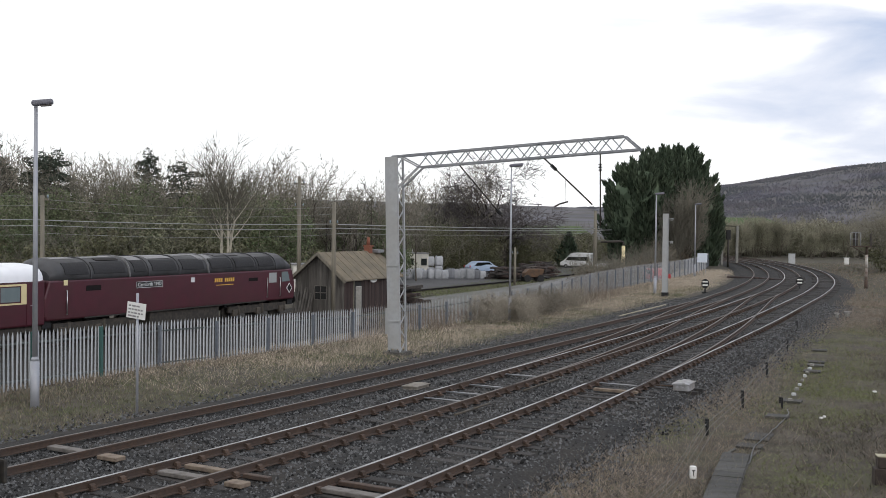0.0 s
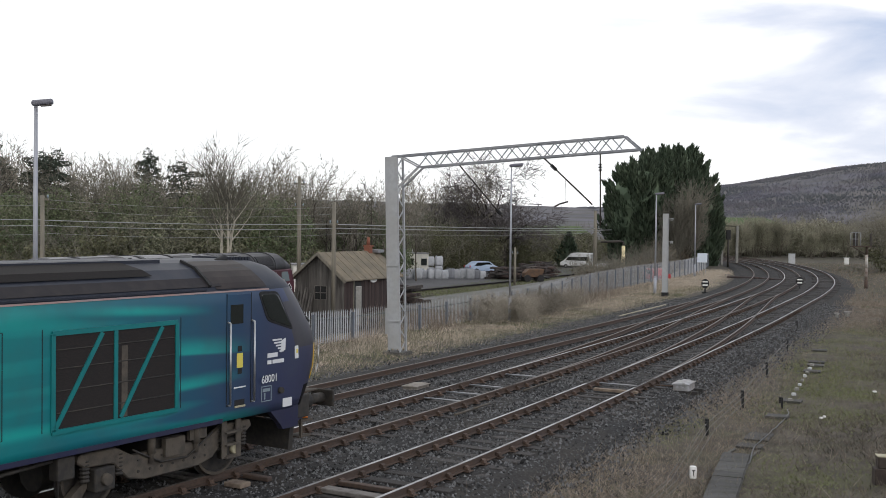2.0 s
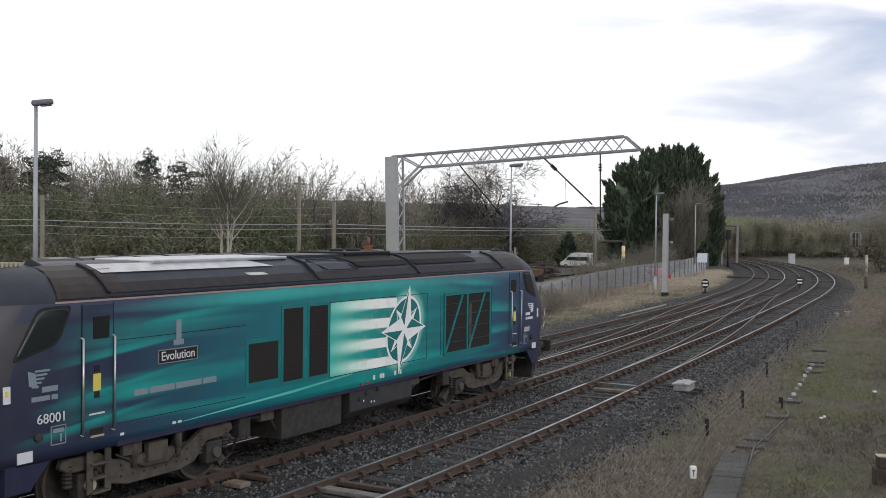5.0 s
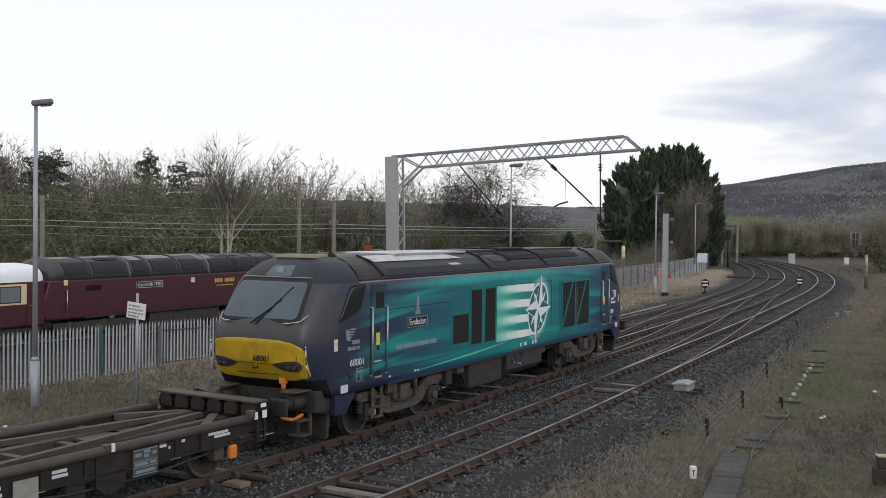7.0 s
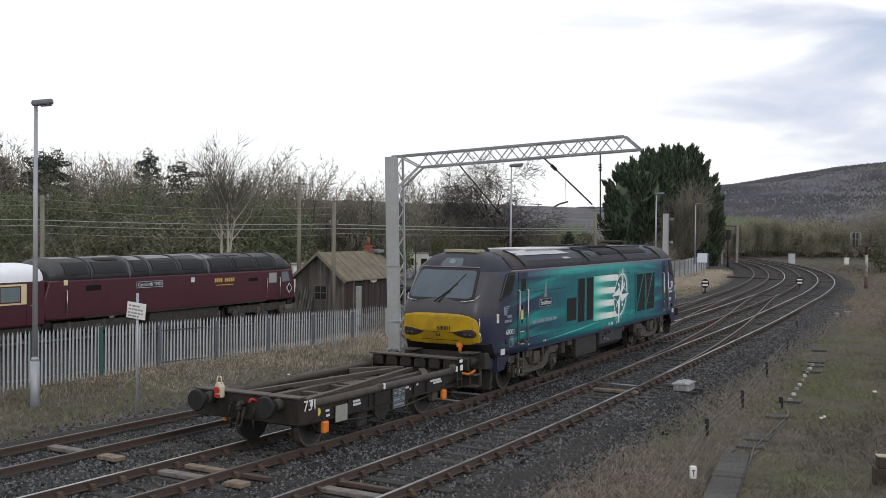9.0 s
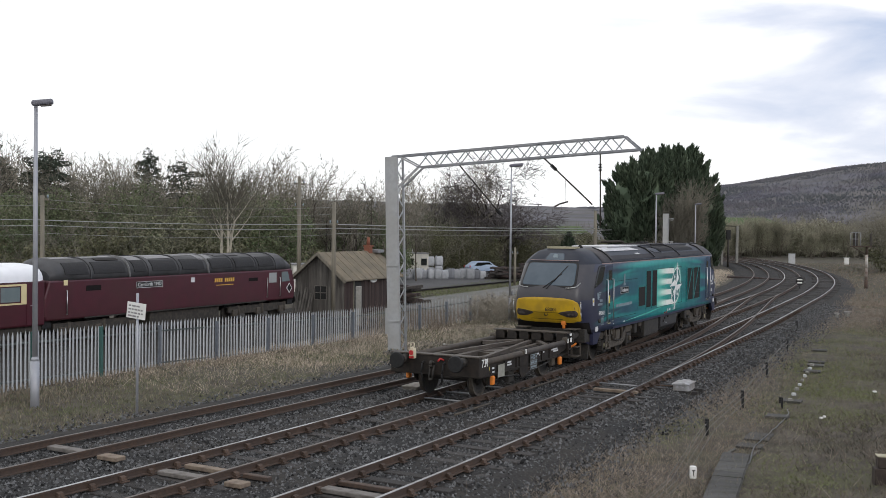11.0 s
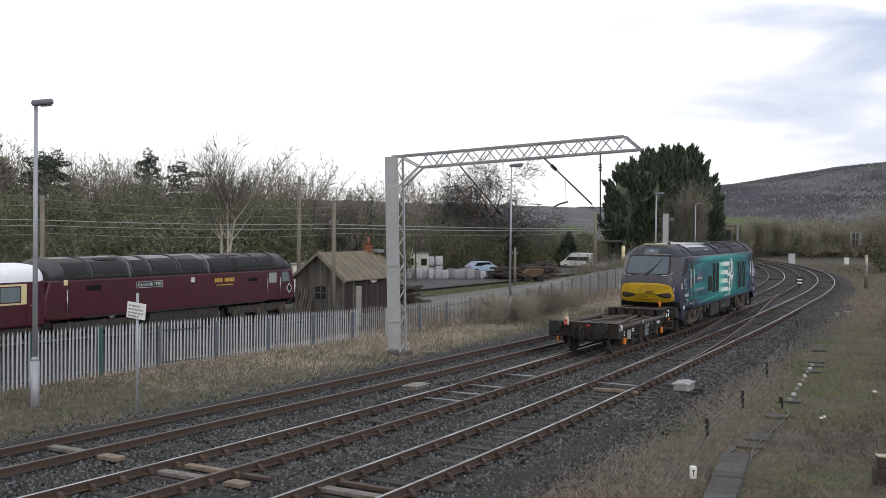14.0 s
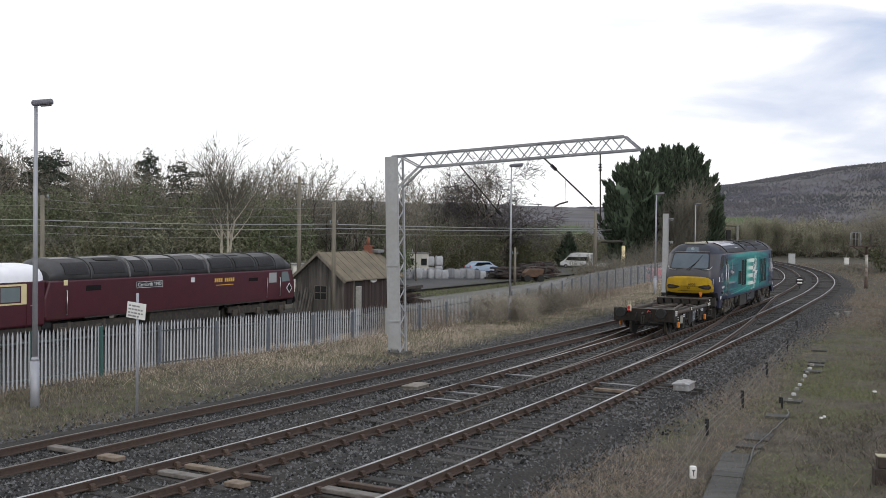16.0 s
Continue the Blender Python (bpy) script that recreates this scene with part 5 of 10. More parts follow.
def make_wagon(w):
    for s in (-1, 1):
        bm = bmesh.new()
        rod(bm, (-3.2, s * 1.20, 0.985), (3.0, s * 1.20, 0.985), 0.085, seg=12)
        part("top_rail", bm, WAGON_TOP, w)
        bm = bmesh.new()
        slab(bm, [(-3.30, 0.93), (-3.30, 0.64), (-1.2, 0.62), (-0.9, 0.55), (0.9, 0.55), (1.2, 0.62), (2.3, 0.62), (3.3, 0.78), (3.3, 0.93)], 1, s * 1.12, s * 1.20)
        part("solebar", bm, WAGON_BROWN, w)
        bm = bmesh.new()
        box(bm, -3.3, 3.3, s * 1.10, s * 1.235, 0.60, 0.635)
        part("solebar_flange", bm, WAGON_BROWN, w)
        bm = bmesh.new()
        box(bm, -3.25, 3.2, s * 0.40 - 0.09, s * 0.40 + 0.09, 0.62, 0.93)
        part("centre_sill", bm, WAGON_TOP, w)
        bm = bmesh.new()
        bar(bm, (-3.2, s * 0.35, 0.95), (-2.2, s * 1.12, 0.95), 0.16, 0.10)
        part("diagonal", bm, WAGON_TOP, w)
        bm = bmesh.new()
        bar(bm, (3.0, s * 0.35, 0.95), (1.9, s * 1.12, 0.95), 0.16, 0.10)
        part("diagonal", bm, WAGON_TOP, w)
        # container locks
        for x in (-3.05, -0.35, 3.02):
            bm = bmesh.new()
            box(bm, x - 0.07, x + 0.07, s * 1.16, s * 1.31, 1.0 if x < -3 or x > 3 else 0.985, 1.14 if x < -3 or x > 3 else 1.085)
            round_edges(bm, 0.015)
            part("container_lock", bm, BOGIE, w)
            bm = bmesh.new()
            box(bm, x + 0.03, x + 0.10, s * 1.29, s * 1.318, 0.97, 1.10)
            part("white_tab", bm, WHITE, w)
        for x in (-2.47, 2.49):
            bm = bmesh.new()
            box(bm, x - 0.09, x + 0.09, s * 1.22, s * 1.32, 0.36, 0.60)
            round_edges(bm, 0.03)
            part("orange_lamp", bm, ORANGE, w, "bright orange plastic handle box")
            bm = bmesh.new()
            bar(bm, (x, s * 1.24, 0.60), (x, s * 1.20, 0.68), 0.05, 0.04)
            part("lamp_bracket", bm, WAGON_BROWN, w)
        bm = bmesh.new()
        box(bm, -2.05, -1.62, s * 1.236, s * 1.245, 0.50, 0.84)
        part("grey_panel", bm, PATCH_GREY, w)
        bm = bmesh.new()
        box(bm, 0.18, 0.72, s * 1.236, s * 1.245, 0.46, 0.90)
        board = part("data_board", bm, material("data_board_dark", (0.07, 0.068, 0.062), 0.6), w)
        for z in (0.88, 0.70, 0.60, 0.47):
            bm = bmesh.new()
            box(bm, 0.19, 0.71, s * 1.245, s * 1.25, z - 0.006, z + 0.006)
            part("ruled_line", bm, LETTER_DIM, board)
        for x0, x1, z in ((0.22, 0.36, 0.80), (0.42, 0.55, 0.84), (0.42, 0.52, 0.77), (0.22, 0.50, 0.65), (0.55, 0.68, 0.65), (0.24, 0.66, 0.53), (0.6, 0.68, 0.80)):
            bm = bmesh.new()
            box(bm, x0, x1, s * 1.245, s * 1.25, z - 0.025, z + 0.025)
            part("writing_bar", bm, LETTER_DIM, board)
        bm = bmesh.new()
        slab(bm, [(-0.55, 0.92), (0.05, 0.92), (0.05, 0.45), (-0.15, 0.30), (-0.38, 0.30), (-0.55, 0.45)], 1, s * 1.20, s * 1.235)
        part("brake_plate", bm, WAGON_BROWN, w)
        bm = bmesh.new()
        for x0, x1, z in ((-1.35, -1.08, 0.83), (-1.35, -1.06, 0.76), (0.80, 0.92, 0.92), (0.80, 0.95, 0.85), (1.0, 1.04, 0.80), (1.3, 1.38, 0.86), (-2.35, -2.22, 0.78), (-2.33, -2.2, 0.68), (1.95, 2.45, 0.86), (2.1, 2.5, 0.80)):
            box(bm, x0, x1, s * 1.20, s * 1.206 + 0, z - 0.024, z + 0.024)
        part("stencil_bar", bm, LETTER, w)
        bm = bmesh.new()
        rod(bm, (-2.62, s * 1.19, 0.80), (-2.62, s * 1.215, 0.80), 0.085, seg=14)
        part("yellow_disc", bm, LABEL_YELLOW, w)
        # axle guards and springs
        for ax in (-2.3, 2.3):
            bm = bmesh.new()
            slab(bm, [(ax - 0.42, 0.64), (ax - 0.12, 0.30), (ax + 0.12, 0.30), (ax + 0.42, 0.64)], 1, s * 1.0, s * 1.06)
            part("axle_guard", bm, WAGON_BROWN, w)
            bm = bmesh.new()
            box(bm, ax - 0.13, ax + 0.13, s * 0.96, s * 1.15, 0.34, 0.58)
            round_edges(bm, 0.03)
            part("axlebox", bm, BOGIE, w)
            bm = bmesh.new()
            for k in range(4):
                box(bm, ax - 0.55 + 0.09 * k, ax + 0.55 - 0.09 * k, s * 1.02, s * 1.12, 0.60 - 0.022 * k, 0.617 - 0.022 * k)
            part("leaf_spring", bm, BOGIE_DARK, w)
    for x in (-2.2, -1.1, 0.0, 1.1, 2.0):
        bm = bmesh.new()
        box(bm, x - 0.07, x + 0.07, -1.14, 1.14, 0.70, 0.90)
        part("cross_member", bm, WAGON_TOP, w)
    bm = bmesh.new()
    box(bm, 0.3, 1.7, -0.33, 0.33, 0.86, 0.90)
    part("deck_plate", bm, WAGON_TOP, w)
    for y0, y1 in ((0.95, 0.15), (-0.85, -0.10)):
        bm = bmesh.new()
        bar(bm, (-2.9, y0, 0.97), (2.9, y1, 0.97), 0.12, 0.09)
        part("long_brace", bm, WAGON_TOP, w)
    for y in (-0.72, 0.66):
        bm = bmesh.new()
        rod(bm, (-3.1, y, 0.94), (3.0, y, 0.94), 0.035, seg=8)
        part("air_pipe", bm, WAGON_BROWN, w)
    for s in (-1, 1):
        for x in (-1.55, -0.75, 1.15, 1.75):
            bm = bmesh.new()
            box(bm, x - 0.025, x + 0.025, s * 1.195, s * 1.235, 0.635, 0.92)
            part("solebar_rib", bm, WAGON_BROWN, w)
        bm = bmesh.new()
        box(bm, -1.0, -0.62, s * 0.95, s * 1.1, 0.22, 0.55)
        round_edges(bm, 0.03)
        part("brake_cylinder", bm, BOGIE_DARK, w)
        bm = bmesh.new()
        hose(bm, [(-2.0, s * 1.15, 0.52), (-1.0, s * 1.15, 0.42), (0.6, s * 1.15, 0.40), (2.0, s * 1.15, 0.52)], 0.022)
        part("brake_rod", bm, BOGIE_DARK, w)
    # end beams
    bm = bmesh.new()
    box(bm, -3.40, -3.22, -1.31, 1.31, 0.64, 1.16)
    round_edges(bm, 0.012, 1)
    part("end_beam", bm, WAGON_BROWN, w)
    bm = bmesh.new()
    box(bm, -3.43, -3.14, -1.31, 1.31, 1.163, 1.19)
    part("end_beam_lip", bm, WAGON_TOP, w)
    for s in (-1, 1):
        bm = bmesh.new()
        slab(bm, [(-3.22, 0.64), (-2.75, 0.64), (-2.75, 0.92), (-3.22, 1.16)], 1, s * 1.22, s * 1.30)
        part("end_gusset", bm, WAGON_BROWN, w)
    bm = bmesh.new()
    box(bm, 3.22, 3.44, -1.25, 1.25, 0.66, 1.0)
    part("end_beam", bm, WAGON_BROWN, w)
    bm = bmesh.new()
    box(bm, 3.10, 3.46, -1.27, 1.27, 1.25, 1.285)
    part("raised_end_bar", bm, WAGON_TOP, w)
    for k in range(6):
        y = -1.05 + 0.42 * k
        bm = bmesh.new()
        slab(bm, [(y - 0.15, 0.98), (y - 0.17, 1.12), (y - 0.13, 1.25), (y + 0.13, 1.25), (y + 0.17, 1.12), (y + 0.15, 0.98)], 0, 3.12, 3.42)
        round_edges(bm, 0.03)
        part("end_stiffener", bm, WAGON_BROWN, w)
    for end in (-1, 1):
        x0 = 3.40 * end
        for s in (-1, 1):
            bm = bmesh.new()
            rod(bm, (x0, s * 0.865, 1.03), (x0 + end * 0.22, s * 0.865, 1.03), 0.13, 0.11, 14)
            rod(bm, (x0 + end * 0.2, s * 0.865, 1.03), (x0 + end * 0.46, s * 0.865, 1.03), 0.075, seg=12)
            b = part("buffer", bm, BOGIE_DARK, w)
            bm = bmesh.new()
            rod(bm, (x0 + end * 0.46, s * 0.865, 1.03), (x0 + end * 0.51, s * 0.865, 1.03), 0.225, 0.20, 20)
            part("buffer_head", bm, BLACK, b, "round greasy black buffer head")
        bm = bmesh.new()
        pipe(bm, [(x0, 0, 0.95), (x0 + end * 0.18, 0, 1.02), (x0 + end * 0.25, 0, 0.93), (x0 + end * 0.15, 0, 0.86)], 0.04, 8)
        pipe(bm, [(x0 + end * 0.1, -0.05, 0.92), (x0 + end * 0.2, -0.05, 0.55), (x0 + end * 0.2, 0.05, 0.55), (x0 + end * 0.1, 0.05, 0.92)], 0.028, 6)
        part("coupling", bm, BOGIE_DARK, w)
        for y, mt in ((-0.32, BLACK), (0.30, BLACK)):
            bm = bmesh.new()
            pipe(bm, [(x0, y, 0.98), (x0 + end * 0.12, y, 0.95), (x0 + end * 0.16, y, 0.70), (x0 + end * 0.10, y * 0.9, 0.48)], 0.026, 8)
            part("brake_hose", bm, mt, w)
    bm = bmesh.new()
    pipe(bm, [(-3.42, -0.30, 1.05), (-3.50, -0.22, 1.10), (-3.52, -0.18, 1.02)], 0.025, 6)
    part("red_tap", bm, RED, w, "red brake cock")
    bm = bmesh.new()
    box(bm, 3.30, 3.34, -1.32, -1.27, 0.55, 1.25)
    box(bm, 3.10, 3.14, -1.32, -1.27, 0.55, 0.95)
    for z in (0.56, 0.75):
        box(bm, 3.08, 3.36, -1.34, -1.27, z, z + 0.03)
    part("end_ladder", bm, WAGON_BROWN, w)
    bm = bmesh.new()
    box(bm, 3.22, 3.34, -1.345, -1.33, 0.98, 1.12)
    box(bm, 3.18, 3.32, -1.345, -1.33, 1.18, 1.25)
    part("white_plate", bm, WHITE, w)
    lettering("end_number", "731", 0.30, WHITE, w, pose(-3.02, -1.308, 0.99, 90, 0, 0))
    for ax in (-2.3, 2.3):
        wheelset(w, ax, 0.46)
    bm = bmesh.new()
    slab(bm, [(-0.35, 0.55), (0.35, 0.55), (0.2, 0.25), (-0.2, 0.25)], 0, -0.6, 0.6)
    part("brake_gear", bm, BOGIE_DARK, w)


make_wagon(wagon)


def make_tail_lamp(w):
    """A portable tail lamp hooked on the end beam; it is carried along as part of the wagon."""
    bm = bmesh.new()
    slab(bm, [(0.52, 1.05), (0.68, 1.05), (0.68, 1.27), (0.64, 1.36), (0.56, 1.36), (0.52, 1.27)], 0, -3.56, -3.42)
    round_edges(bm, 0.02)
    lamp = part("tail_lamp", bm, CREAM_LAMP, w, "cream portable tail lamp with red lens")
    bm = bmesh.new()
    rod(bm, (-3.56, 0.60, 1.21), (-3.59, 0.60, 1.21), 0.065, seg=14)
    box(bm, -3.575, -3.555, 0.53, 0.67, 1.06, 1.12)
    part("red_lens", bm, RED, lamp)
    bm = bmesh.new()
    pipe(bm, [(-3.5, 0.54, 1.33), (-3.5, 0.55, 1.47), (-3.5, 0.65, 1.47), (-3.5, 0.66, 1.33)], 0.014, 6)
    part("lamp_handle", bm, CREAM_LAMP, lamp)


make_tail_lamp(wagon)

# ---------------------------------------------------------------- overhead line gantry
ACROSS, ALONG = Vector((0.895, -0.446, 0)), Vector((0.446, 0.895, 0))
GANTRY = Vector((-1.70, 40.5, -0.34))


def make_gantry():
    g = thing("overhead_line_gantry", Matrix.Identity(4), "grey steel cantilever gantry with lattice mast and truss boom", "gantry")
    lean = -ACROSS * 0.030 * 7.6

    def mast(a, b, t):
        return GANTRY + ACROSS * a + ALONG * b + Vector((0, 0, 7.55 * t)) + lean * t
    for a in (-0.23, 0.23):
        for b in (-0.24, 0.24):
            bm = bmesh.new()
            bar(bm, mast(a, b, 0.01), mast(a, b, 1), 0.075, 0.075, up=ALONG)
            part("mast_leg", bm, STEEL_GREY, g)
    for b in (-0.285,):
        bm = bmesh.new()
        p = [mast(-0.235, b, 0.03), mast(0.235, b, 0.03), mast(0.235, b, 1), mast(-0.235, b, 1)]
        q = [v + ALONG * 0.012 for v in p]
        vs = [bm.verts.new(v) for v in p + q]
        for f in ((0, 1, 2, 3), (7, 6, 5, 4), (0, 4, 5, 1), (1, 5, 6, 2), (2, 6, 7, 3), (3, 7, 4, 0)):
            bm.faces.new([vs[i] for i in f])
        part("mast_plate", bm, STEEL_GREY, g, "broad flat channel face of the mast")
    n = 15
    for a in (-0.23, 0.23):
        for k in range(n):
            bm = bmesh.new()
            b0, b1 = (-0.24, 0.24) if k % 2 == 0 else (0.24, -0.24)
            bar(bm, mast(a, b0, (k + 0.15) / n), mast(a, b1, (k + 1.0) / n), 0.055, 0.02, up=ACROSS)
            part("lacing_bar", bm, STEEL_GREY, g)
    bm = bmesh.new()
    box(bm, -0.42, 0.42, -0.42, 0.42, -0.12, 0.10, m=Matrix.Translation(GANTRY) @ pose(0, 0, 0, 0, 0, -26))
    part("concrete_foot", bm, CONCRETE_DARK, g)
    bm = bmesh.new()
    for a in (-0.2, 0.2):
        rod(bm, GANTRY + ACROSS * a - ALONG * 0.3 + Vector((0, 0, 0.05)), GANTRY + ACROSS * a - ALONG * 0.3 + Vector((0, 0, 0.16)), 0.03, seg=6)
    part("holding_bolt", bm, BLACK, g)
    for t in (0.45, 0.17):
        bm = bmesh.new()
        bar(bm, mast(-0.25, -0.31, t), mast(0.25, -0.31, t), 0.03, 0.05)
        part("mast_band", bm, STEEL_GREY, g)
    bm = bmesh.new()
    box(bm, -0.09, 0.09, -0.06, 0.06, 0.75, 1.75, m=Matrix.Translation(GANTRY - ACROSS * 0.38 - ALONG * 0.1) @ pose(0, 0, 0, 0, 0, -26))
    part("cable_cover", bm, STEEL_GREY, g)

    # the boom, rising slightly away from the mast
    top0, rise = 7.22, 0.058

    def boom(l, b, top):
        z = top0 + rise * l if top else top0 - 0.50 + rise * l
        if l < 1.3 and not top:
            z = top0 - 0.50 + rise * 1.3
        return Vector((GANTRY.x, GANTRY.y, 0)) + lean + ACROSS * l + ALONG * b + Vector((0, 0, z))
    END = 9.1
    for b in (-0.2, 0.2):
        bm = bmesh.new()
        bar(bm, boom(0.0, b, True), boom(END, b, True), 0.07, 0.07)
        part("top_chord", bm, STEEL_DULL, g)
        bm = bmesh.new()
        bar(bm, boom(1.1, b, False), boom(END + 0.55, b, False), 0.07, 0.07)
        part("bottom_chord", bm, STEEL_DULL, g)
        bm = bmesh.new()
        bar(bm, boom(END, b, True), boom(END + 0.55, b, False), 0.06, 0.06)
        part("end_post", bm, STEEL_DULL, g)
        bm = bmesh.new()
        bar(bm, boom(1.15, b, False), mast(0.24, b, 0.845), 0.07, 0.07)
        part("knee_brace", bm, STEEL_GREY, g)
        bm = bmesh.new()
        bar(bm, boom(0.25, b, True), boom(1.15, b, False), 0.05, 0.05)
        part("knee_brace", bm, STEEL_GREY, g)
        k = 18
        for i in range(k):
            l0 = 1.15 + (END - 1.15) * i / k
            l1 = 1.15 + (END - 1.15) * (i + 1) / k
            bm = bmesh.new()
            up = (i % 2 == 0) != (b > 0)
            bar(bm, boom(l0, b, not up), boom(l1, b, up), 0.042, 0.03)
            part("web_bar", bm, STEEL_DULL, g)
    for i in range(10):
        l = 1.2 + 0.88 * i
        bm = bmesh.new()
        bar(bm, boom(l, -0.2, i % 2 == 0), boom(l + 0.44, 0.2, i % 2 == 0), 0.035, 0.03)
        part("cross_bar", bm, STEEL_DULL, g)
    # drop arms with insulators
    base = Vector((GANTRY.x, GANTRY.y, 0)) + lean

    def hang(l, z):
        return base + ACROSS * l + Vector((0, 0, z))
    for a, b, f in (((2.75, 6.88), (4.55, 4.95), 0.86), ((6.12, 7.06), (7.95, 5.40), 0.16), ((8.22, 7.16), (8.26, 4.65), 0.14)):
        bm = bmesh.new()
        rod(bm, hang(*a), hang(*b), 0.028, seg=8)
        arm_ = part("drop_arm", bm, DARK_IRON, g, "dark steel drop arm")
        p, q = hang(*a), hang(*b)
        bm = bmesh.new()
        for k in range(5):
            c = p.lerp(q, f + 0.022 * k)
            d = p.lerp(q, f + 0.022 * k + 0.010)
            rod(bm, c, d, 0.075, 0.055, 10)
        part("insulator", bm, BLACK, arm_, "ribbed dark insulator")
    bm = bmesh.new()
    rod(bm, hang(6.95, 6.3), hang(6.97, 5.45), 0.006, seg=5)
    pipe(bm, [hang(6.55, 5.32), hang(6.75, 5.42), hang(7.05, 5.50)], 0.03, 6)
    pipe(bm, [hang(5.6, 5.42), hang(6.05, 5.40)], 0.018, 6)
    part("registration_fitting", bm, DARK_IRON, g)


make_gantry()


# ---------------------------------------------------------------- palisade fence
FENCE = [(-20.5, 17.0), (-15.8, 24.6), (-12.55, 30.4), (-9.5, 36.6), (-6.5, 41.2), (-3.75, 45.7), (-0.85, 50.7), (1.9, 56.0), (4.6, 61.5), (8.0, 70.5), (11.6, 80.0), (15.4, 89.0), (20.5, 101.0), (26.0, 113.5), (33.0, 133.0), (38.5, 152.0)]


def along_line(pts, step):
    """Points at even steps on a polyline, with the heading there."""
    out, carry = [], 0.0
    for (x0, y0), (x1, y1) in zip(pts[:-1], pts[1:]):
        n = math.hypot(x1 - x0, y1 - y0)
        d = carry
        while d < n:
            out.append((x0 + (x1 - x0) * d / n, y0 + (y1 - y0) * d / n, math.atan2(y1 - y0, x1 - x0)))
            d += step
        carry = d - n
    return out


# Rails, painted dark green-grey for the shade behind the pales.
FENCE_SHADE = material("shaded_fence_rail", (0.085, 0.10, 0.10), 0.7, 0.1, (0.06, 0.07, 0.07), 4, 0.6)
# Far pales, coloured darker for their shaded sides seen at a slant.
FENCE_DULL = material("shaded_far_pale", (0.36, 0.37, 0.385), 0.7, 0.1, (0.27, 0.275, 0.29), 4, 0.6)


def make_fence():
    fence = thing("palisade_fence", Matrix.Identity(4), "weathered galvanised steel palisade fence along the verge", "fence")
    bm = bmesh.new()
    # a pale: folded strip with a pointed head
    prof = [(-0.036, 0.008), (-0.013, -0.006), (0.013, -0.006), (0.036, 0.008)]
    n = len(prof)
    lo = [bm.verts.new((x, y, 0)) for x, y in prof]
    hi = [bm.verts.new((x, y, 1.66)) for x, y in prof]
    tip = bm.verts.new((0, 0.0, 1.78))
    for i in range(n - 1):
        bm.faces.new((lo[i], lo[i + 1], hi[i + 1], hi[i]))
        bm.faces.new((hi[i], hi[i + 1], tip))
    back = [bm.verts.new((x * 0.9, y + 0.004, 0)) for x, y in prof]
    backh = [bm.verts.new((x * 0.9, y + 0.004, 1.66)) for x, y in prof]
    for i in range(n - 1):
        bm.faces.new((back[i + 1], back[i], backh[i], backh[i + 1]))
    pale = finish(bm, "pale", FENCE_STEEL)
    pale_dull = pale.copy()
    pale_dull.materials[0] = FENCE_DULL
    bm = bmesh.new()
    box(bm, -0.035, 0.035, -0.055, 0.055, -0.3, 1.62)
    post = finish(bm, "post", material("dull_fence_post", (0.14, 0.155, 0.18), 0.7, 0.1, (0.09, 0.10, 0.12), 5, 0.6))
    bm = bmesh.new()
    box(bm, -0.04, 0.04, -0.06, 0.06, -0.3, 1.74)
    post_green = finish(bm, "post", FENCE_GREEN)

    def base(x, y):
        dip = float(np.interp(y, (22, 30, 38, 45.5, 52, 60, 72, 90), (0.0, 0.07, 0.25, 0.44, 0.46, 0.34, 0.18, 0.0)))
        return ground_height(station(x, y)[1], y) + 0.02 - dip
    far_v, far_f = [], []
    count = 0
    for x, y, h in along_line(FENCE, 0.155):
        z = base(x, y) + random.uniform(-0.012, 0.012)
        lean = random.uniform(-0.8, 0.8)
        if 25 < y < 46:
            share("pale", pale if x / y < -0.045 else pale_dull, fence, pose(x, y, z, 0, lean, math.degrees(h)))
            count += 1
        else:
            thin = 0.034 if y < 46 else 0.015
            c, s = math.cos(h) * thin, math.sin(h) * thin
            k = len(far_v)
            nx, ny = math.sin(h) * 0.014, -math.cos(h) * 0.014
            far_v += [(x - c, y - s, z), (x + nx, y + ny, z), (x + c, y + s, z), (x + c, y + s, z + 1.66), (x + nx, y + ny, z + 1.66), (x - c, y - s, z + 1.66), (x, y, z + 1.78)]
            far_f += [(k, k + 1, k + 4, k + 5), (k + 1, k + 2, k + 3, k + 4), (k + 5, k + 4, k + 6), (k + 4, k + 3, k + 6)]
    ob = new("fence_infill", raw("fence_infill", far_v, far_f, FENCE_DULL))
    ob.parent = fence
    tagged(ob, kind="stuff")
    posts = along_line(FENCE, 2.75)
    for i, (x, y, h) in enumerate(posts):
        nx, ny = math.sin(h) * 0.05, -math.cos(h) * 0.05
        green = 31 < y < 36
        share("post", post_green if green else post, fence, pose(x + nx, y + ny, base(x, y), 0, 0, math.degrees(h)))
    for (x, y, h), (x2, y2, h2) in zip(posts[:-1], posts[1:]):
        for dz in (0.32, 1.42):
            bm = bmesh.new()
            nx, ny = -math.sin(h) * 0.03, math.cos(h) * 0.03
            bar(bm, (x + nx, y + ny, base(x, y) + dz), (x2 + nx, y2 + ny, base(x2, y2) + dz), 0.045, 0.045)
            part("fence_rail", bm, FENCE_SHADE, fence)


make_fence()


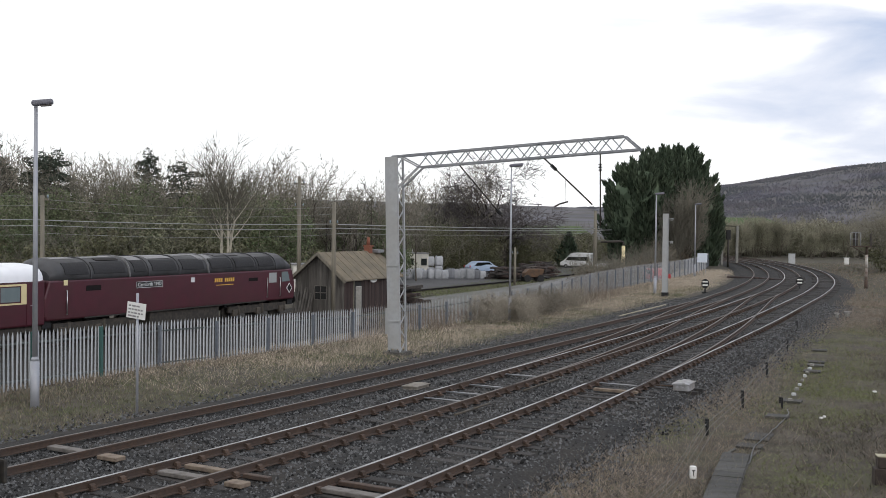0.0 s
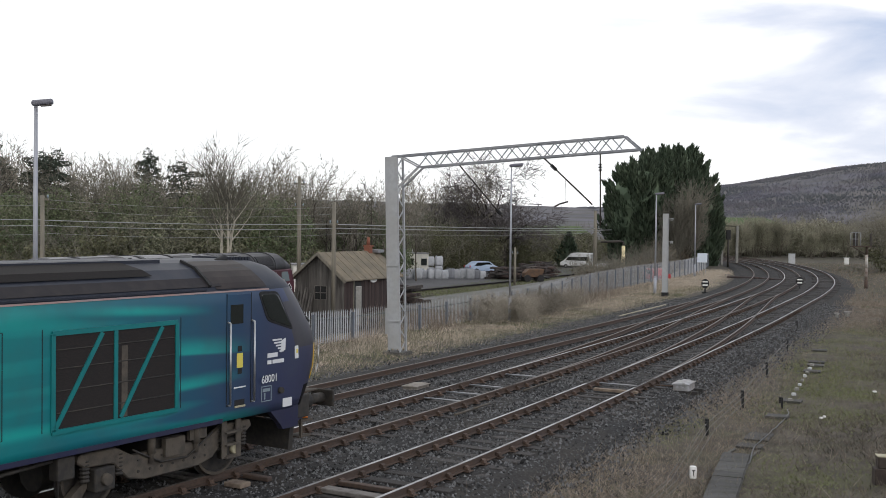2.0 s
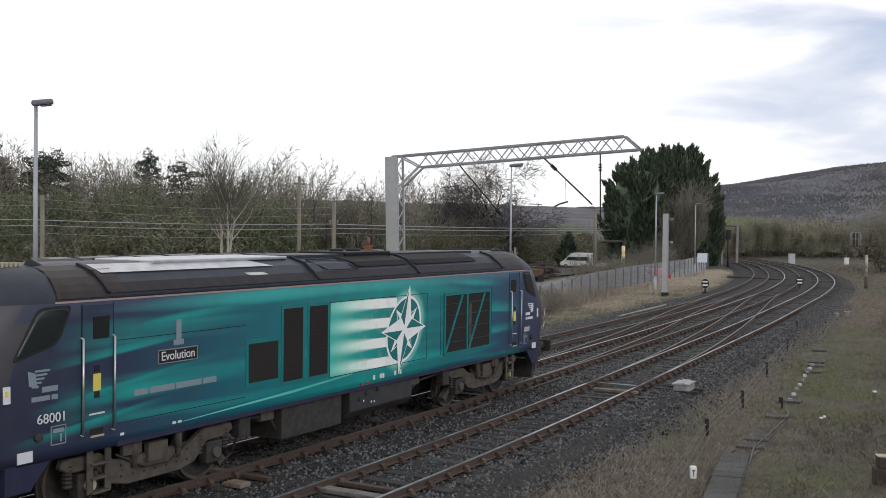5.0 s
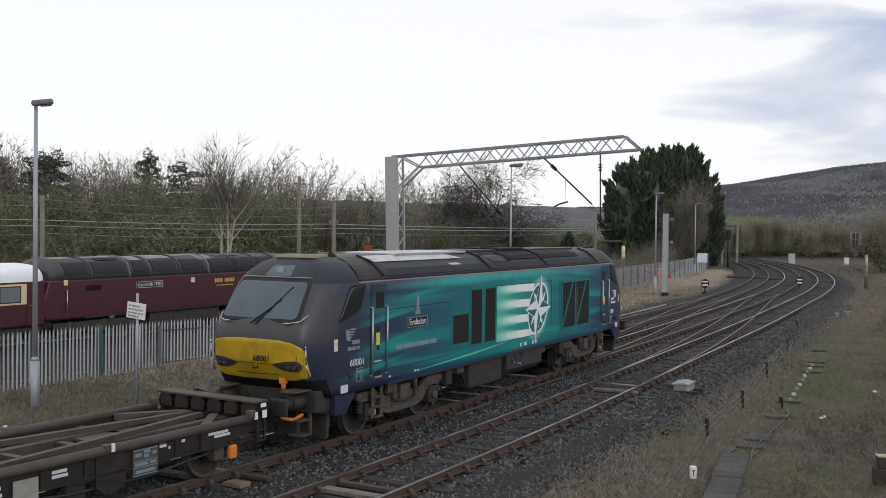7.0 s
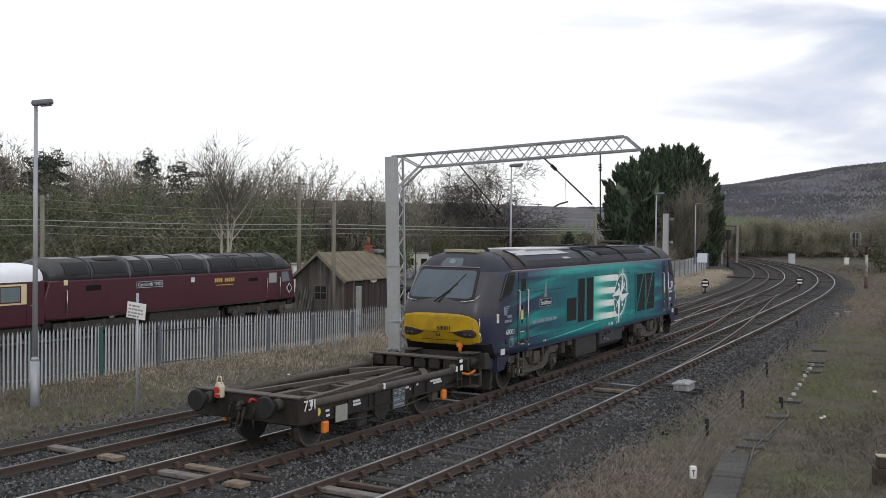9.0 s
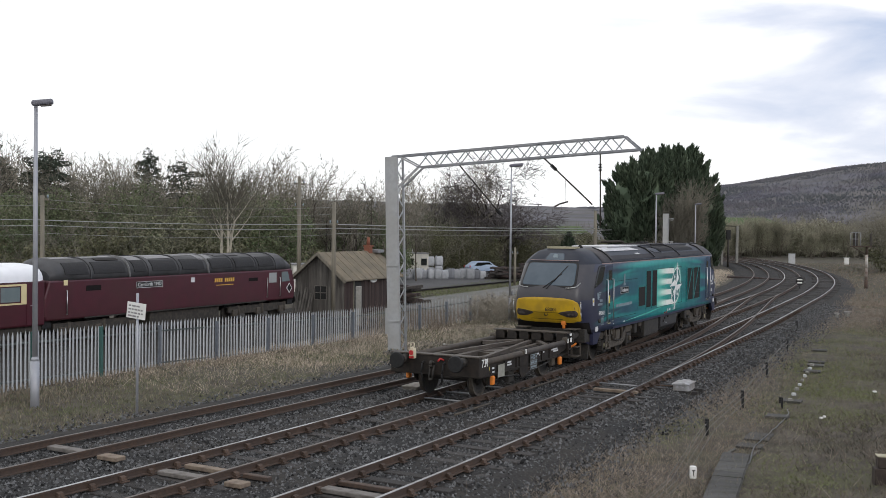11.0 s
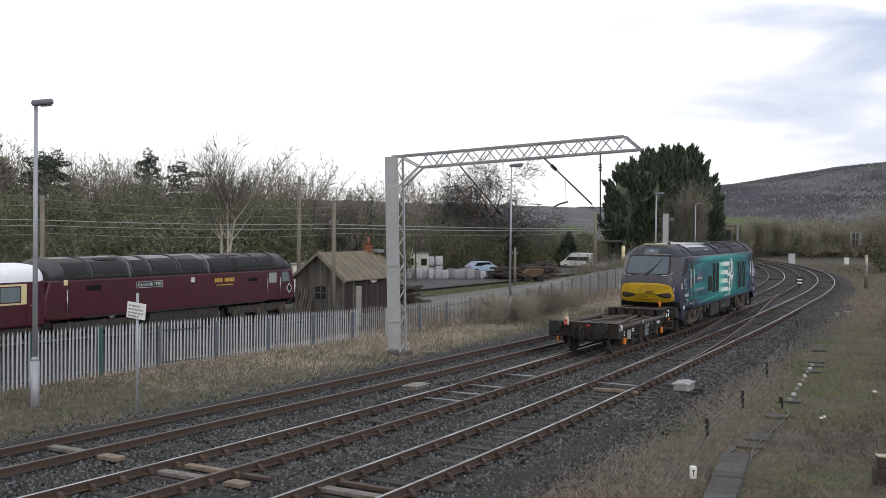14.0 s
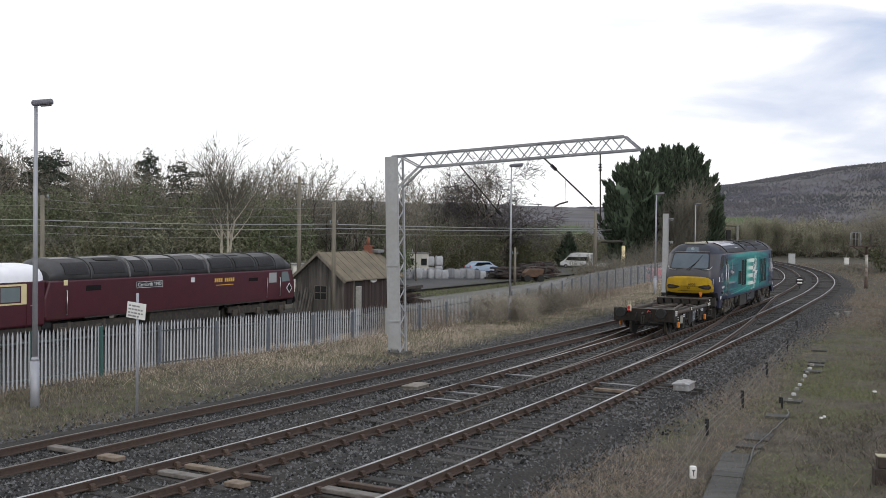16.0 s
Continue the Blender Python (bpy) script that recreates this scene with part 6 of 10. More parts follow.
# ---------------------------------------------------------------- lamps, posts, poles and wires
def lamp_column(x, y, z0, height, head_turn, label, head=0.62, r=0.06):
    lamp = thing("street_lamp", pose(x, y, z0), label, "street lamp", "yard lamps")
    bm = bmesh.new()
    rod(bm, (0, 0, -0.3), (0, 0, 1.25), r * 1.55, seg=14)
    rod(bm, (0, 0, 1.25), (0, 0, 1.36), r * 1.55, r, 14)
    part("base_tube", bm, LAMP_STEEL, lamp)
    bm = bmesh.new()
    rod(bm, (0, 0, 1.36), (0, 0, height), r, r * 0.62, 12)
    part("column", bm, LAMP_STEEL, lamp)
    bm = bmesh.new()
    box(bm, -0.06, 0.06, r * 1.45, r * 1.62, 0.35, 0.85)
    part("access_door", bm, LAMP_STEEL, lamp)
    d = Vector((math.cos(radians(head_turn)), math.sin(radians(head_turn)), 0))
    m = Matrix.Translation((0, 0, height)) @ pose(0, 0, 0, 0, -7, head_turn)
    bm = bmesh.new()
    vs = box(bm, -0.10, head, -0.11, 0.11, -0.02, 0.13)
    round_edges(bm, 0.05, 2)
    bmesh.ops.transform(bm, matrix=m, verts=bm.verts)
    hd = part("lamp_head", bm, material("lamp_head_grey", (0.13, 0.13, 0.16), 0.5, 0.1, (0.18, 0.18, 0.2), 4, 0.5), lamp, "flat grey lamp head")
    bm = bmesh.new()
    box(bm, 0.12, head - 0.05, -0.08, 0.08, -0.05, -0.021)
    bmesh.ops.transform(bm, matrix=m, verts=bm.verts)
    part("lamp_glass", bm, LENS, hd)
    return lamp


lamp_column(-10.73, 27.8, -0.36, 7.98, 12, "tall grey street lamp with flat head beside the palisade fence", 0.44, 0.075)
lamp_column(3.52, 55.1, -0.36, 8.1, 5, "tall grey street lamp standing in dry grass")
lamp_column(16.3, 81.0, -0.36, 7.6, 5, "tall grey street lamp near the concrete mast", 0.62, 0.075)
lamp_column(26.6, 111.5, -0.36, 7.6, 5, "tall grey street lamp by the far fence", 0.62, 0.075)
lamp_column(41.5, 157.0, -0.36, 7.6, 5, "distant grey street lamp by the curve", 0.62, 0.07)


def make_mast():
    m = thing("line_mast", pose(16.35, 77.6, -0.36, 0, 0, -24), "pale steel line mast with insulator brackets beside the track", "mast")
    bm = bmesh.new()
    box(bm, -0.19, 0.19, -0.19, -0.15, 0.1, 6.1)
    box(bm, -0.19, 0.19, 0.15, 0.19, 0.1, 6.1)
    box(bm, -0.04, 0.04, -0.15, 0.15, 0.1, 6.1)
    part("mast_section", bm, STEEL_GREY, m)
    bm = bmesh.new()
    box(bm, -0.22, 0.22, -0.22, 0.22, -0.3, 0.32)
    part("black_foot", bm, BLACK, m, "black painted mast foot")
    for z in (5.72, 4.05):
        bm = bmesh.new()
        bar(bm, (-0.2, 0, z), (0.55, 0, z), 0.06, 0.06)
        for k in range(3):
            rod(bm, (0.35 + 0.07 * k, 0, z - 0.09), (0.37 + 0.07 * k, 0, z - 0.09), 0.06, seg=8)
        part("bracket", bm, STEEL_GREY, m)


make_mast()

POLE_WOOD = material("weathered_pole_timber", (0.20, 0.18, 0.14), 0.9, 0.0, (0.13, 0.12, 0.10), 5, 0.7, 0.3, 30, stretch=(1, 1, 0.15))


def wood_pole(x, y, z0, height, r, arms, label):
    pole = thing("wire_pole", pose(x, y, z0), label, "pole", "wire poles")
    bm = bmesh.new()
    rod(bm, (0, 0, -0.3), (0, 0, height), r, r * 0.8, 12)
    part("shaft", bm, POLE_WOOD, pole)
    for z, w in arms:
        bm = bmesh.new()
        bar(bm, (-w, 0, z), (w, 0, z), 0.09, 0.10)
        a = part("cross_arm", bm, POLE_WOOD, pole)
        for s in (-0.85, 0.85):
            bm = bmesh.new()
            rod(bm, (s * w, 0, z + 0.05), (s * w, 0, z + 0.22), 0.05, 0.035, 8)
            part("insulator", bm, LETTER_DIM, a)
    return pole


wood_pole(-19.05, 50.2, -0.9, 6.75, 0.12, [(6.55, 0.30)], "grey timber pole with a short cross-arm beside the siding")
wood_pole(-6.42, 62.0, -0.9, 6.85, 0.135, [(5.55, 0.25)], "pale timber pole carrying wires in front of the hut")
wood_pole(-9.55, 70.0, -0.9, 8.7, 0.15, [(8.2, 0.35), (6.7, 0.3)], "dark timber pole with a floodlight and cross-arms")
wood_pole(18.7, 130.0, -0.9, 7.7, 0.24, [(5.5, 0.4)], "pale timber pole carrying wires beside the yard")
wood_pole(31.0, 168.0, -0.9, 6.7, 0.24, [(5.5, 0.4)], "distant pale timber pole carrying wires")
wood_pole(6.9, 101.0, -0.9, 3.6, 0.14, [(3.0, 0.3)], "short timber post with a pale board in the yard")


def make_wires():
    """Bare wires sagging slightly between the poles."""
    knots = [(-42.0, 24.0), (-19.05, 50.2), (-6.42, 62.0), (18.7, 130.0), (31.0, 168.0), (40.0, 205.0)]
    for dz, r, sag in ((4.68, 0.020, 0.10), (4.39, 0.018, 0.12), (5.80, 0.008, 0.25), (5.35, 0.007, 0.3), (3.98, 0.008, 0.2)):
        bm = bmesh.new()
        for i, ((x0, y0), (x1, y1)) in enumerate(zip(knots[:-1], knots[1:])):
            if dz > 5 and i > 1:
                continue
            pts = []
            for k in range(9):
                t = k / 8
                pts.append((x0 + (x1 - x0) * t, y0 + (y1 - y0) * t, dz - (dz - 4.5) * 0.12 * i - sag * 4 * t * (1 - t)))
            pipe(bm, pts, r * (1 if i < 2 else 1.5), 5)
        solid("overhead_wire", bm, WIRE, "bare overhead wire strung between the yard poles", "wire", "overhead wires")


make_wires()


def make_notice():
    s = thing("warning_sign", pose(-7.80, 27.0, -0.36, 0, 0, -8), "white warning sign on a thin steel post in the grass", "sign")
    bm = bmesh.new()
    rod(bm, (0, 0, -0.2), (0, 0, 3.12), 0.036, seg=10)
    part("post", bm, LAMP_STEEL, s)
    bm = bmesh.new()
    box(bm, -0.29, 0.29, -0.055, -0.04, 2.47, 2.88)
    bmesh.ops.transform(bm, matrix=pose(0, 0, 2.67, 0, 6, -14) @ pose(0, 0, -2.67), verts=bm.verts)
    b = part("sign_board", bm, WHITE, s, "white sign board with dark lines of writing")
    bm = bmesh.new()
    for z, x0, x1 in ((2.79, -0.24, 0.12), (2.70, -0.24, 0.20), (2.61, -0.24, 0.24), (2.53, -0.24, 0.10)):
        x = x0
        while x < x1:
            w = random.uniform(0.05, 0.12)
            box(bm, x, min(x + w, x1), -0.061, -0.056, z - 0.02, z + 0.02)
            x += w + 0.025
    bmesh.ops.transform(bm, matrix=pose(0, 0, 2.67, 0, 6, -14) @ pose(0, 0, -2.67), verts=bm.verts)
    part("writing_bar", bm, material("sign_ink", (0.26, 0.25, 0.26), 0.7), b)


make_notice()


# ---------------------------------------------------------------- parked locomotive and coach behind the fence
MAROON = material("maroon_coach_paint", (0.072, 0.015, 0.024), 0.32, 0.0, (0.055, 0.013, 0.02), 2.0, 0.6, third=(0.055, 0.022, 0.022), third_scale=0.6, third_amount=0.5)
OLD_ROOF = material("soot_stained_roof", (0.055, 0.056, 0.060), 0.6, 0.0, (0.040, 0.039, 0.040), 2.5, 0.8, third=(0.085, 0.085, 0.09), third_scale=0.7, third_amount=0.6, spec=0.3)
OLD_GRILLE = material("dull_roof_louvre", (0.034, 0.034, 0.036), 0.7, 0.0, (0.022, 0.021, 0.022), 14, 0.7, 0.4, 30, stretch=(1, 4, 4), spec=0.25)
ROOF_PALE = material("pale_roof_panel", (0.22, 0.22, 0.225), 0.6, 0.0, (0.15, 0.15, 0.15), 4, 0.7)
CREAM_PAINT = material("cream_coach_paint", (0.70, 0.60, 0.34), 0.4, 0.0, (0.62, 0.52, 0.28), 2, 0.4)
GOLD = material("gold_lettering", (0.62, 0.36, 0.06), 0.5)
COACH_GLASS = material("coach_window_glass", (0.16, 0.20, 0.21), 0.08, 0.0, (0.22, 0.26, 0.26), 1.5, 0.5, spec=0.9)

SIDING = pose(-14.07, 54.1, -0.82, 0, 0, 63)


def arch(w, z_side, z_top, n=10):
    """Roof outline from one gutter over the crown to the other."""
    out = []
    for i in range(n + 1):
        a = math.pi * i / n
        out.append((-w * math.copysign(abs(math.cos(a)) ** 0.72, math.cos(a)), z_side + (z_top - z_side) * math.sin(a) ** 0.78))
    return out


def make_parked_loco():
    L = thing("parked_locomotive", SIDING, "parked maroon diesel locomotive with a sooty grey roof behind the fence", "locomotive")
    half, w = 9.25, 1.37
    bm = bmesh.new()
    # sides with a front that leans back above the waist
    prof = [(-half + 0.10, 1.10), (half - 0.10, 1.10), (half, 1.30), (half, 2.10), (half - 0.28, 2.86), (-half + 0.28, 2.86), (-half, 2.10), (-half, 1.30)]
    slab(bm, prof, 1, -w, w)
    round_edges(bm, 0.09, 3)
    part("body", bm, MAROON, L)
    bm = bmesh.new()
    ring0 = [bm.verts.new((-half + 0.95, y, z)) for y, z in arch(w - 0.02, 2.84, 3.78)]
    ring1 = [bm.verts.new((half - 0.95, y, z)) for y, z in arch(w - 0.02, 2.84, 3.78)]
    tip0 = [bm.verts.new((-half + 0.33, y * 0.96, z)) for y, z in arch(w - 0.02, 2.84, 3.36)]
    tip1 = [bm.verts.new((half - 0.33, y * 0.96, z)) for y, z in arch(w - 0.02, 2.84, 3.36)]
    for a, b in ((tip0, ring0), (ring0, ring1), (ring1, tip1)):
        for i in range(len(a) - 1):
            bm.faces.new((a[i], a[i + 1], b[i + 1], b[i])).smooth = True
    bm.faces.new(tip0)
    bm.faces.new(tip1)
    bm.faces.new([tip0[0], ring0[0], ring1[0], tip1[0], tip1[-1], ring1[-1], ring0[-1], tip0[-1]])
    roof = part("roof", bm, OLD_ROOF, L, "soot-stained grey roof with pale panels")
    for x in (-6.6, -4.2, -2.9, -0.7, 1.5, 3.6, 5.6, 7.4):
        bm = bmesh.new()
        ps = [Vector((x, y, z)) * 1.0 for y, z in arch(w + 0.0, 2.86, 3.80)]
        for a, b in zip(ps[:-1], ps[1:]):
            bar(bm, a, b, 0.14 if x in (-4.2, 1.5) else 0.06, 0.03, up=(1, 0, 0))
        part("roof_rib", bm, ROOF_PALE if x in (-4.2, 1.5) else OLD_ROOF, roof)
    def on_roof(f, lift=0.02):
        a = math.pi * f
        return -(w + lift) * math.copysign(abs(math.cos(a)) ** 0.72, math.cos(a)), 2.84 + (3.78 - 2.84 + lift) * math.sin(a) ** 0.78

    def roof_sheet(x0, x1, f0, f1, mat, name, label=""):
        bm = bmesh.new()
        k = 5
        row = [[bm.verts.new((x, *on_roof(f0 + (f1 - f0) * i / k))) for i in range(k + 1)] for x in (x0, x1)]
        low = [[bm.verts.new((x, *on_roof(f0 + (f1 - f0) * i / k, -0.02))) for i in range(k + 1)] for x in (x0, x1)]
        for i in range(k):
            bm.faces.new((row[0][i], row[1][i], row[1][i + 1], row[0][i + 1]))
        for q in (0, 1):
            for i in range(k):
                bm.faces.new((row[q][i], row[q][i + 1], low[q][i + 1], low[q][i]))
        for i in (0, k):
            bm.faces.new((row[0][i], row[1][i], low[1][i], low[0][i]))
        part(name, bm, mat, roof, label)
    for x0, x1, f0, f1, mt in ((-8.2, -6.9, 0.40, 0.62, ROOF_PALE), (-6.4, -4.5, 0.42, 0.60, ROOF_PALE), (-3.9, -3.1, 0.28, 0.46, ROOF_PALE), (-2.6, -0.9, 0.31, 0.60, ROOF_PALE), (-0.4, 0.9, 0.40, 0.62, ROOF_PALE), (1.0, 2.1, 0.24, 0.50, ROOF_PALE),
                               (-5.9, -4.5, 0.30, 0.38, GRILLE), (2.6, 4.6, 0.34, 0.60, OLD_ROOF)):
        roof_sheet(x0, x1, f0, f1, mt, "roof_panel")
    for x0, x1 in ((-8.1, -6.75), (-6.4, -4.45), (-3.85, -3.05), (-2.6, -0.9), (-0.45, 1.2), (1.75, 3.4), (3.8, 5.4), (5.8, 7.2)):
        roof_sheet(x0, x1, 0.055, 0.265, OLD_GRILLE, "roof_grille", "dark louvred roof side panel")
    # flank details
    for x0, x1, z0, z1, mt, nm, lb in ((-6.9, -6.0, 2.32, 2.56, GRILLE, "side_grille", ""), (4.9, 5.7, 2.28, 2.46, GRILLE, "side_grille", ""), (-8.2, -7.98, 2.62, 2.86, CREAM_PAINT, "data_plate", "small cream plate"),
                                       (0.15, 0.42, 2.42, 2.66, LETTER, "data_plate", "small white plate"), (-7.0, 6.5, 1.10, 1.16, BOGIE_DARK, "sill", "")):
        bm = bmesh.new()
        box(bm, x0, x1, -w - 0.012, -w + 0.01, z0, z1)
        part(nm, bm, mt, L, lb)
    bm = bmesh.new()
    box(bm, -3.75, -1.95, -w - 0.02, -w + 0.01, 2.30, 2.60)
    pl = part("nameplate", bm, BLACK, L, "black nameplate with pale letters and rim")
    bm = bmesh.new()
    for c in ((-3.75, -1.95, 2.585, 2.60), (-3.75, -1.95, 2.30, 2.315), (-3.75, -3.73, 2.30, 2.60), (-1.97, -1.95, 2.30, 2.60)):
        box(bm, c[0], c[1], -w - 0.03, -w - 0.019, c[2], c[3])
    part("plate_rim", bm, LETTER, pl)
    lettering("plate_letters", "Carnforth TMD", 0.25, LETTER, pl, pose(-2.85, -w - 0.024, 2.45, 90, 0, 0))
    bm = bmesh.new()
    for k in range(10):
        if k != 4:  # the gap between two words
            box(bm, 2.02 + 0.165 * k, 2.14 + 0.165 * k, -w - 0.012, -w + 0.0, 2.34, 2.54)
    box(bm, 2.15, 3.55, -w - 0.012, -w + 0.0, 2.16, 2.20)
    part("gold_bar", bm, GOLD, L, "gold lettering drawn as plain bars")
    for x in (-8.05, 6.55, 7.75):
        bm = bmesh.new()
        pipe(bm, [(x, -w, 2.4), (x, -w - 0.06, 2.38), (x, -w - 0.06, 1.35), (x, -w, 1.33)], 0.022, 6)
        part("handrail", bm, BRIGHT, L)
    for x0, x1, z0, z1, sl in ((6.75, 7.45, 2.12, 2.68, 0.0), (7.95, 8.75, 2.14, 2.70, -0.2)):
        bm = bmesh.new()
        slab(bm, [(x0, z0), (x1, z0), (x1 + sl, z1), (x0, z1)], 1, -w - 0.014, -w + 0.01)
        part("cab_window", bm, material("pale_cab_glass", (0.34, 0.36, 0.36), 0.1, spec=0.9) if x0 < 7 else COACH_GLASS, L, "cab side window")
    bm = bmesh.new()
    slab(bm, [(8.42, 1.75), (8.70, 1.45), (8.98, 1.75), (8.70, 2.05)], 1, -w - 0.014, -w + 0.01)
    e = part("emblem", bm, LETTER, L, "diamond emblem, dark with white edge")
    bm = bmesh.new()
    slab(bm, [(8.48, 1.75), (8.70, 1.52), (8.92, 1.75), (8.70, 1.98)], 1, -w - 0.018, -w - 0.013)
    slab(bm, [(8.66, 1.63), (8.74, 1.63), (8.74, 1.90), (8.66, 1.86)], 1, -w - 0.018 - 0.004, -w - 0.013)
    part("emblem_field", bm, BLACK, e)
    for y0, y1 in ((-1.15, -0.45), (-0.35, 0.35), (0.45, 1.15)):
        bm = bmesh.new()
        vs = [bm.verts.new((half + 0.012 - (z - 2.10) * 0.368, y, z)) for y, z in ((y0, 2.18), (y1, 2.18), (y1, 2.74), (y0, 2.74))]
        bm.faces.new(vs)
        part("cab_window", bm, COACH_GLASS, L)
    for end in (-1, 1):
        for s in (-1, 1):
            bm = bmesh.new()
            rod(bm, (end * (half - 0.05), s * 0.86, 1.03), (end * (half + 0.42), s * 0.86, 1.03), 0.11, seg=12)
            rod(bm, (end * (half + 0.42), s * 0.86, 1.03), (end * (half + 0.48), s * 0.86, 1.03), 0.25, seg=16)
            part("buffer", bm, BLACK, L)
        bm = bmesh.new()
        box(bm, min(end * (half - 0.5), end * (half - 0.02)), max(end * (half - 0.5), end * (half - 0.02)), -1.2, 1.2, 0.78, 1.14)
        part("buffer_beam", bm, BLACK, L)
        cx = end * 6.0
        bg = new("bogie")
        bg.parent = L
        bg.matrix_basis = pose(cx, 0, 0)
        for s in (-1, 1):
            bm = bmesh.new()
            slab(bm, [(-2.6, 0.95), (2.6, 0.95), (2.6, 0.62), (1.2, 0.52), (-1.2, 0.52), (-2.6, 0.62)], 1, s * 1.05, s * 1.2)
            round_edges(bm, 0.02, 1)
            part("side_frame", bm, DARK_IRON, bg)
            for ax in (-2.1, 0, 2.1):
                bm = bmesh.new()
                rod(bm, (ax, s * 0.68, 0.57), (ax, s * 0.82, 0.57), 0.57, seg=24)
                part("wheel", bm, BOGIE_DARK, bg)
                bm = bmesh.new()
                box(bm, ax - 0.2, ax + 0.2, s * 1.05, s * 1.27, 0.42, 0.78)
                round_edges(bm, 0.03)
                part("axlebox", bm, BOGIE, bg)
                bm = bmesh.new()
                rod(bm, (ax + 0.4, s * 1.15, 0.45), (ax + 0.4, s * 1.15, 0.98), 0.09, seg=8)
                part("spring", bm, BOGIE, bg)
    bm = bmesh.new()
    box(bm, -2.6, 2.6, -1.2, 1.2, 0.45, 1.1)
    round_edges(bm, 0.05)
    part("fuel_tank", bm, DARK_IRON, L)


make_parked_loco()


def make_coach():
    c = thing("parked_coach", SIDING @ pose(-19.1, 0, 0), "maroon and cream passenger coach with a bright white roof end", "coach")
    half, w = 9.9, 1.36
    bm = bmesh.new()
    box(bm, -half, half, -w, w, 0.95, 2.92)
    round_edges(bm, 0.1, 3)
    part("body", bm, MAROON, c)
    bm = bmesh.new()
    rings = []
    for x, k in ((-half + 0.02, 1.0), (half - 0.5, 1.0), (half - 0.12, 0.93), (half + 0.0, 0.75)):
        rings.append([bm.verts.new((x, y * (0.5 + 0.5 * k), 2.86 + (z - 2.86) * k)) for y, z in arch(w + 0.015, 2.86, 3.62, 14)])
    for a, b in zip(rings[:-1], rings[1:]):
        for i in range(len(a) - 1):
            bm.faces.new((a[i], a[i + 1], b[i + 1], b[i])).smooth = True
    bm.faces.new(rings[0])
    bm.faces.new(rings[-1])
    part("roof", bm, material("bright_white_roof", (0.82, 0.83, 0.86), 0.4, 0.0, (0.72, 0.73, 0.76), 2, 0.4), c, "glossy white roof")
    x = -half + 1.2
    while x < half - 1.0:
        bm = bmesh.new()
        box(bm, x - 0.85, x + 0.85, -w - 0.012, -w + 0.01, 1.92, 2.78)
        p = part("cream_panel", bm, CREAM_PAINT, c)
        bm = bmesh.new()
        box(bm, x - 0.50, x + 0.50, -w - 0.03, -w - 0.005, 2.04, 2.66)
        round_edges(bm, 0.01, 1)
        wdw = part("window", bm, COACH_GLASS, c, "coach window with rounded frame")
        bm = bmesh.new()
        for a in ((x - 0.54, x + 0.54, 2.66, 2.70), (x - 0.54, x + 0.54, 2.00, 2.04), (x - 0.54, x - 0.50, 2.0, 2.70), (x + 0.50, x + 0.54, 2.0, 2.70)):
            box(bm, a[0], a[1], -w - 0.035, -w - 0.005, a[2], a[3])
        part("window_frame", bm, MAROON, wdw)
        x += 1.86
    bm = bmesh.new()
    box(bm, half - 1.0, half - 0.35, -w - 0.02, -w + 0.01, 1.05, 2.80)
    d = part("door", bm, MAROON, c)
    bm = bmesh.new()
    rod(bm, (half - 0.85, -w - 0.05, 1.85), (half - 0.75, -w - 0.05, 1.85), 0.02, seg=6)
    part("door_handle", bm, BRIGHT, d)
    bm = bmesh.new()
    box(bm, half, half + 0.2, -0.6, 0.6, 1.0, 2.95)
    round_edges(bm, 0.05)
    part("gangway", bm, BLACK, c, "black gangway bellows")
    bm = bmesh.new()
    box(bm, -half, half, -1.15, 1.15, 0.70, 0.97)
    part("underframe", bm, DARK_IRON, c)
    for cx in (-7.2, 7.2):
        for s in (-1, 1):
            bm = bmesh.new()
            box(bm, cx - 1.6, cx + 1.6, s * 1.0, s * 1.12, 0.45, 0.72)
            part("bogie_frame", bm, DARK_IRON, c)
            for ax in (-1.2, 1.2):
                bm = bmesh.new()
                rod(bm, (cx + ax, s * 0.68, 0.46), (cx + ax, s * 0.80, 0.46), 0.46, seg=20)
                part("wheel", bm, BOGIE_DARK, c)


make_coach()


def make_siding_bed():
    bm = bmesh.new()
    box(bm, -46, 11.5, -12.5, 2.9, -0.35, -0.02)
    box(bm, 11.5, 32, -2.2, 2.9, -0.35, -0.02)
    # near-black colour stands for the shade under the train and behind the fence
    ob = solid("siding_bed", bm, material("shade_dark_siding_ballast", (0.022, 0.021, 0.020), 0.9, 0.0, (0.036, 0.032, 0.028), 5, 0.8, 0.8, 20, spec=0.2), "ballast under the sidings, coloured dark for shade", "trackbed", kind="structure", m=SIDING)


make_siding_bed()


def make_siding():
    tr = thing("siding_track", SIDING, "siding rails under the parked train", "railway track", "tracks")
    for s in (-1, 1):
        bm = bmesh.new()
        slab(bm, [(s * GAUGE + a, z) for a, z in RAIL_PROFILE], 0, -45, 30)
        part("rail", bm, RUST, tr)
    for k in range(60):
        share("sleeper", SLEEPER_ME, tr, pose(-42 + 1.2 * k, 0, 0.0))


make_siding()


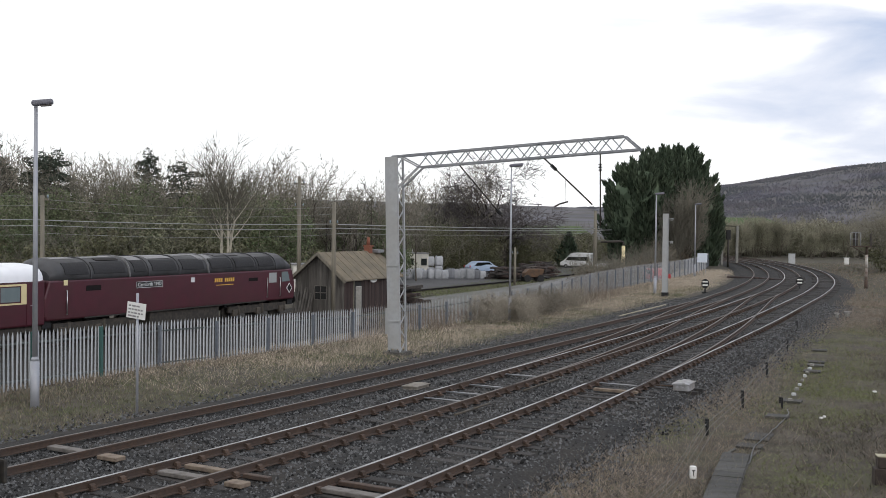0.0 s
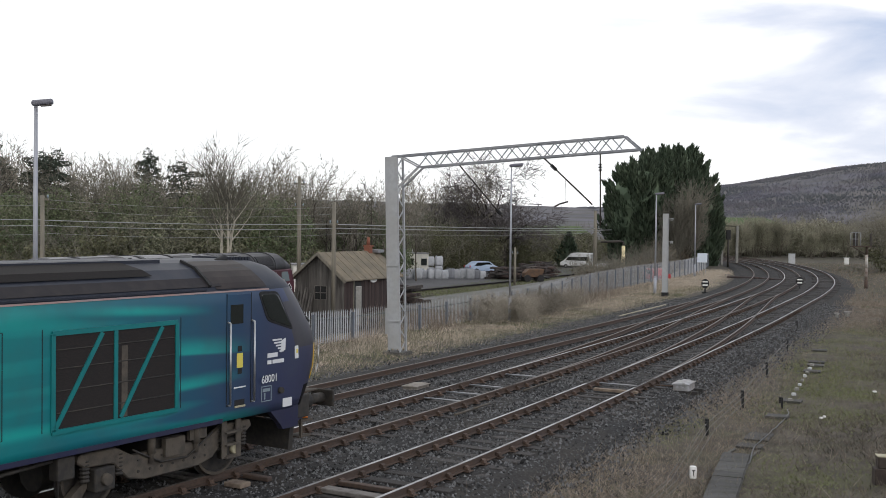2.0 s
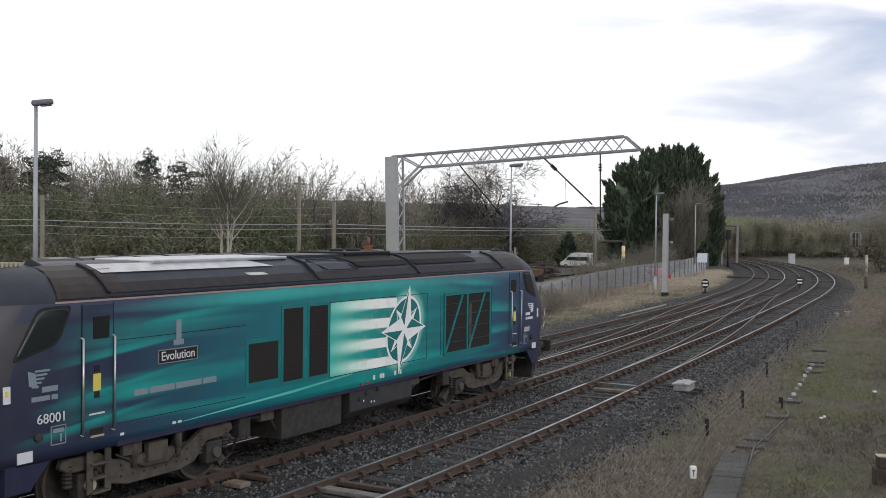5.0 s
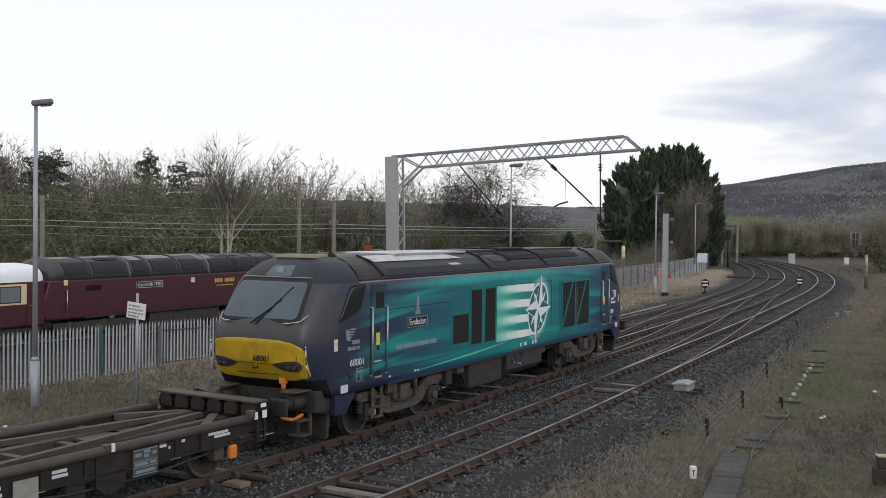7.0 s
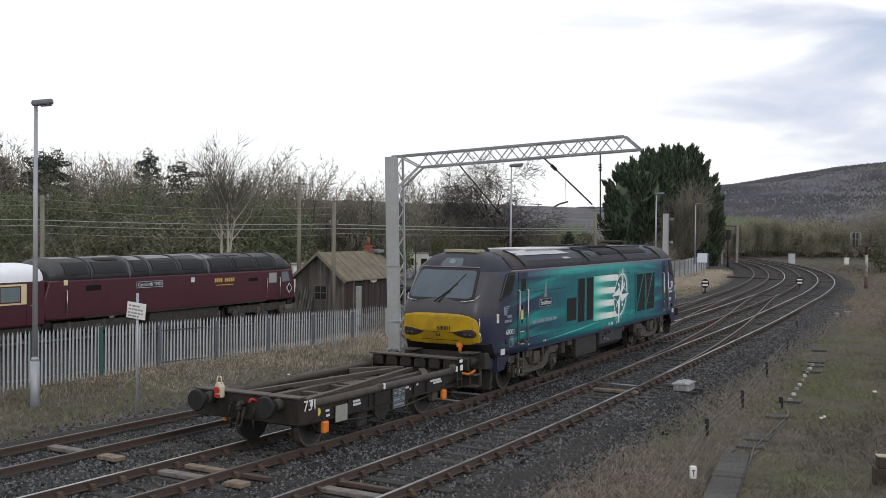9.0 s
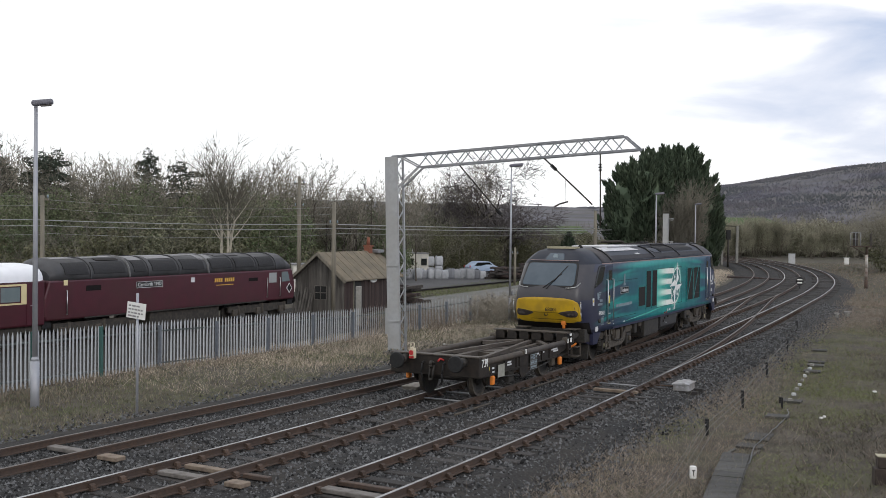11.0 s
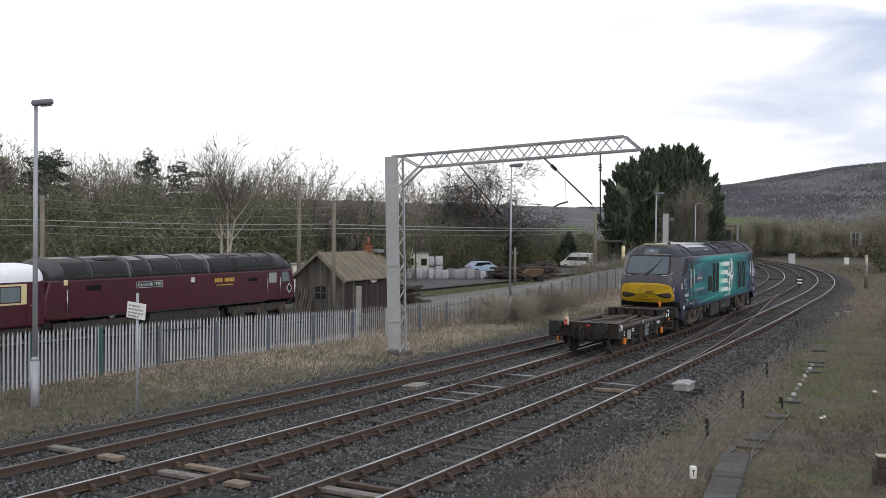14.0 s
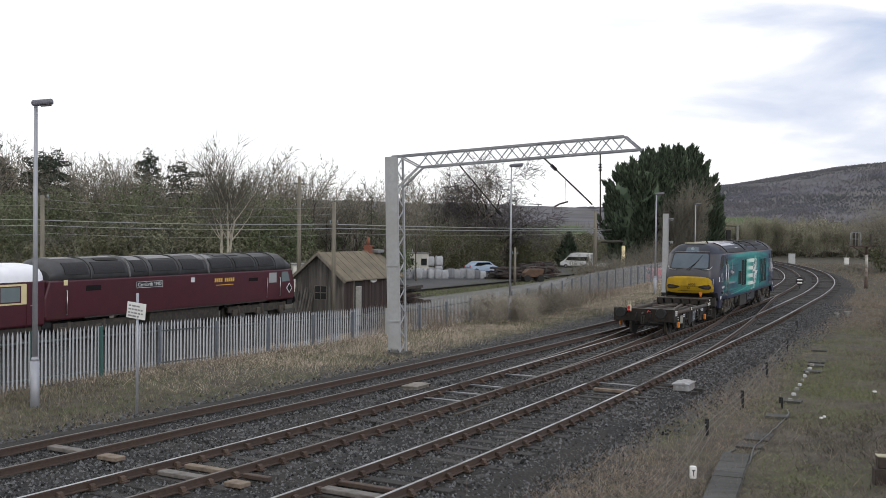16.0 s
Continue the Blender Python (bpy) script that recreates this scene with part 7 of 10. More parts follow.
# ---------------------------------------------------------------- timber hut
OLD_BOARD = material("silvered_weatherboard", (0.115, 0.105, 0.095), 0.9, 0.0, (0.065, 0.058, 0.052), 7, 0.8, 0.4, 30, stretch=(1, 1, 0.12), rand=0.35)
DARK_BOARD = material("dark_red_brown_board", (0.050, 0.032, 0.029), 0.9, 0.0, (0.032, 0.024, 0.022), 6, 0.7, 0.4, 30, stretch=(1, 1, 0.12), rand=0.3)
FELT_ROOF = material("mossy_tan_roof_sheet", (0.20, 0.165, 0.115), 0.9, 0.0, (0.145, 0.12, 0.09), 4, 0.7, 0.4, 25, third=(0.11, 0.10, 0.075), third_scale=0.9, third_amount=0.6)
BRICK = material("orange_brick", (0.24, 0.09, 0.055), 0.9, 0.0, (0.17, 0.07, 0.045), 12, 0.6)


def make_hut():
    L, W, EAVE, RIDGE = 7.0, 3.5, 2.32, 3.76
    # origin at the corner nearest the railway; x along the hut, y across towards the gable's other side
    hut = thing("timber_hut", pose(-5.95, 64.0, -0.9, 0, 0, 90 - 25), "old weathered timber hut with tan sheet roof and brick chimney", "hut")
    bm = bmesh.new()
    slab(bm, [(0.06, 0), (W - 0.06, 0), (W - 0.06, EAVE), (W / 2, RIDGE - 0.1), (0.06, EAVE)], 0, 0.06, L - 0.06)
    part("wall_core", bm, DARK_BOARD, hut)
    n = 22
    for i in range(n):
        y0, y1 = W * i / n + 0.006, W * (i + 1) / n - 0.006
        zt = EAVE + (RIDGE - EAVE) * (1 - abs((y0 + y1) / 2 - W / 2) / (W / 2))
        bm = bmesh.new()
        d = random.uniform(0, 0.015)
        box(bm, -0.02 - d, 0.05, y0, y1, random.uniform(0.0, 0.08), zt - 0.05)
        part("board", bm, OLD_BOARD, hut)
    n = 40
    for i in range(n):
        x0, x1 = L * i / n + 0.006, L * (i + 1) / n - 0.006
        bm = bmesh.new()
        box(bm, x0, x1, -0.02 - random.uniform(0, 0.014), 0.05, random.uniform(0.0, 0.06), EAVE)
        part("board", bm, DARK_BOARD, hut)
    for s in (0, 1):
        bm = bmesh.new()
        ye, yr = (-0.30, W / 2) if s == 0 else (W + 0.30, W / 2)
        slope = (RIDGE - EAVE) / (W / 2)
        poly = [(ye, EAVE - 0.30 * slope + 0.02), (yr, RIDGE), (yr, RIDGE + 0.07), (ye, EAVE - 0.30 * slope + 0.09)]
        slab(bm, poly, 0, -0.35, L + 0.3)
        rf = part("roof", bm, FELT_ROOF, hut, "faded tan sheet roof with moss stains")
        for k in range(10):
            x = -0.3 + (L + 0.55) * k / 9
            bm = bmesh.new()
            bar(bm, (x, ye, EAVE - 0.30 * slope + 0.10), (x, yr, RIDGE + 0.08), 0.05, 0.03, up=(0, 0, 1))
            part("roof_batten", bm, FELT_ROOF, rf)
        bm = bmesh.new()
        bar(bm, (-0.37, ye, EAVE - 0.30 * slope - 0.03), (-0.37, yr, RIDGE - 0.03), 0.05, 0.16)
        part("barge_board", bm, POLE_WOOD, hut, "pale barge board")
    bm = bmesh.new()
    box(bm, -0.045, 0.02, 1.25, 2.05, 0.95, 1.75)
    win = part("window", bm, material("dusty_dark_glass", (0.03, 0.03, 0.03), 0.25), hut, "small dark four-pane window")
    bm = bmesh.new()
    for y in (1.23, 1.65, 2.07):
        box(bm, -0.065, -0.03, y - 0.025, y + 0.025, 0.92, 1.78)
    for z in (0.93, 1.35, 1.77):
        box(bm, -0.065, -0.03, 1.22, 2.08, z - 0.025, z + 0.025)
    part("window_frame", bm, OLD_BOARD, win)
    bm = bmesh.new()
    box(bm, 1.0, 1.08, -0.08, -0.02, 0.0, 2.2)
    part("door_post", bm, POLE_WOOD, hut)
    bm = bmesh.new()
    box(bm, 1.15, 2.0, -0.045, 0.0, 0.05, 2.0)
    part("door", bm, material("black_tarred_door", (0.018, 0.018, 0.017), 0.8), hut, "black tarred plank door")
    bm = bmesh.new()
    n = 16
    v = [(3.6 + 0.42 * math.cos(2 * math.pi * i / n), 2.02 + 0.14 * math.sin(2 * math.pi * i / n)) for i in range(n)]
    slab(bm, v, 1, -0.06, -0.03)
    part("oval_sign", bm, WHITE, hut, "white oval sign board")
    bm = bmesh.new()
    box(bm, L - 1.12, L - 0.73, W / 2 - 0.21, W / 2 + 0.21, RIDGE - 0.4, RIDGE + 0.34)
    ch = part("chimney", bm, BRICK, hut, "orange brick chimney with a pot")
    bm = bmesh.new()
    box(bm, L - 1.17, L - 0.68, W / 2 - 0.26, W / 2 + 0.26, RIDGE + 0.34, RIDGE + 0.43)
    rod(bm, (L - 0.92, W / 2, RIDGE + 0.42), (L - 0.92, W / 2, RIDGE + 0.95), 0.13, 0.10, 10)
    part("chimney_pot", bm, BRICK, ch)
    bm = bmesh.new()
    box(bm, L - 0.6, L + 0.25, W / 2 - 0.55, W / 2 + 0.1, RIDGE - 0.05, RIDGE + 0.14)
    part("ridge_flashing", bm, ROOF_PALE, hut)
    # boards leaning against the gable
    for k in range(7):
        bm = bmesh.new()
        y = 2.2 + 0.2 * k
        bar(bm, (-0.5, y, 0.0), (-0.06, y + random.uniform(-0.1, 0.1), 1.5 + random.uniform(-0.2, 0.2)), 0.12, 0.03, up=(1, 0, 0))
        part("leaning_board", bm, OLD_BOARD, hut)


make_hut()


def small_post(x, y, z0, h, w, mat, label):
    bm = bmesh.new()
    box(bm, -w / 2, w / 2, -w / 2, w / 2, -0.2, h)
    round_edges(bm, 0.02, 1)
    solid("gate_post", bm, mat, label, "post", m=pose(x, y, z0))


small_post(-4.55, 57.3, -0.9, 2.2, 0.30, CONCRETE, "thick concrete gate post beside the hut")

# ---------------------------------------------------------------- the yard
TARMAC = material("worn_yard_tarmac", (0.062, 0.062, 0.066), 0.9, 0.0, (0.085, 0.083, 0.082), 3, 0.7, 0.3, 30, third=(0.045, 0.044, 0.046), third_scale=0.2, third_amount=0.5)


def make_yard():
    bm = bmesh.new()
    pts = [(-12, 78), (-3.2, 86.6), (6.9, 105.8), (14, 121), (30, 150), (38, 170), (26, 172), (14, 140), (2, 126), (-22, 122), (-24, 90)]
    slab(bm, pts, 2, -1.0, -0.84)
    ob = solid("yard_surface", bm, TARMAC, "worn dark tarmac of the storage yard", "yard", kind="structure")
    bm = bmesh.new()
    pipe_line = [(-12, 77.8), (-3.2, 86.4), (6.9, 105.5), (14, 120.7), (24, 139)]
    for a, b in zip(pipe_line[:-1], pipe_line[1:]):
        bar(bm, (*a, -0.80), (*b, -0.80), 0.4, 0.2)
    solid("yard_kerb", bm, GRILLE, "dark low kerb of old timbers along the yard edge", "kerb", kind="structure")


make_yard()


def make_service_road():
    """A pale worn road between the fence and the yard, with a strip of turf on its far side."""
    V, F, lats = [], [], (13.6, 15.5, 18.0, 21.0, 24.5)
    rows = np.arange(44, 128, 2.0)
    for k in rows:
        for la in lats:
            x, y, h = at(k, la - float(np.interp(k, (60, 110), (0.0, 1.0))))
            V.append((x, y, ground_height(la, y) + 0.05))
    n = len(lats)
    for i in range(len(rows) - 1):
        for j in range(n - 1):
            F.append((i * n + j, i * n + j + 1, (i + 1) * n + j + 1, (i + 1) * n + j))
    ob = new("service_road", raw("service_road", V, F, material("pale_worn_road", (0.165, 0.165, 0.160), 0.9, 0.0, (0.125, 0.125, 0.118), 1.2, 0.8, 0.3, 30, third=(0.105, 0.110, 0.090), third_scale=0.25, third_amount=0.6, spec=0.2)))
    tagged(ob, "pale worn service road between the fence and the yard", "road", kind="structure")


make_service_road()

BAG_WHITE = material("dirty_white_bulk_bag", (0.34, 0.35, 0.37), 0.8, 0.0, (0.27, 0.28, 0.30), 3, 0.7, 0.4, 12, rand=0.25)
BAG_GREY = material("grey_bulk_bag", (0.15, 0.155, 0.17), 0.8, 0.0, (0.15, 0.16, 0.18), 3, 0.7, 0.4, 12, rand=0.3)


def bulk_bag():
    """A filled woven bag with bulging sides and four lifting loops."""
    bag = thing("bulk_bag", Matrix.Identity(4), "dirty white woven bulk bag standing on the yard", "bag", "bulk bags in the yard")
    bm = bmesh.new()
    bmesh.ops.create_cube(bm, size=1.0)
    bmesh.ops.subdivide_edges(bm, edges=bm.edges, cuts=3, use_grid_fill=True)
    for v in bm.verts:
        r = math.hypot(v.co.x, v.co.y)
        bulge = 1.0 + 0.14 * (1 - (2 * v.co.z) ** 2)
        k = 0.5 / max(r, 0.5) * 0.35 + 0.65 * min(1, 0.62 / max(r, 0.3))
        v.co.x *= bulge * min(1.0, k + 0.2)
        v.co.y *= bulge * min(1.0, k + 0.2)
        v.co.z = (v.co.z + 0.5) * 1.05 + (0.06 * (0.5 - r) if v.co.z > 0.4 else 0)
        v.co += Vector((noise.noise(v.co * 3), noise.noise(v.co * 3 + Vector((5, 0, 0))), 0)) * 0.05
    for f in bm.faces:
        f.smooth = True
    part("sack", bm, BAG_WHITE, bag)
    for sx in (-1, 1):
        for sy in (-1, 1):
            bm = bmesh.new()
            pipe(bm, [(sx * 0.40, sy * 0.22, 0.95), (sx * 0.42, sy * 0.27, 1.13), (sx * 0.30, sy * 0.40, 1.13), (sx * 0.24, sy * 0.40, 0.95)], 0.02, 5)
            part("lifting_loop", bm, BAG_WHITE, bag)
    return bag


def place_bags():
    first = bulk_bag()
    spots = []
    for k in range(13):
        spots.append((-3.9 + 0.66 * k * 1.02, 110.2 + 0.05 * k + random.uniform(-0.2, 0.2), -0.86, random.uniform(-15, 15)))
    for k in range(2):
        for j in range(2):
            spots.append((-1.4 + 0.95 * k, 119.5, -0.86 + 1.06 * j, random.uniform(-8, 8)))
    for k in range(7):
        spots.append((-3.4 + 1.15 * k + random.uniform(-0.2, 0.2), 112.0, -0.86, random.uniform(-20, 20)))
    first.matrix_basis = pose(spots[0][0], spots[0][1], spots[0][2], 0, 0, spots[0][3])
    for x, y, z, a in spots[1:]:
        b = copy_thing(first, pose(x, y, z, 0, 0, a))
        k = random.uniform(0.78, 1.04)
        b.scale = (k * 0.78, k * 0.78, k)
        if random.random() < 0.5:
            for ch in b.children:
                ch.data = ch.data.copy()
                ch.data.materials[0] = BAG_GREY
            tagged(b, "grey woven bulk bag standing on the yard")


place_bags()


def cabin(x, y, turn, w, d, h, label, windows):
    c = thing("site_cabin", pose(x, y, -0.88, 0, 0, turn), label, "cabin", "cabins")
    bm = bmesh.new()
    box(bm, -w / 2, w / 2, -d / 2, d / 2, 0.25, h)
    round_edges(bm, 0.04)
    part("body", bm, material("cream_cabin_paint", (0.62, 0.60, 0.54), 0.6, 0.0, (0.5, 0.48, 0.43), 2, 0.5), c)
    bm = bmesh.new()
    box(bm, -w / 2 - 0.08, w / 2 + 0.08, -d / 2 - 0.08, d / 2 + 0.08, h, h + 0.10)
    part("roof", bm, ROOF_PALE, c)
    for wx in windows:
        bm = bmesh.new()
        box(bm, wx - 0.32, wx + 0.32, -d / 2 - 0.02, -d / 2 + 0.01, h - 1.25, h - 0.5)
        part("window", bm, SIDE_GLASS, c, "dark cabin window")
    for sx in (-0.4, 0.4):
        bm = bmesh.new()
        box(bm, sx * w - 0.15, sx * w + 0.15, -d / 2, d / 2, 0, 0.25)
        part("skid", bm, BLACK, c)
    bm = bmesh.new()
    rod(bm, (0.2, 0, h), (0.2, 0, h + 0.5), 0.06, seg=8)
    part("vent_pipe", bm, STEEL_GREY, c)


cabin(-3.6, 118.0, 3, 3.9, 2.4, 2.45, "cream site cabin with two small windows", (0.0, 1.45))
cabin(-10.6, 83.5, 12, 2.6, 2.2, 2.35, "white site cabin standing behind the hut", (0.3,))


# ---------------------------------------------------------------- road vehicles
def road_vehicle(kind, x, y, z, turn, paint, label, group="parked vehicles"):
    dims = {"van": (5.6, 2.0, 2.65), "car": (4.3, 1.75, 1.48)}[kind]
    L, W, H = dims
    v = thing("minibus" if kind == "van" else "car", pose(x, y, z, 0, 0, turn), label, "minibus" if kind == "van" else "car", group)
    if kind == "van":
        prof = [(-L / 2, 0.35), (L / 2, 0.35), (L / 2 + 0.02, 0.95), (L / 2 - 0.55, 1.25), (L / 2 - 1.45, 2.05), (L / 2 - 1.9, H - 0.12), (L / 2 - 2.4, H), (-L / 2 + 0.25, H), (-L / 2 + 0.03, H - 0.25)]
        glass_ = [(-L / 2 + 0.35, 1.30), (L / 2 - 1.0, 1.30), (L / 2 - 1.52, 1.95), (-L / 2 + 0.35, 1.95)]
    else:
        prof = [(-L / 2, 0.35), (L / 2, 0.35), (L / 2, 0.72), (L / 2 - 0.95, 0.92), (L / 2 - 1.75, H - 0.03), (L / 2 - 2.3, H), (-L / 2 + 0.9, H - 0.04), (-L / 2 + 0.15, 0.95), (-L / 2, 0.85)]
        glass_ = [(-L / 2 + 0.55, 0.96), (L / 2 - 1.15, 0.93), (L / 2 - 1.78, H - 0.12), (-L / 2 + 0.95, H - 0.13)]
    bm = bmesh.new()
    slab(bm, prof, 1, -W / 2, W / 2)
    for vert in bm.verts:
        if vert.co.z > 1.0:
            vert.co.y *= 0.90 if kind != "van" else 0.95
    round_edges(bm, 0.07, 3)
    part("body", bm, paint, v)
    for s in (-1, 1):
        bm = bmesh.new()
        yy = W / 2 * (0.955 if kind != "van" else 0.985)
        slab(bm, glass_, 1, s * yy, s * (yy + 0.012))
        part("side_window", bm, SIDE_GLASS, v, "dark side glass")
        for ax in (-L * 0.31, L * 0.31):
            bm = bmesh.new()
            rod(bm, (ax, s * (W / 2 - 0.2), 0.33), (ax, s * (W / 2 + 0.015), 0.33), 0.33, seg=18)
            t = part("wheel", bm, BLACK, v)
            bm = bmesh.new()
            rod(bm, (ax, s * (W / 2 + 0.012), 0.33), (ax, s * (W / 2 + 0.022), 0.33), 0.19, seg=14)
            part("hub_cap", bm, BRIGHT, t)
        bm = bmesh.new()
        box(bm, L / 2 - 0.10, L / 2 + 0.025, s * W * 0.38 - 0.14, s * W * 0.38 + 0.14, 0.62, 0.80)
        part("headlight", bm, LETTER, v)
        bm = bmesh.new()
        box(bm, -L / 2 - 0.02, -L / 2 + 0.06, s * W * 0.42 - 0.08, s * W * 0.42 + 0.08, 0.75, 1.0)
        part("tail_light", bm, RED, v)
    bm = bmesh.new()
    if kind == "van":
        a, b = (L / 2 - 0.58, 1.27), (L / 2 - 1.46, 2.04)
    else:
        a, b = (L / 2 - 0.98, 0.94), (L / 2 - 1.74, H - 0.06)
    nrm = Vector((b[1] - a[1], 0, a[0] - b[0])).normalized() * 0.012
    vs = [bm.verts.new(Vector((p[0], yy_, p[1])) + nrm) for p, yy_ in ((a, -W * 0.42), (a, W * 0.42), (b, W * 0.38), (b, -W * 0.38))]
    bm.faces.new(vs)
    part("windscreen", bm, SIDE_GLASS, v)
    bm = bmesh.new()
    box(bm, -L / 2 - 0.05, L / 2 + 0.05, -W / 2 + 0.05, W / 2 - 0.05, 0.28, 0.42)
    part("bumper_trim", bm, BLACK, v)
    return v


VAN_WHITE = material("white_van_paint", (0.78, 0.79, 0.80), 0.35, 0.0, (0.70, 0.70, 0.70), 2, 0.4)
CAR_BLUE = material("pale_blue_car_paint", (0.30, 0.38, 0.50), 0.3)
CAR_DARK = material("dark_car_paint", (0.025, 0.027, 0.035), 0.3)
CAR_SILVER = material("silver_car_paint", (0.42, 0.44, 0.47), 0.3, 0.4)
road_vehicle("van", 18.75, 147.0, -0.86, 152, VAN_WHITE, "white minibus parked at the yard's edge").scale = (0.80, 0.92, 0.79)
road_vehicle("car", 4.8, 124.5, -0.86, 25, CAR_BLUE, "pale blue car parked behind the bulk bags")
road_vehicle("car", 18.9, 122.0, -0.86, 60, CAR_SILVER, "silver car parked behind the bushes by the fence")
road_vehicle("car", 21.2, 126.0, -0.86, 60, CAR_DARK, "dark car parked behind the bushes by the fence")
road_vehicle("car", 21.6, 107.5, -0.86, 100, material("red_car_paint", (0.34, 0.03, 0.03), 0.3), "red car glimpsed behind the far fence")

JUNK_DARK = material("rusty_scrap", (0.034, 0.026, 0.026), 0.85, 0.0, (0.062, 0.040, 0.032), 3, 0.7, 0.4, 12, rand=0.4)
TIMBER_STACK = material("stacked_old_sleepers", (0.036, 0.032, 0.030), 0.9, 0.0, (0.060, 0.052, 0.046), 6, 0.7, rand=0.4)


def scrap_heap(x, y, n, spread, label):
    """A heap of old sleepers and plate: one thing of many pieces."""
    h = thing("scrap_heap", pose(x, y, -0.86), label, "heap", "heaps in the yard")
    for i in range(n):
        bm = bmesh.new()
        l = random.uniform(0.5, 1.3)
        box(bm, -l, l, -0.16, 0.16, -0.10, 0.10)
        round_edges(bm, 0.02, 1)
        lv = i % 5
        o = part("scrap_piece", bm, random.choice((JUNK_DARK, TIMBER_STACK)), h)
        o.matrix_basis = pose(random.uniform(-spread, spread) * (1 - lv * 0.13), random.uniform(-0.9, 0.9), 0.12 + 0.27 * lv, random.uniform(-9, 9), random.uniform(-9, 9), random.uniform(-35, 35))


scrap_heap(6.9, 111.0, 60, 1.9, "heap of dark rusty scrap and old timbers")
scrap_heap(9.6, 113.5, 48, 1.8, "heap of dark scrap beside the dumper")
scrap_heap(10.6, 121.0, 44, 2.4, "long stack of old dark sleepers")
scrap_heap(12.2, 130.0, 30, 1.6, "dark stack of timbers in the yard")
scrap_heap(-3.0, 73.6, 16, 1.4, "broken pale boards lying beside the hut")


def digger():
    d = thing("dumper", pose(9.1, 107.3, -0.86, 0, 0, 12), "small rusty yellow-brown dumper in the yard", "dumper")
    bm = bmesh.new()
    slab(bm, [(-0.9, 0.45), (0.9, 0.45), (1.1, 1.3), (-0.5, 1.3), (-0.9, 0.9)], 1, -0.6, 0.6)
    round_edges(bm, 0.05)
    part("skip", bm, material("rusty_ochre_paint", (0.115, 0.065, 0.036), 0.8, 0.0, (0.06, 0.04, 0.03), 4, 0.7), d)
    for x in (-0.7, 0.7):
        for s in (-1, 1):
            bm = bmesh.new()
            rod(bm, (x, s * 0.55, 0.36), (x, s * 0.8, 0.36), 0.36, seg=16)
            part("wheel", bm, BLACK, d)


digger()


# ---------------------------------------------------------------- lineside equipment
def ground_signal(x, y, label):
    g = thing("ground_signal", pose(x, y, -0.30, 0, 0, -15), label, "signal", "ground signals")
    bm = bmesh.new()
    rod(bm, (0, 0, -0.1), (0, 0, 0.35), 0.06, seg=8)
    box(bm, -0.25, 0.25, -0.12, 0.12, -0.05, 0.05)
    part("foot", bm, BLACK, g)
    bm = bmesh.new()
    n = 20
    slab(bm, [(0.30 * math.cos(2 * math.pi * i / n), 0.72 + 0.36 * math.sin(2 * math.pi * i / n)) for i in range(n)], 1, -0.06, 0.10)
    head = part("signal_head", bm, BLACK, g, "black signal disc")
    for z in (0.60, 0.86):
        bm = bmesh.new()
        box(bm, -0.20, 0.20, -0.075, -0.061, z - 0.055, z + 0.055)
        part("white_bar", bm, WHITE, head)


ground_signal(20.4, 82.0, "small black and white ground signal on the verge")
ground_signal(29.6, 87.5, "small black and white ground signal between two tracks")


def point_machine(x, y, turn, w, mat, label):
    p = thing("point_machine", pose(x, y, -0.24, 0, 0, turn), label, "point machine", "point machines")
    bm = bmesh.new()
    slab(bm, [(-0.24, 0.0), (0.24, 0.0), (0.22, 0.22), (0.10, 0.27), (-0.10, 0.27), (-0.22, 0.22)], 0, -w, w)
    round_edges(bm, 0.02, 1)
    part("case", bm, mat, p)
    bm = bmesh.new()
    box(bm, -w - 0.03, w + 0.03, -0.26, 0.26, 0.20, 0.235)
    part("lid", bm, mat, p)
    bm = bmesh.new()
    for s in (-1, 1):
        box(bm, s * w * 0.8 - 0.09, s * w * 0.8 + 0.09, -0.5, 0.75, -0.08, 0.03)
    part("bearer", bm, SLEEPER, p)
    bm = bmesh.new()
    rod(bm, (0.1, 0.25, 0.08), (0.1, 1.2, 0.06), 0.025, seg=6)
    part("drive_rod", bm, RUST_BRIGHT, p)
    bm = bmesh.new()
    rod(bm, (-w - 0.03, -0.08, 0.10), (-w - 0.10, -0.08, 0.10), 0.05, seg=8)
    part("crank_cover", bm, mat, p)
    return p


point_machine(-0.75, 31.0, 65, 0.42, material("faded_grey_board", (0.21, 0.19, 0.165), 0.85, 0.0, (0.13, 0.115, 0.10), 6, 0.7), "faded wooden point machine cover between the rails").scale = (1.0, 1.0, 0.62)
point_machine(7.25, 31.5, 64, 0.42, material("light_grey_case", (0.32, 0.32, 0.33), 0.6, 0.0, (0.18, 0.175, 0.17), 7, 0.7, third=(0.22, 0.20, 0.18), third_scale=2.5, third_amount=0.6), "light grey point machine beside the rails")


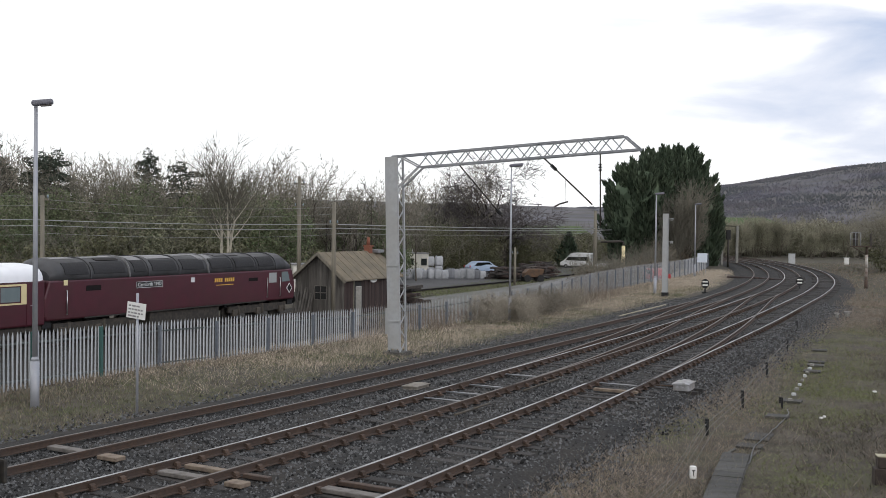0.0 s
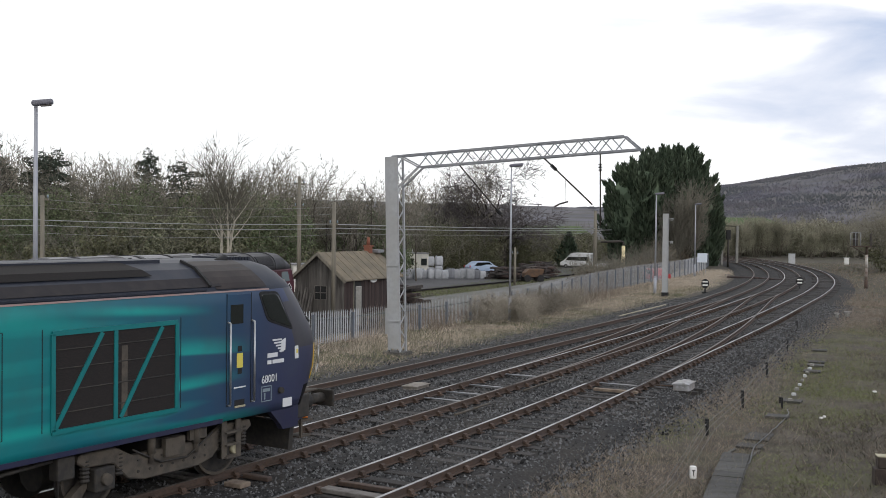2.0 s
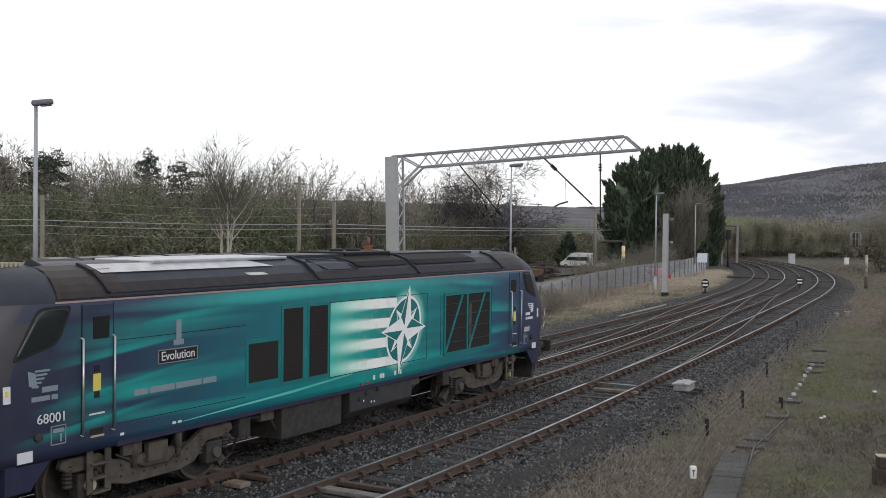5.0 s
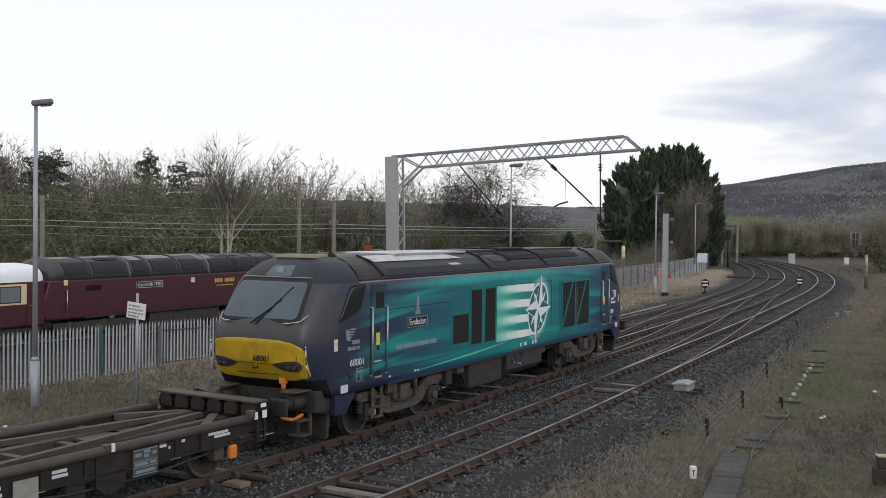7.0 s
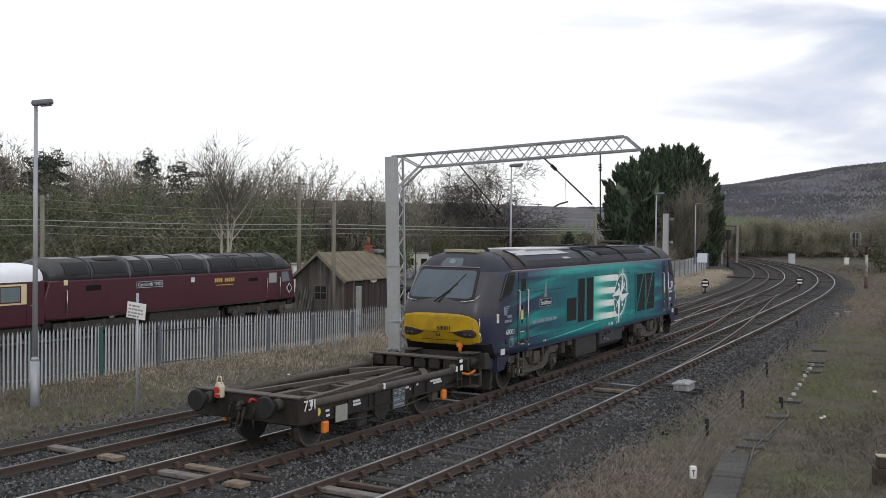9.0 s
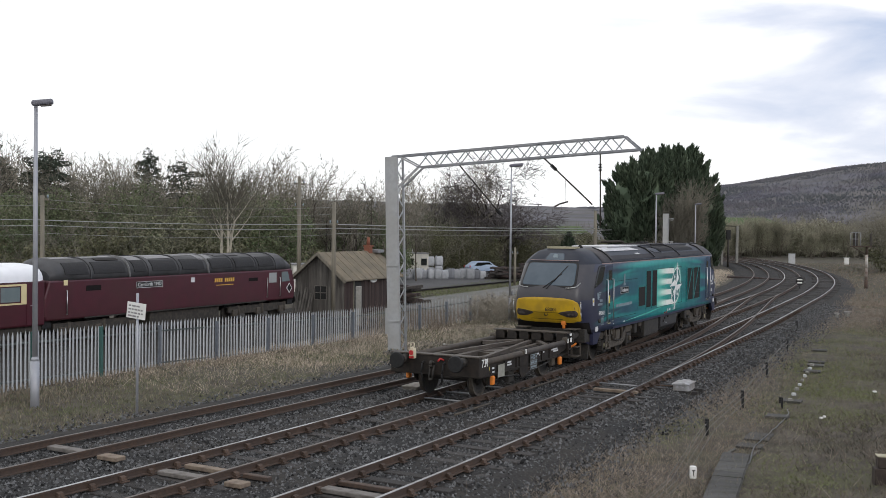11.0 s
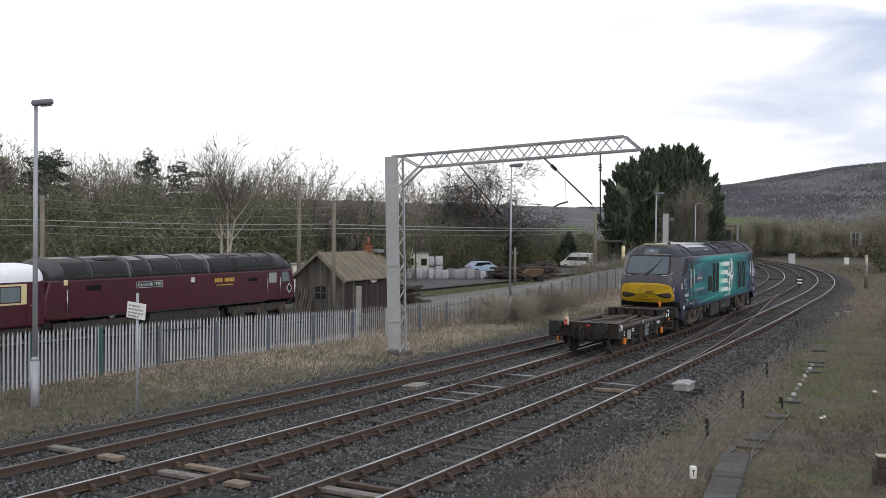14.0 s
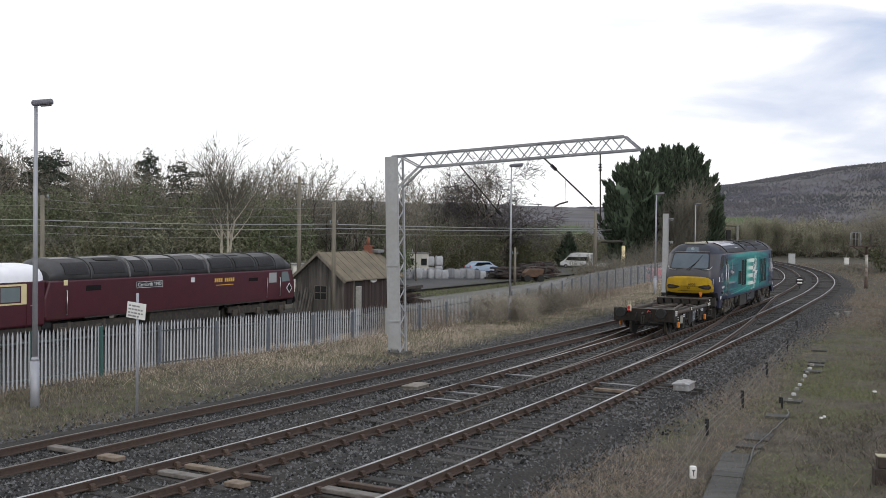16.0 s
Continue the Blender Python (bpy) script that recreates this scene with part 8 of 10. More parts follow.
def cabinet(x, y, z, w, d, h, mat, label):
    c = thing("relay_cabinet", pose(x, y, z, 0, 0, -8), label, "cabinet", "lineside cabinets")
    bm = bmesh.new()
    box(bm, -w / 2, w / 2, -d / 2, d / 2, 0, h)
    round_edges(bm, 0.03)
    part("case", bm, mat, c)
    bm = bmesh.new()
    box(bm, -w / 2 + 0.06, w / 2 - 0.06, -d / 2 - 0.02, -d / 2 + 0.01, 0.15, h - 0.1)
    dr = part("cabinet_door", bm, mat, c)
    bm = bmesh.new()
    rod(bm, (w * 0.25, -d / 2 - 0.05, h * 0.5), (w * 0.25, -d / 2 - 0.05, h * 0.62), 0.015, seg=6)
    part("handle", bm, BLACK, dr)
    bm = bmesh.new()
    box(bm, -w / 2 - 0.05, w / 2 + 0.05, -d / 2 - 0.05, d / 2 + 0.05, h, h + 0.05)
    part("lid", bm, mat, c)


CAB_GREY_LIGHT = material("pale_grey_cabinet", (0.50, 0.51, 0.52), 0.6, 0.0, (0.40, 0.41, 0.42), 3, 0.5)
cabinet(51.2, 155.0, -0.3, 0.9, 0.5, 1.55, CAB_GREY_LIGHT, "pale grey relay cabinet beside the far curve")
cabinet(60.0, 157.0, -0.3, 0.65, 0.45, 1.0, WHITE, "white relay cabinet on the bank")
cabinet(23.2, 60.4, -0.3, 0.20, 0.2, 0.26, CONCRETE, "small white marker box on the bank")
cabinet(22.3, 59.6, -0.3, 0.13, 0.2, 0.22, CONCRETE, "small grey marker box on the bank")


def make_signal_cage():
    s = thing("signal_post", pose(36.9, 92.0, -0.35, 0, 0, -22), "rusty signal post with a railed bracket platform on the bank", "signal")
    worn = material("worn_white_post", (0.50, 0.48, 0.45), 0.8, 0.0, (0.30, 0.22, 0.17), 3.0, 0.7)
    for z0, z1, r, mt, nm in ((-0.3, 0.75, 0.15, RUST, "post_foot"), (0.75, 1.75, 0.12, material("flaking_post_paint", (0.30, 0.26, 0.23), 0.8, 0.0, (0.10, 0.06, 0.045), 2.5, 0.8), "lower_post"), (1.75, 2.95, 0.12, worn, "white_band"), (2.95, 3.62, 0.10, RUST, "upper_post")):
        bm = bmesh.new()
        rod(bm, (0, 0, z0), (0, 0, z1), r, seg=10)
        part(nm, bm, mt, s)
    bm = bmesh.new()
    box(bm, -1.35, 0.45, -0.4, 0.4, 3.60, 3.70)
    part("platform", bm, RUST, s)
    bm = bmesh.new()
    bar(bm, (-1.1, 0, 3.6), (0, 0, 2.9), 0.08, 0.08)
    part("bracket", bm, RUST, s)
    for x in (-1.3, -0.9, -0.5):
        bm = bmesh.new()
        rod(bm, (x, -0.38, 3.7), (x, -0.38, 4.85), 0.03, seg=6)
        part("rail_post", bm, STEEL_DULL, s)
    for z in (4.3, 4.85):
        bm = bmesh.new()
        rod(bm, (-1.3, -0.38, z), (-0.5, -0.38, z), 0.028, seg=6)
        part("guard_rail", bm, STEEL_DULL, s)
    for x0, x1, z1 in ((-1.12, -0.72, 4.95), (0.22, 0.42, 4.80)):
        bm = bmesh.new()
        box(bm, x0, x1, -0.13, 0.13, 3.7, z1)
        round_edges(bm, 0.04)
        part("signal_head", bm, DARK_IRON, s)


make_signal_cage()


def far_posts():
    for x, y, h in ((39.6, 150.0, 5.6), (42.3, 152.0, 5.6), (36.8, 152.0, 5.0), (35.5, 156.0, 4.6)):
        bm = bmesh.new()
        box(bm, -0.16, 0.16, -0.16, 0.16, -0.3, h)
        round_edges(bm, 0.02, 1)
        solid("line_post", bm, CONCRETE, "pale concrete line post beside the curve", "post", "line posts", m=pose(x, y, -0.36))
    bm = bmesh.new()
    bar(bm, (34.9, 150.0, 5.35), (42.6, 152.2, 5.2), 0.22, 0.14)
    solid("line_beam", bm, DARK_IRON, "dark beam resting across concrete line posts", "beam")
    s = thing("colour_signal", pose(38.6, 143.0, -0.36), "dark signal post beside the curve", "signal")
    bm = bmesh.new()
    rod(bm, (0, 0, -0.2), (0, 0, 4.6), 0.13, seg=10)
    part("post", bm, DARK_IRON, s)
    bm = bmesh.new()
    box(bm, -0.3, 0.3, -0.2, 0.2, 3.7, 5.0)
    round_edges(bm, 0.05)
    part("signal_head", bm, BLACK, s)
    b = thing("notice_board", pose(29.6, 120.5, -0.36, 0, 0, -12), "pale blue-white notice board on two legs by the fence", "sign")
    bm = bmesh.new()
    box(bm, -0.55, 0.55, -0.03, 0.03, 1.25, 2.30)
    part("board", bm, material("pale_blue_board", (0.62, 0.68, 0.76), 0.5, 0.0, (0.55, 0.6, 0.68), 2, 0.4), b)
    for x in (-0.4, 0.4):
        bm = bmesh.new()
        bar(bm, (x, 0.05, -0.2), (x, 0.05, 1.3), 0.06, 0.06)
        part("leg", bm, STEEL_GREY, b)
    # a dark rail end lying by the curve, and pale rail along the verge
    bm = bmesh.new()
    pipe(bm, [(29.0, 107.5, -0.15), (31.5, 105.0, -0.15), (33.0, 102.0, -0.2)], 0.13, 6)
    solid("spare_rail", bm, JUNK_DARK, "dark scrap rail lying on the verge", "rail")
    bm = bmesh.new()
    slab(bm, [(a, z) for a, z in RAIL_PROFILE], 0, -5.0, 5.0)
    solid("spare_rail", bm, CREAM, "pale spare rail lying beside the track", "rail", m=pose(11.9, 62.2, -0.16, 0, 0, 64))
    h = thing("standpipe", pose(20.5, 120.0, -0.9), "cream water standpipe with a dark swinging arm", "standpipe")
    bm = bmesh.new()
    rod(bm, (0, 0, 0), (0, 0, 3.6), 0.24, 0.2, 10)
    part("column", bm, CREAM_PAINT, h)
    bm = bmesh.new()
    pipe(bm, [(0, 0, 3.6), (0, 0, 3.95), (-0.3, 0, 4.1), (-2.6, 0, 4.0)], 0.13, 8)
    part("swing_arm", bm, DARK_IRON, h)


far_posts()


# ---------------------------------------------------------------- cable route on the near bank
TROUGH = [(4.55, 17.5), (5.10, 19.1), (6.30, 22.45), (6.75, 23.2), (7.9, 25.6), (9.4, 28.8), (10.6, 31.3), (13.4, 37.8), (15.6, 43.5)]


def make_trough():
    tr = thing("cable_trough", Matrix.Identity(4), "concrete cable trough with broken and missing lids", "cable trough")
    bm = bmesh.new()
    for sgn in (-0.24, 0.24):
        pts = [(x + sgn, y - sgn * 0.4, -0.36) for x, y in TROUGH]
        for a, b in zip(pts[:-1], pts[1:]):
            if a[1] < 23:
                bar(bm, a, b, 0.07, 0.17)
    tagged(part("trough_wall", bm, CONCRETE_DARK, tr), kind="stuff")
    bm = bmesh.new()
    box(bm, -0.28, 0.28, -0.234, 0.234, -0.02, 0.04)
    round_edges(bm, 0.006, 1)
    lid = finish(bm, "lid", material("dirty_trough_lid", (0.070, 0.068, 0.068), 0.95, 0.0, (0.048, 0.047, 0.045), 5, 0.8, 0.4, 25, third=(0.062, 0.064, 0.048), third_scale=2.0, third_amount=0.5, rand=0.2))
    for i, (x, y, h) in enumerate(along_line(TROUGH, 0.47)):
        if 22.6 < y < 23.3:
            continue
        gone = y > 23.2 and random.random() < (0.35 if y < 26 else 0.8)
        if gone:
            continue
        share("lid", lid, tr, pose(x, y, (-0.265 if y < 23 else -0.30) + random.uniform(-0.006, 0.006), random.uniform(-1, 1), random.uniform(-1, 1), math.degrees(h) - 90 + random.uniform(-2, 2)))
    bm = bmesh.new()
    pts = []
    for k, (x, y, h) in enumerate(along_line([(4.6, 17.2), (5.13, 19.09), (5.5, 20.2), (6.0, 21.18), (6.5, 22.0), (6.68, 22.6), (7.0, 23.5), (7.49, 24.31), (8.1, 25.6), (8.74, 26.89), (9.2, 27.8), (9.37, 28.52)], 0.3)):
        pts.append((x + 0.012 * math.sin(k * 0.6), y, rough_ground(x, y) + 0.05))
    hose(bm, pts, 0.013)
    solid("cable", bm, material("grey_cable_sheath", (0.075, 0.08, 0.085), 0.5, 0.0, (0.05, 0.05, 0.055), 5, 0.5), "grey cable lying loose beside the trough", "cable")


make_trough()


SIGNAL_WIRE = material("dull_signal_wire", (0.15, 0.14, 0.13), 0.7, 0.0, (0.10, 0.09, 0.08), 6, 0.6)


def stakes():
    """Short black stakes that carry the signal wires, with small pulleys."""
    for x, y, h in ((6.3, 24.9, 0.40), (8.3, 29.0, 0.46), (10.9, 35.3, 0.46), (14.1, 43.0, 0.46), (17.5, 52.0, 0.46), (9.35, 28.9, 0.3)):
        s = thing("wire_stake", pose(x, y, -0.32, 0, 0, random.uniform(-20, 20)), "short black stake with wire pulleys in the grass", "stake", "wire stakes")
        bm = bmesh.new()
        box(bm, -0.025, 0.025, -0.025, 0.025, -0.1, h)
        part("stake", bm, BLACK, s)
        for z in (0.6, 0.8, 0.97):
            bm = bmesh.new()
            rod(bm, (-0.02, -0.04, h * z), (-0.08, -0.04, h * z), 0.032, seg=8)
            part("pulley", bm, BLACK, s)
    for dx, dz in ((0.0, 0.0), (0.09, -0.06), (-0.12, -0.10), (0.2, -0.13)):
        bm = bmesh.new()
        hose(bm, [(3.3 + dx, 17.8, -0.24 + dz * 0.3), (4.4 + dx, 20.0, -0.20 + dz * 0.5), (6.25 + dx, 24.8, -0.02 + dz), (8.25 + dx, 28.9, 0.08 + dz), (10.85 + dx, 35.2, 0.10 + dz), (14.05 + dx, 42.9, 0.10 + dz)], 0.006, 6)
        solid("signal_wire", bm, SIGNAL_WIRE, "thin signal wire running along the stakes", "wire", "signal wires")
    m = thing("marker_post", pose(4.95, 20.6, -0.30), "short white marker post with a dark symbol", "marker post")
    bm = bmesh.new()
    box(bm, -0.06, 0.06, -0.05, 0.05, -0.1, 0.22)
    round_edges(bm, 0.01, 1)
    part("post", bm, WHITE, m)
    bm = bmesh.new()
    box(bm, -0.03, 0.03, -0.056, -0.049, 0.13, 0.15)
    box(bm, -0.008, 0.008, -0.056, -0.049, 0.04, 0.13)
    part("symbol", bm, BLACK, m)
    b = thing("timber_stop", pose(8.55, 20.1, -0.32, 0, 0, -10), "dark timber block with a pale top", "timber block")
    bm = bmesh.new()
    box(bm, -0.26, 0.5, -0.15, 0.15, -0.1, 0.36)
    round_edges(bm, 0.015, 1)
    part("lower_timber", bm, material("tarred_timber", (0.03, 0.022, 0.018), 0.85, 0.0, (0.05, 0.035, 0.028), 6, 0.6), b)
    bm = bmesh.new()
    box(bm, -0.20, 0.14, -0.13, 0.13, 0.36, 0.58)
    round_edges(bm, 0.02, 1)
    part("upper_timber", bm, material("tarred_timber_top", (0.035, 0.026, 0.022), 0.85, 0.0, (0.06, 0.045, 0.035), 6, 0.6), b)
    bm = bmesh.new()
    box(bm, -0.21, 0.12, -0.13, 0.13, 0.582, 0.60)
    part("worn_top", bm, CREAM, b)
    for x, y in ((9.9, 27.2), (9.75, 27.0), (13.0, 31.6)):
        bm = bmesh.new()
        box(bm, -0.07, 0.07, -0.04, 0.04, -0.02, 0.03)
        round_edges(bm, 0.02)
        solid("litter", bm, WHITE, "scrap of white plastic litter in the grass", "litter", "litter", m=pose(x, y, -0.24, random.uniform(-15, 15), random.uniform(-15, 15), random.uniform(0, 90)))
    for k in range(9):
        x, y = 9.9 + 0.42 * k, 29.9 + 0.98 * k
        bm = bmesh.new()
        slab(bm, [(-0.07, -0.04), (0.07, -0.05), (0.06, 0.05), (-0.05, 0.04)], 2, -0.05, 0.02 + 0.01 * (k % 3))
        round_edges(bm, 0.01, 1)
        solid("broken_lid", bm, CAB_GREY_LIGHT if k % 2 else CONCRETE, "pale broken chip of concrete lid", "rubble", "broken lids", m=pose(x, y, -0.22, 0, 0, 17 * k))


stakes()


BOARD_GREY = material("worn_grey_board", (0.17, 0.155, 0.145), 0.9, 0.0, (0.10, 0.09, 0.08), 7, 0.8, 0.3, 30)
BOARD_TAN = material("worn_tan_board", (0.21, 0.165, 0.125), 0.9, 0.0, (0.12, 0.09, 0.07), 7, 0.8, 0.3, 30)
BOARDS = ((-1.95, 3.45, 0.55, 0.11, BOARD_GREY, "pale grey duct board across the sleepers"), (-2.32, 0.0, 0.50, 0.12, BOARD_GREY, "pale grey duct board across the sleepers"), (-1.69, -0.05, 0.50, 0.09, BOARD_TAN, "pale timber board across the sleepers"),
          (-1.69, -1.28, 0.30, 0.07, RUST, "rusty pipe end beside the rail"), (-2.27, -1.31, 0.20, 0.14, BOARD_TAN, "short timber block beside the rail"), (-1.98, 2.21, 0.26, 0.14, BOARD_TAN, "short timber block between the tracks"),
          (-1.72, -3.45, 0.62, 0.12, BOARD_GREY, "pale grey duct board across the sleepers"), (-1.2, -3.45, 0.65, 0.07, RUST, "rusty flat bar across the sleepers"), (11.84, -3.46, 0.65, 0.08, BOARD_TAN, "pale timber board across the sleepers"))


def track_fittings():
    """Stretchers, boards and bonds lying between the rails near the points."""
    def at_px(s, lat, turn=0.0):
        x, y, h = at(s, lat)
        return x, y, math.degrees(math.pi / 2 - h) + turn
    for s, lat, l, w, mt, lab in BOARDS:
        x, y, a = at_px(s, lat)
        bm = bmesh.new()
        box(bm, -w, w, -l, l, -0.14, -0.055)
        round_edges(bm, 0.012, 1)
        solid("track_board", bm, mt, lab, "board", "track boards", m=pose(x, y, -0.02, 0, 0, a))
    for s, lat in ((7.8, 0.0), (9.08, 0.0), (10.6, 0.0), (13.23, 0.0), (13.0, -3.2)):
        x, y, a = at_px(s, lat)
        bm = bmesh.new()
        rod(bm, (0, -0.62, -0.10), (0, 0.62, -0.10), 0.022, seg=8)
        solid("stretcher_bar", bm, STEEL_DULL, "grey steel stretcher bar between switch rails", "stretcher bar", "stretcher bars", m=pose(x, y, 0, 0, 0, a))
    for s0, s1, lat in ((6.0, 8.6, -1.25), (10.5, 14.5, -1.15)):
        bm = bmesh.new()
        pipe(bm, [(*at(s, lat)[:2], -0.12) for s in np.arange(s0, s1, 1.0)], 0.03, 6)
        solid("point_rodding", bm, BOGIE, "brown point rodding beside the rail", "rodding", "rodding")


track_fittings()

# ---------------------------------------------------------------- trees
RNG = random.Random(11)
BARK = material("grey_brown_bark", (0.125, 0.110, 0.090), 0.95, 0.0, (0.055, 0.048, 0.040), 5, 0.7, 0.3, 20, rand=0.25, spec=0.15)
BARK_DARK = material("dark_brown_bark", (0.050, 0.044, 0.038), 0.95, 0.0, (0.035, 0.031, 0.028), 5, 0.7, spec=0.15)
BARK_PALE = material("pale_ash_bark", (0.42, 0.39, 0.32), 0.9, 0.0, (0.29, 0.265, 0.215), 5, 0.7, 0.3, 20, spec=0.15)
TWIG = material("bare_twigs", (0.165, 0.155, 0.128), 0.95, 0.0, rand=0.3, spec=0.1, second=(0.205, 0.188, 0.152), scale=0.4, amount=0.6)
IVY = material("dark_ivy_leaf", (0.108, 0.140, 0.072), 0.7, 0.0, island=0.30, rand=0.30, spec=0.15, second=(0.156, 0.182, 0.092), scale=0.35, amount=0.8, third=(0.150, 0.142, 0.104), third_scale=0.16, third_amount=0.4)
UNDERWOOD = material("brown_olive_underwood", (0.205, 0.210, 0.142), 0.9, 0.0, island=0.30, rand=0.30, spec=0.1, second=(0.146, 0.160, 0.086), scale=0.3, amount=0.8, third=(0.205, 0.188, 0.145), third_scale=0.2, third_amount=0.4)
SCRUB = material("olive_brown_scrub", (0.135, 0.130, 0.084), 0.9, 0.0, island=0.35, rand=0.28, spec=0.1, second=(0.110, 0.118, 0.064), scale=0.3, amount=0.8)
# Far scrub, paler than SCRUB: haze put into its colour.
SCRUB_PALE = material("hazed_tan_scrub", (0.270, 0.255, 0.195), 0.9, 0.0, island=0.28, rand=0.25, spec=0.1, second=(0.190, 0.192, 0.128), scale=0.3, amount=0.8)
# Paler than TWIG, coloured as if the sun were on them.
TWIG_WARM = material("sunlit_brown_twigs", (0.280, 0.252, 0.208), 0.95, 0.0, rand=0.30, spec=0.1, second=(0.190, 0.174, 0.146), scale=0.4, amount=0.7)
TWIG_GREY = material("grey_twigs", (0.120, 0.108, 0.108), 0.95, 0.0, spec=0.1, second=(0.085, 0.077, 0.074), scale=0.4, amount=0.7)
PINE = material("blue_green_pine_needles", (0.046, 0.058, 0.044), 0.75, 0.0, island=0.35, rand=0.2, spec=0.15, second=(0.066, 0.078, 0.056), scale=0.6, amount=0.6)
CONIFER = material("dark_conifer_spray", (0.062, 0.086, 0.056), 0.75, 0.0, island=0.55, rand=0.2, spec=0.2, second=(0.090, 0.112, 0.072), scale=0.5, amount=0.6)
RUSSET = material("russet_dead_leaf", (0.150, 0.126, 0.095), 0.9, 0.0, island=0.45, rand=0.2, spec=0.1)
BRAMBLE = material("dead_bramble_stem", (0.205, 0.172, 0.140), 0.95, 0.0, island=0.45, rand=0.2, spec=0.1)


def tube(V, F, p0, p1, r0, r1, n=4):
    d = (p1 - p0)
    if d.length < 1e-5:
        return
    q = d.to_track_quat("Z", "Y")
    ex, ey = q @ Vector((1, 0, 0)), q @ Vector((0, 1, 0))
    k = len(V)
    for p, r in ((p0, r0), (p1, r1)):
        for i in range(n):
            a = 2 * math.pi * i / n
            V.append(tuple(p + ex * (r * math.cos(a)) + ey * (r * math.sin(a))))
    for i in range(n):
        j = (i + 1) % n
        F.append((k + i, k + j, k + n + j, k + n + i))


def grow(V, F, W, G, p, d, length, r, depth, opt):
    """A limb in bent pieces with side limbs; thin ones go into the twig lists."""
    steps = 4 if depth >= opt["depth"] - 1 else 3 if depth > 1 else 2 if depth else 1
    vv, ff = (V, F) if depth >= opt["depth"] - 1 else (W, G)
    for i in range(steps):
        t0, t1 = i / steps, (i + 1) / steps
        d = (d + Vector((RNG.gauss(0, 1), RNG.gauss(0, 1), RNG.gauss(0, 0.6))) * opt["bend"] + Vector((0, 0, opt["lift"]))).normalized()
        q = p + d * (length / steps)
        tube(vv, ff, p, q, r * (1 - 0.62 * t0), r * (1 - 0.62 * t1), opt.get("sides", 6) if depth >= opt["depth"] else 4 if depth > 1 else 3)
        if depth > 0 and (depth < opt["depth"] or t1 > opt["clear"]):
            for _ in range(opt["split"][depth - 1] if i < steps - 1 else opt["split"][depth - 1] + 1):
                side = d.orthogonal().normalized()
                side.rotate(Matrix.Rotation(RNG.uniform(0, 2 * math.pi), 3, d))
                nd = (d * RNG.uniform(0.45, 0.9) + side * RNG.uniform(0.5, 0.95) * opt.get("open", 1.0)).normalized()
                grow(V, F, W, G, q, nd, length * RNG.uniform(0.42, 0.68) * opt["taper"], max(r * (1 - 0.6 * t1) * 0.58, opt.get("least", 0.018)), depth - 1, opt)
        p = q


def bare_tree(name, height, label, group, trunks=1, bark=BARK, depth=3, split=(3, 2, 2), clear=0.3, bend=0.16, lift=0.05, taper=1.0, spread=0.1, r=0.17, least=0.019, twig=TWIG, wide=1.0):
    V, F, W, G = [], [], [], []
    opt = dict(depth=depth, split=split, clear=clear, bend=bend, lift=lift, taper=taper, least=least, open=wide)
    for k in range(trunks):
        a = 2 * math.pi * k / max(trunks, 1) + 0.5
        d = Vector((math.cos(a) * spread, math.sin(a) * spread, 1)).normalized()
        grow(V, F, W, G, Vector((math.cos(a) * 0.25 * (trunks > 1), math.sin(a) * 0.25 * (trunks > 1), -0.3)), d, height * 0.72, r, depth, opt)
    # bring the crown to the wanted height
    top = max(v[2] for v in V + W)
    k = height / top
    V, W = [tuple(c * k for c in v) for v in V], [tuple(c * k for c in v) for v in W]
    t = thing(name, Matrix.Identity(4), label, "tree", group)
    o = new("trunk", raw("trunk", V, F, bark))
    o.parent = t
    o = new("crown", raw("crown", W, G, twig))
    o.parent = t
    return t


def leaf_cloud(n, blobs, size, flat=0.0, seed=0):
    """n small leaves over the outer parts of several blobs (centre, radii)."""
    rs = np.random.RandomState(seed)
    pick = rs.choice(len(blobs), n, p=np.array([b[1][0] * b[1][1] + b[1][0] * b[1][2] for b in blobs]) / sum(b[1][0] * b[1][1] + b[1][0] * b[1][2] for b in blobs))
    c, rad = np.array([b[0] for b in blobs])[pick], np.array([b[1] for b in blobs])[pick]
    u = rs.normal(size=(n, 3))
    u /= np.linalg.norm(u, axis=1)[:, None]
    p = c + u * rad * (0.62 + 0.48 * rs.rand(n, 1) ** 0.6)
    p[:, 2] = np.abs(p[:, 2])
    a, b = rs.normal(size=(n, 3)), rs.normal(size=(n, 3))
    a /= np.linalg.norm(a, axis=1)[:, None]
    b -= a * (a * b).sum(1)[:, None]
    b /= np.linalg.norm(b, axis=1)[:, None]
    s = size * (0.6 + 0.8 * rs.rand(n, 1))
    v = np.stack([p - a * s, p + b * s * 0.55, p + a * s, p - b * s * 0.55], 1).reshape(-1, 3)
    f = np.arange(4 * n).reshape(n, 4)
    return v.tolist(), f.tolist()


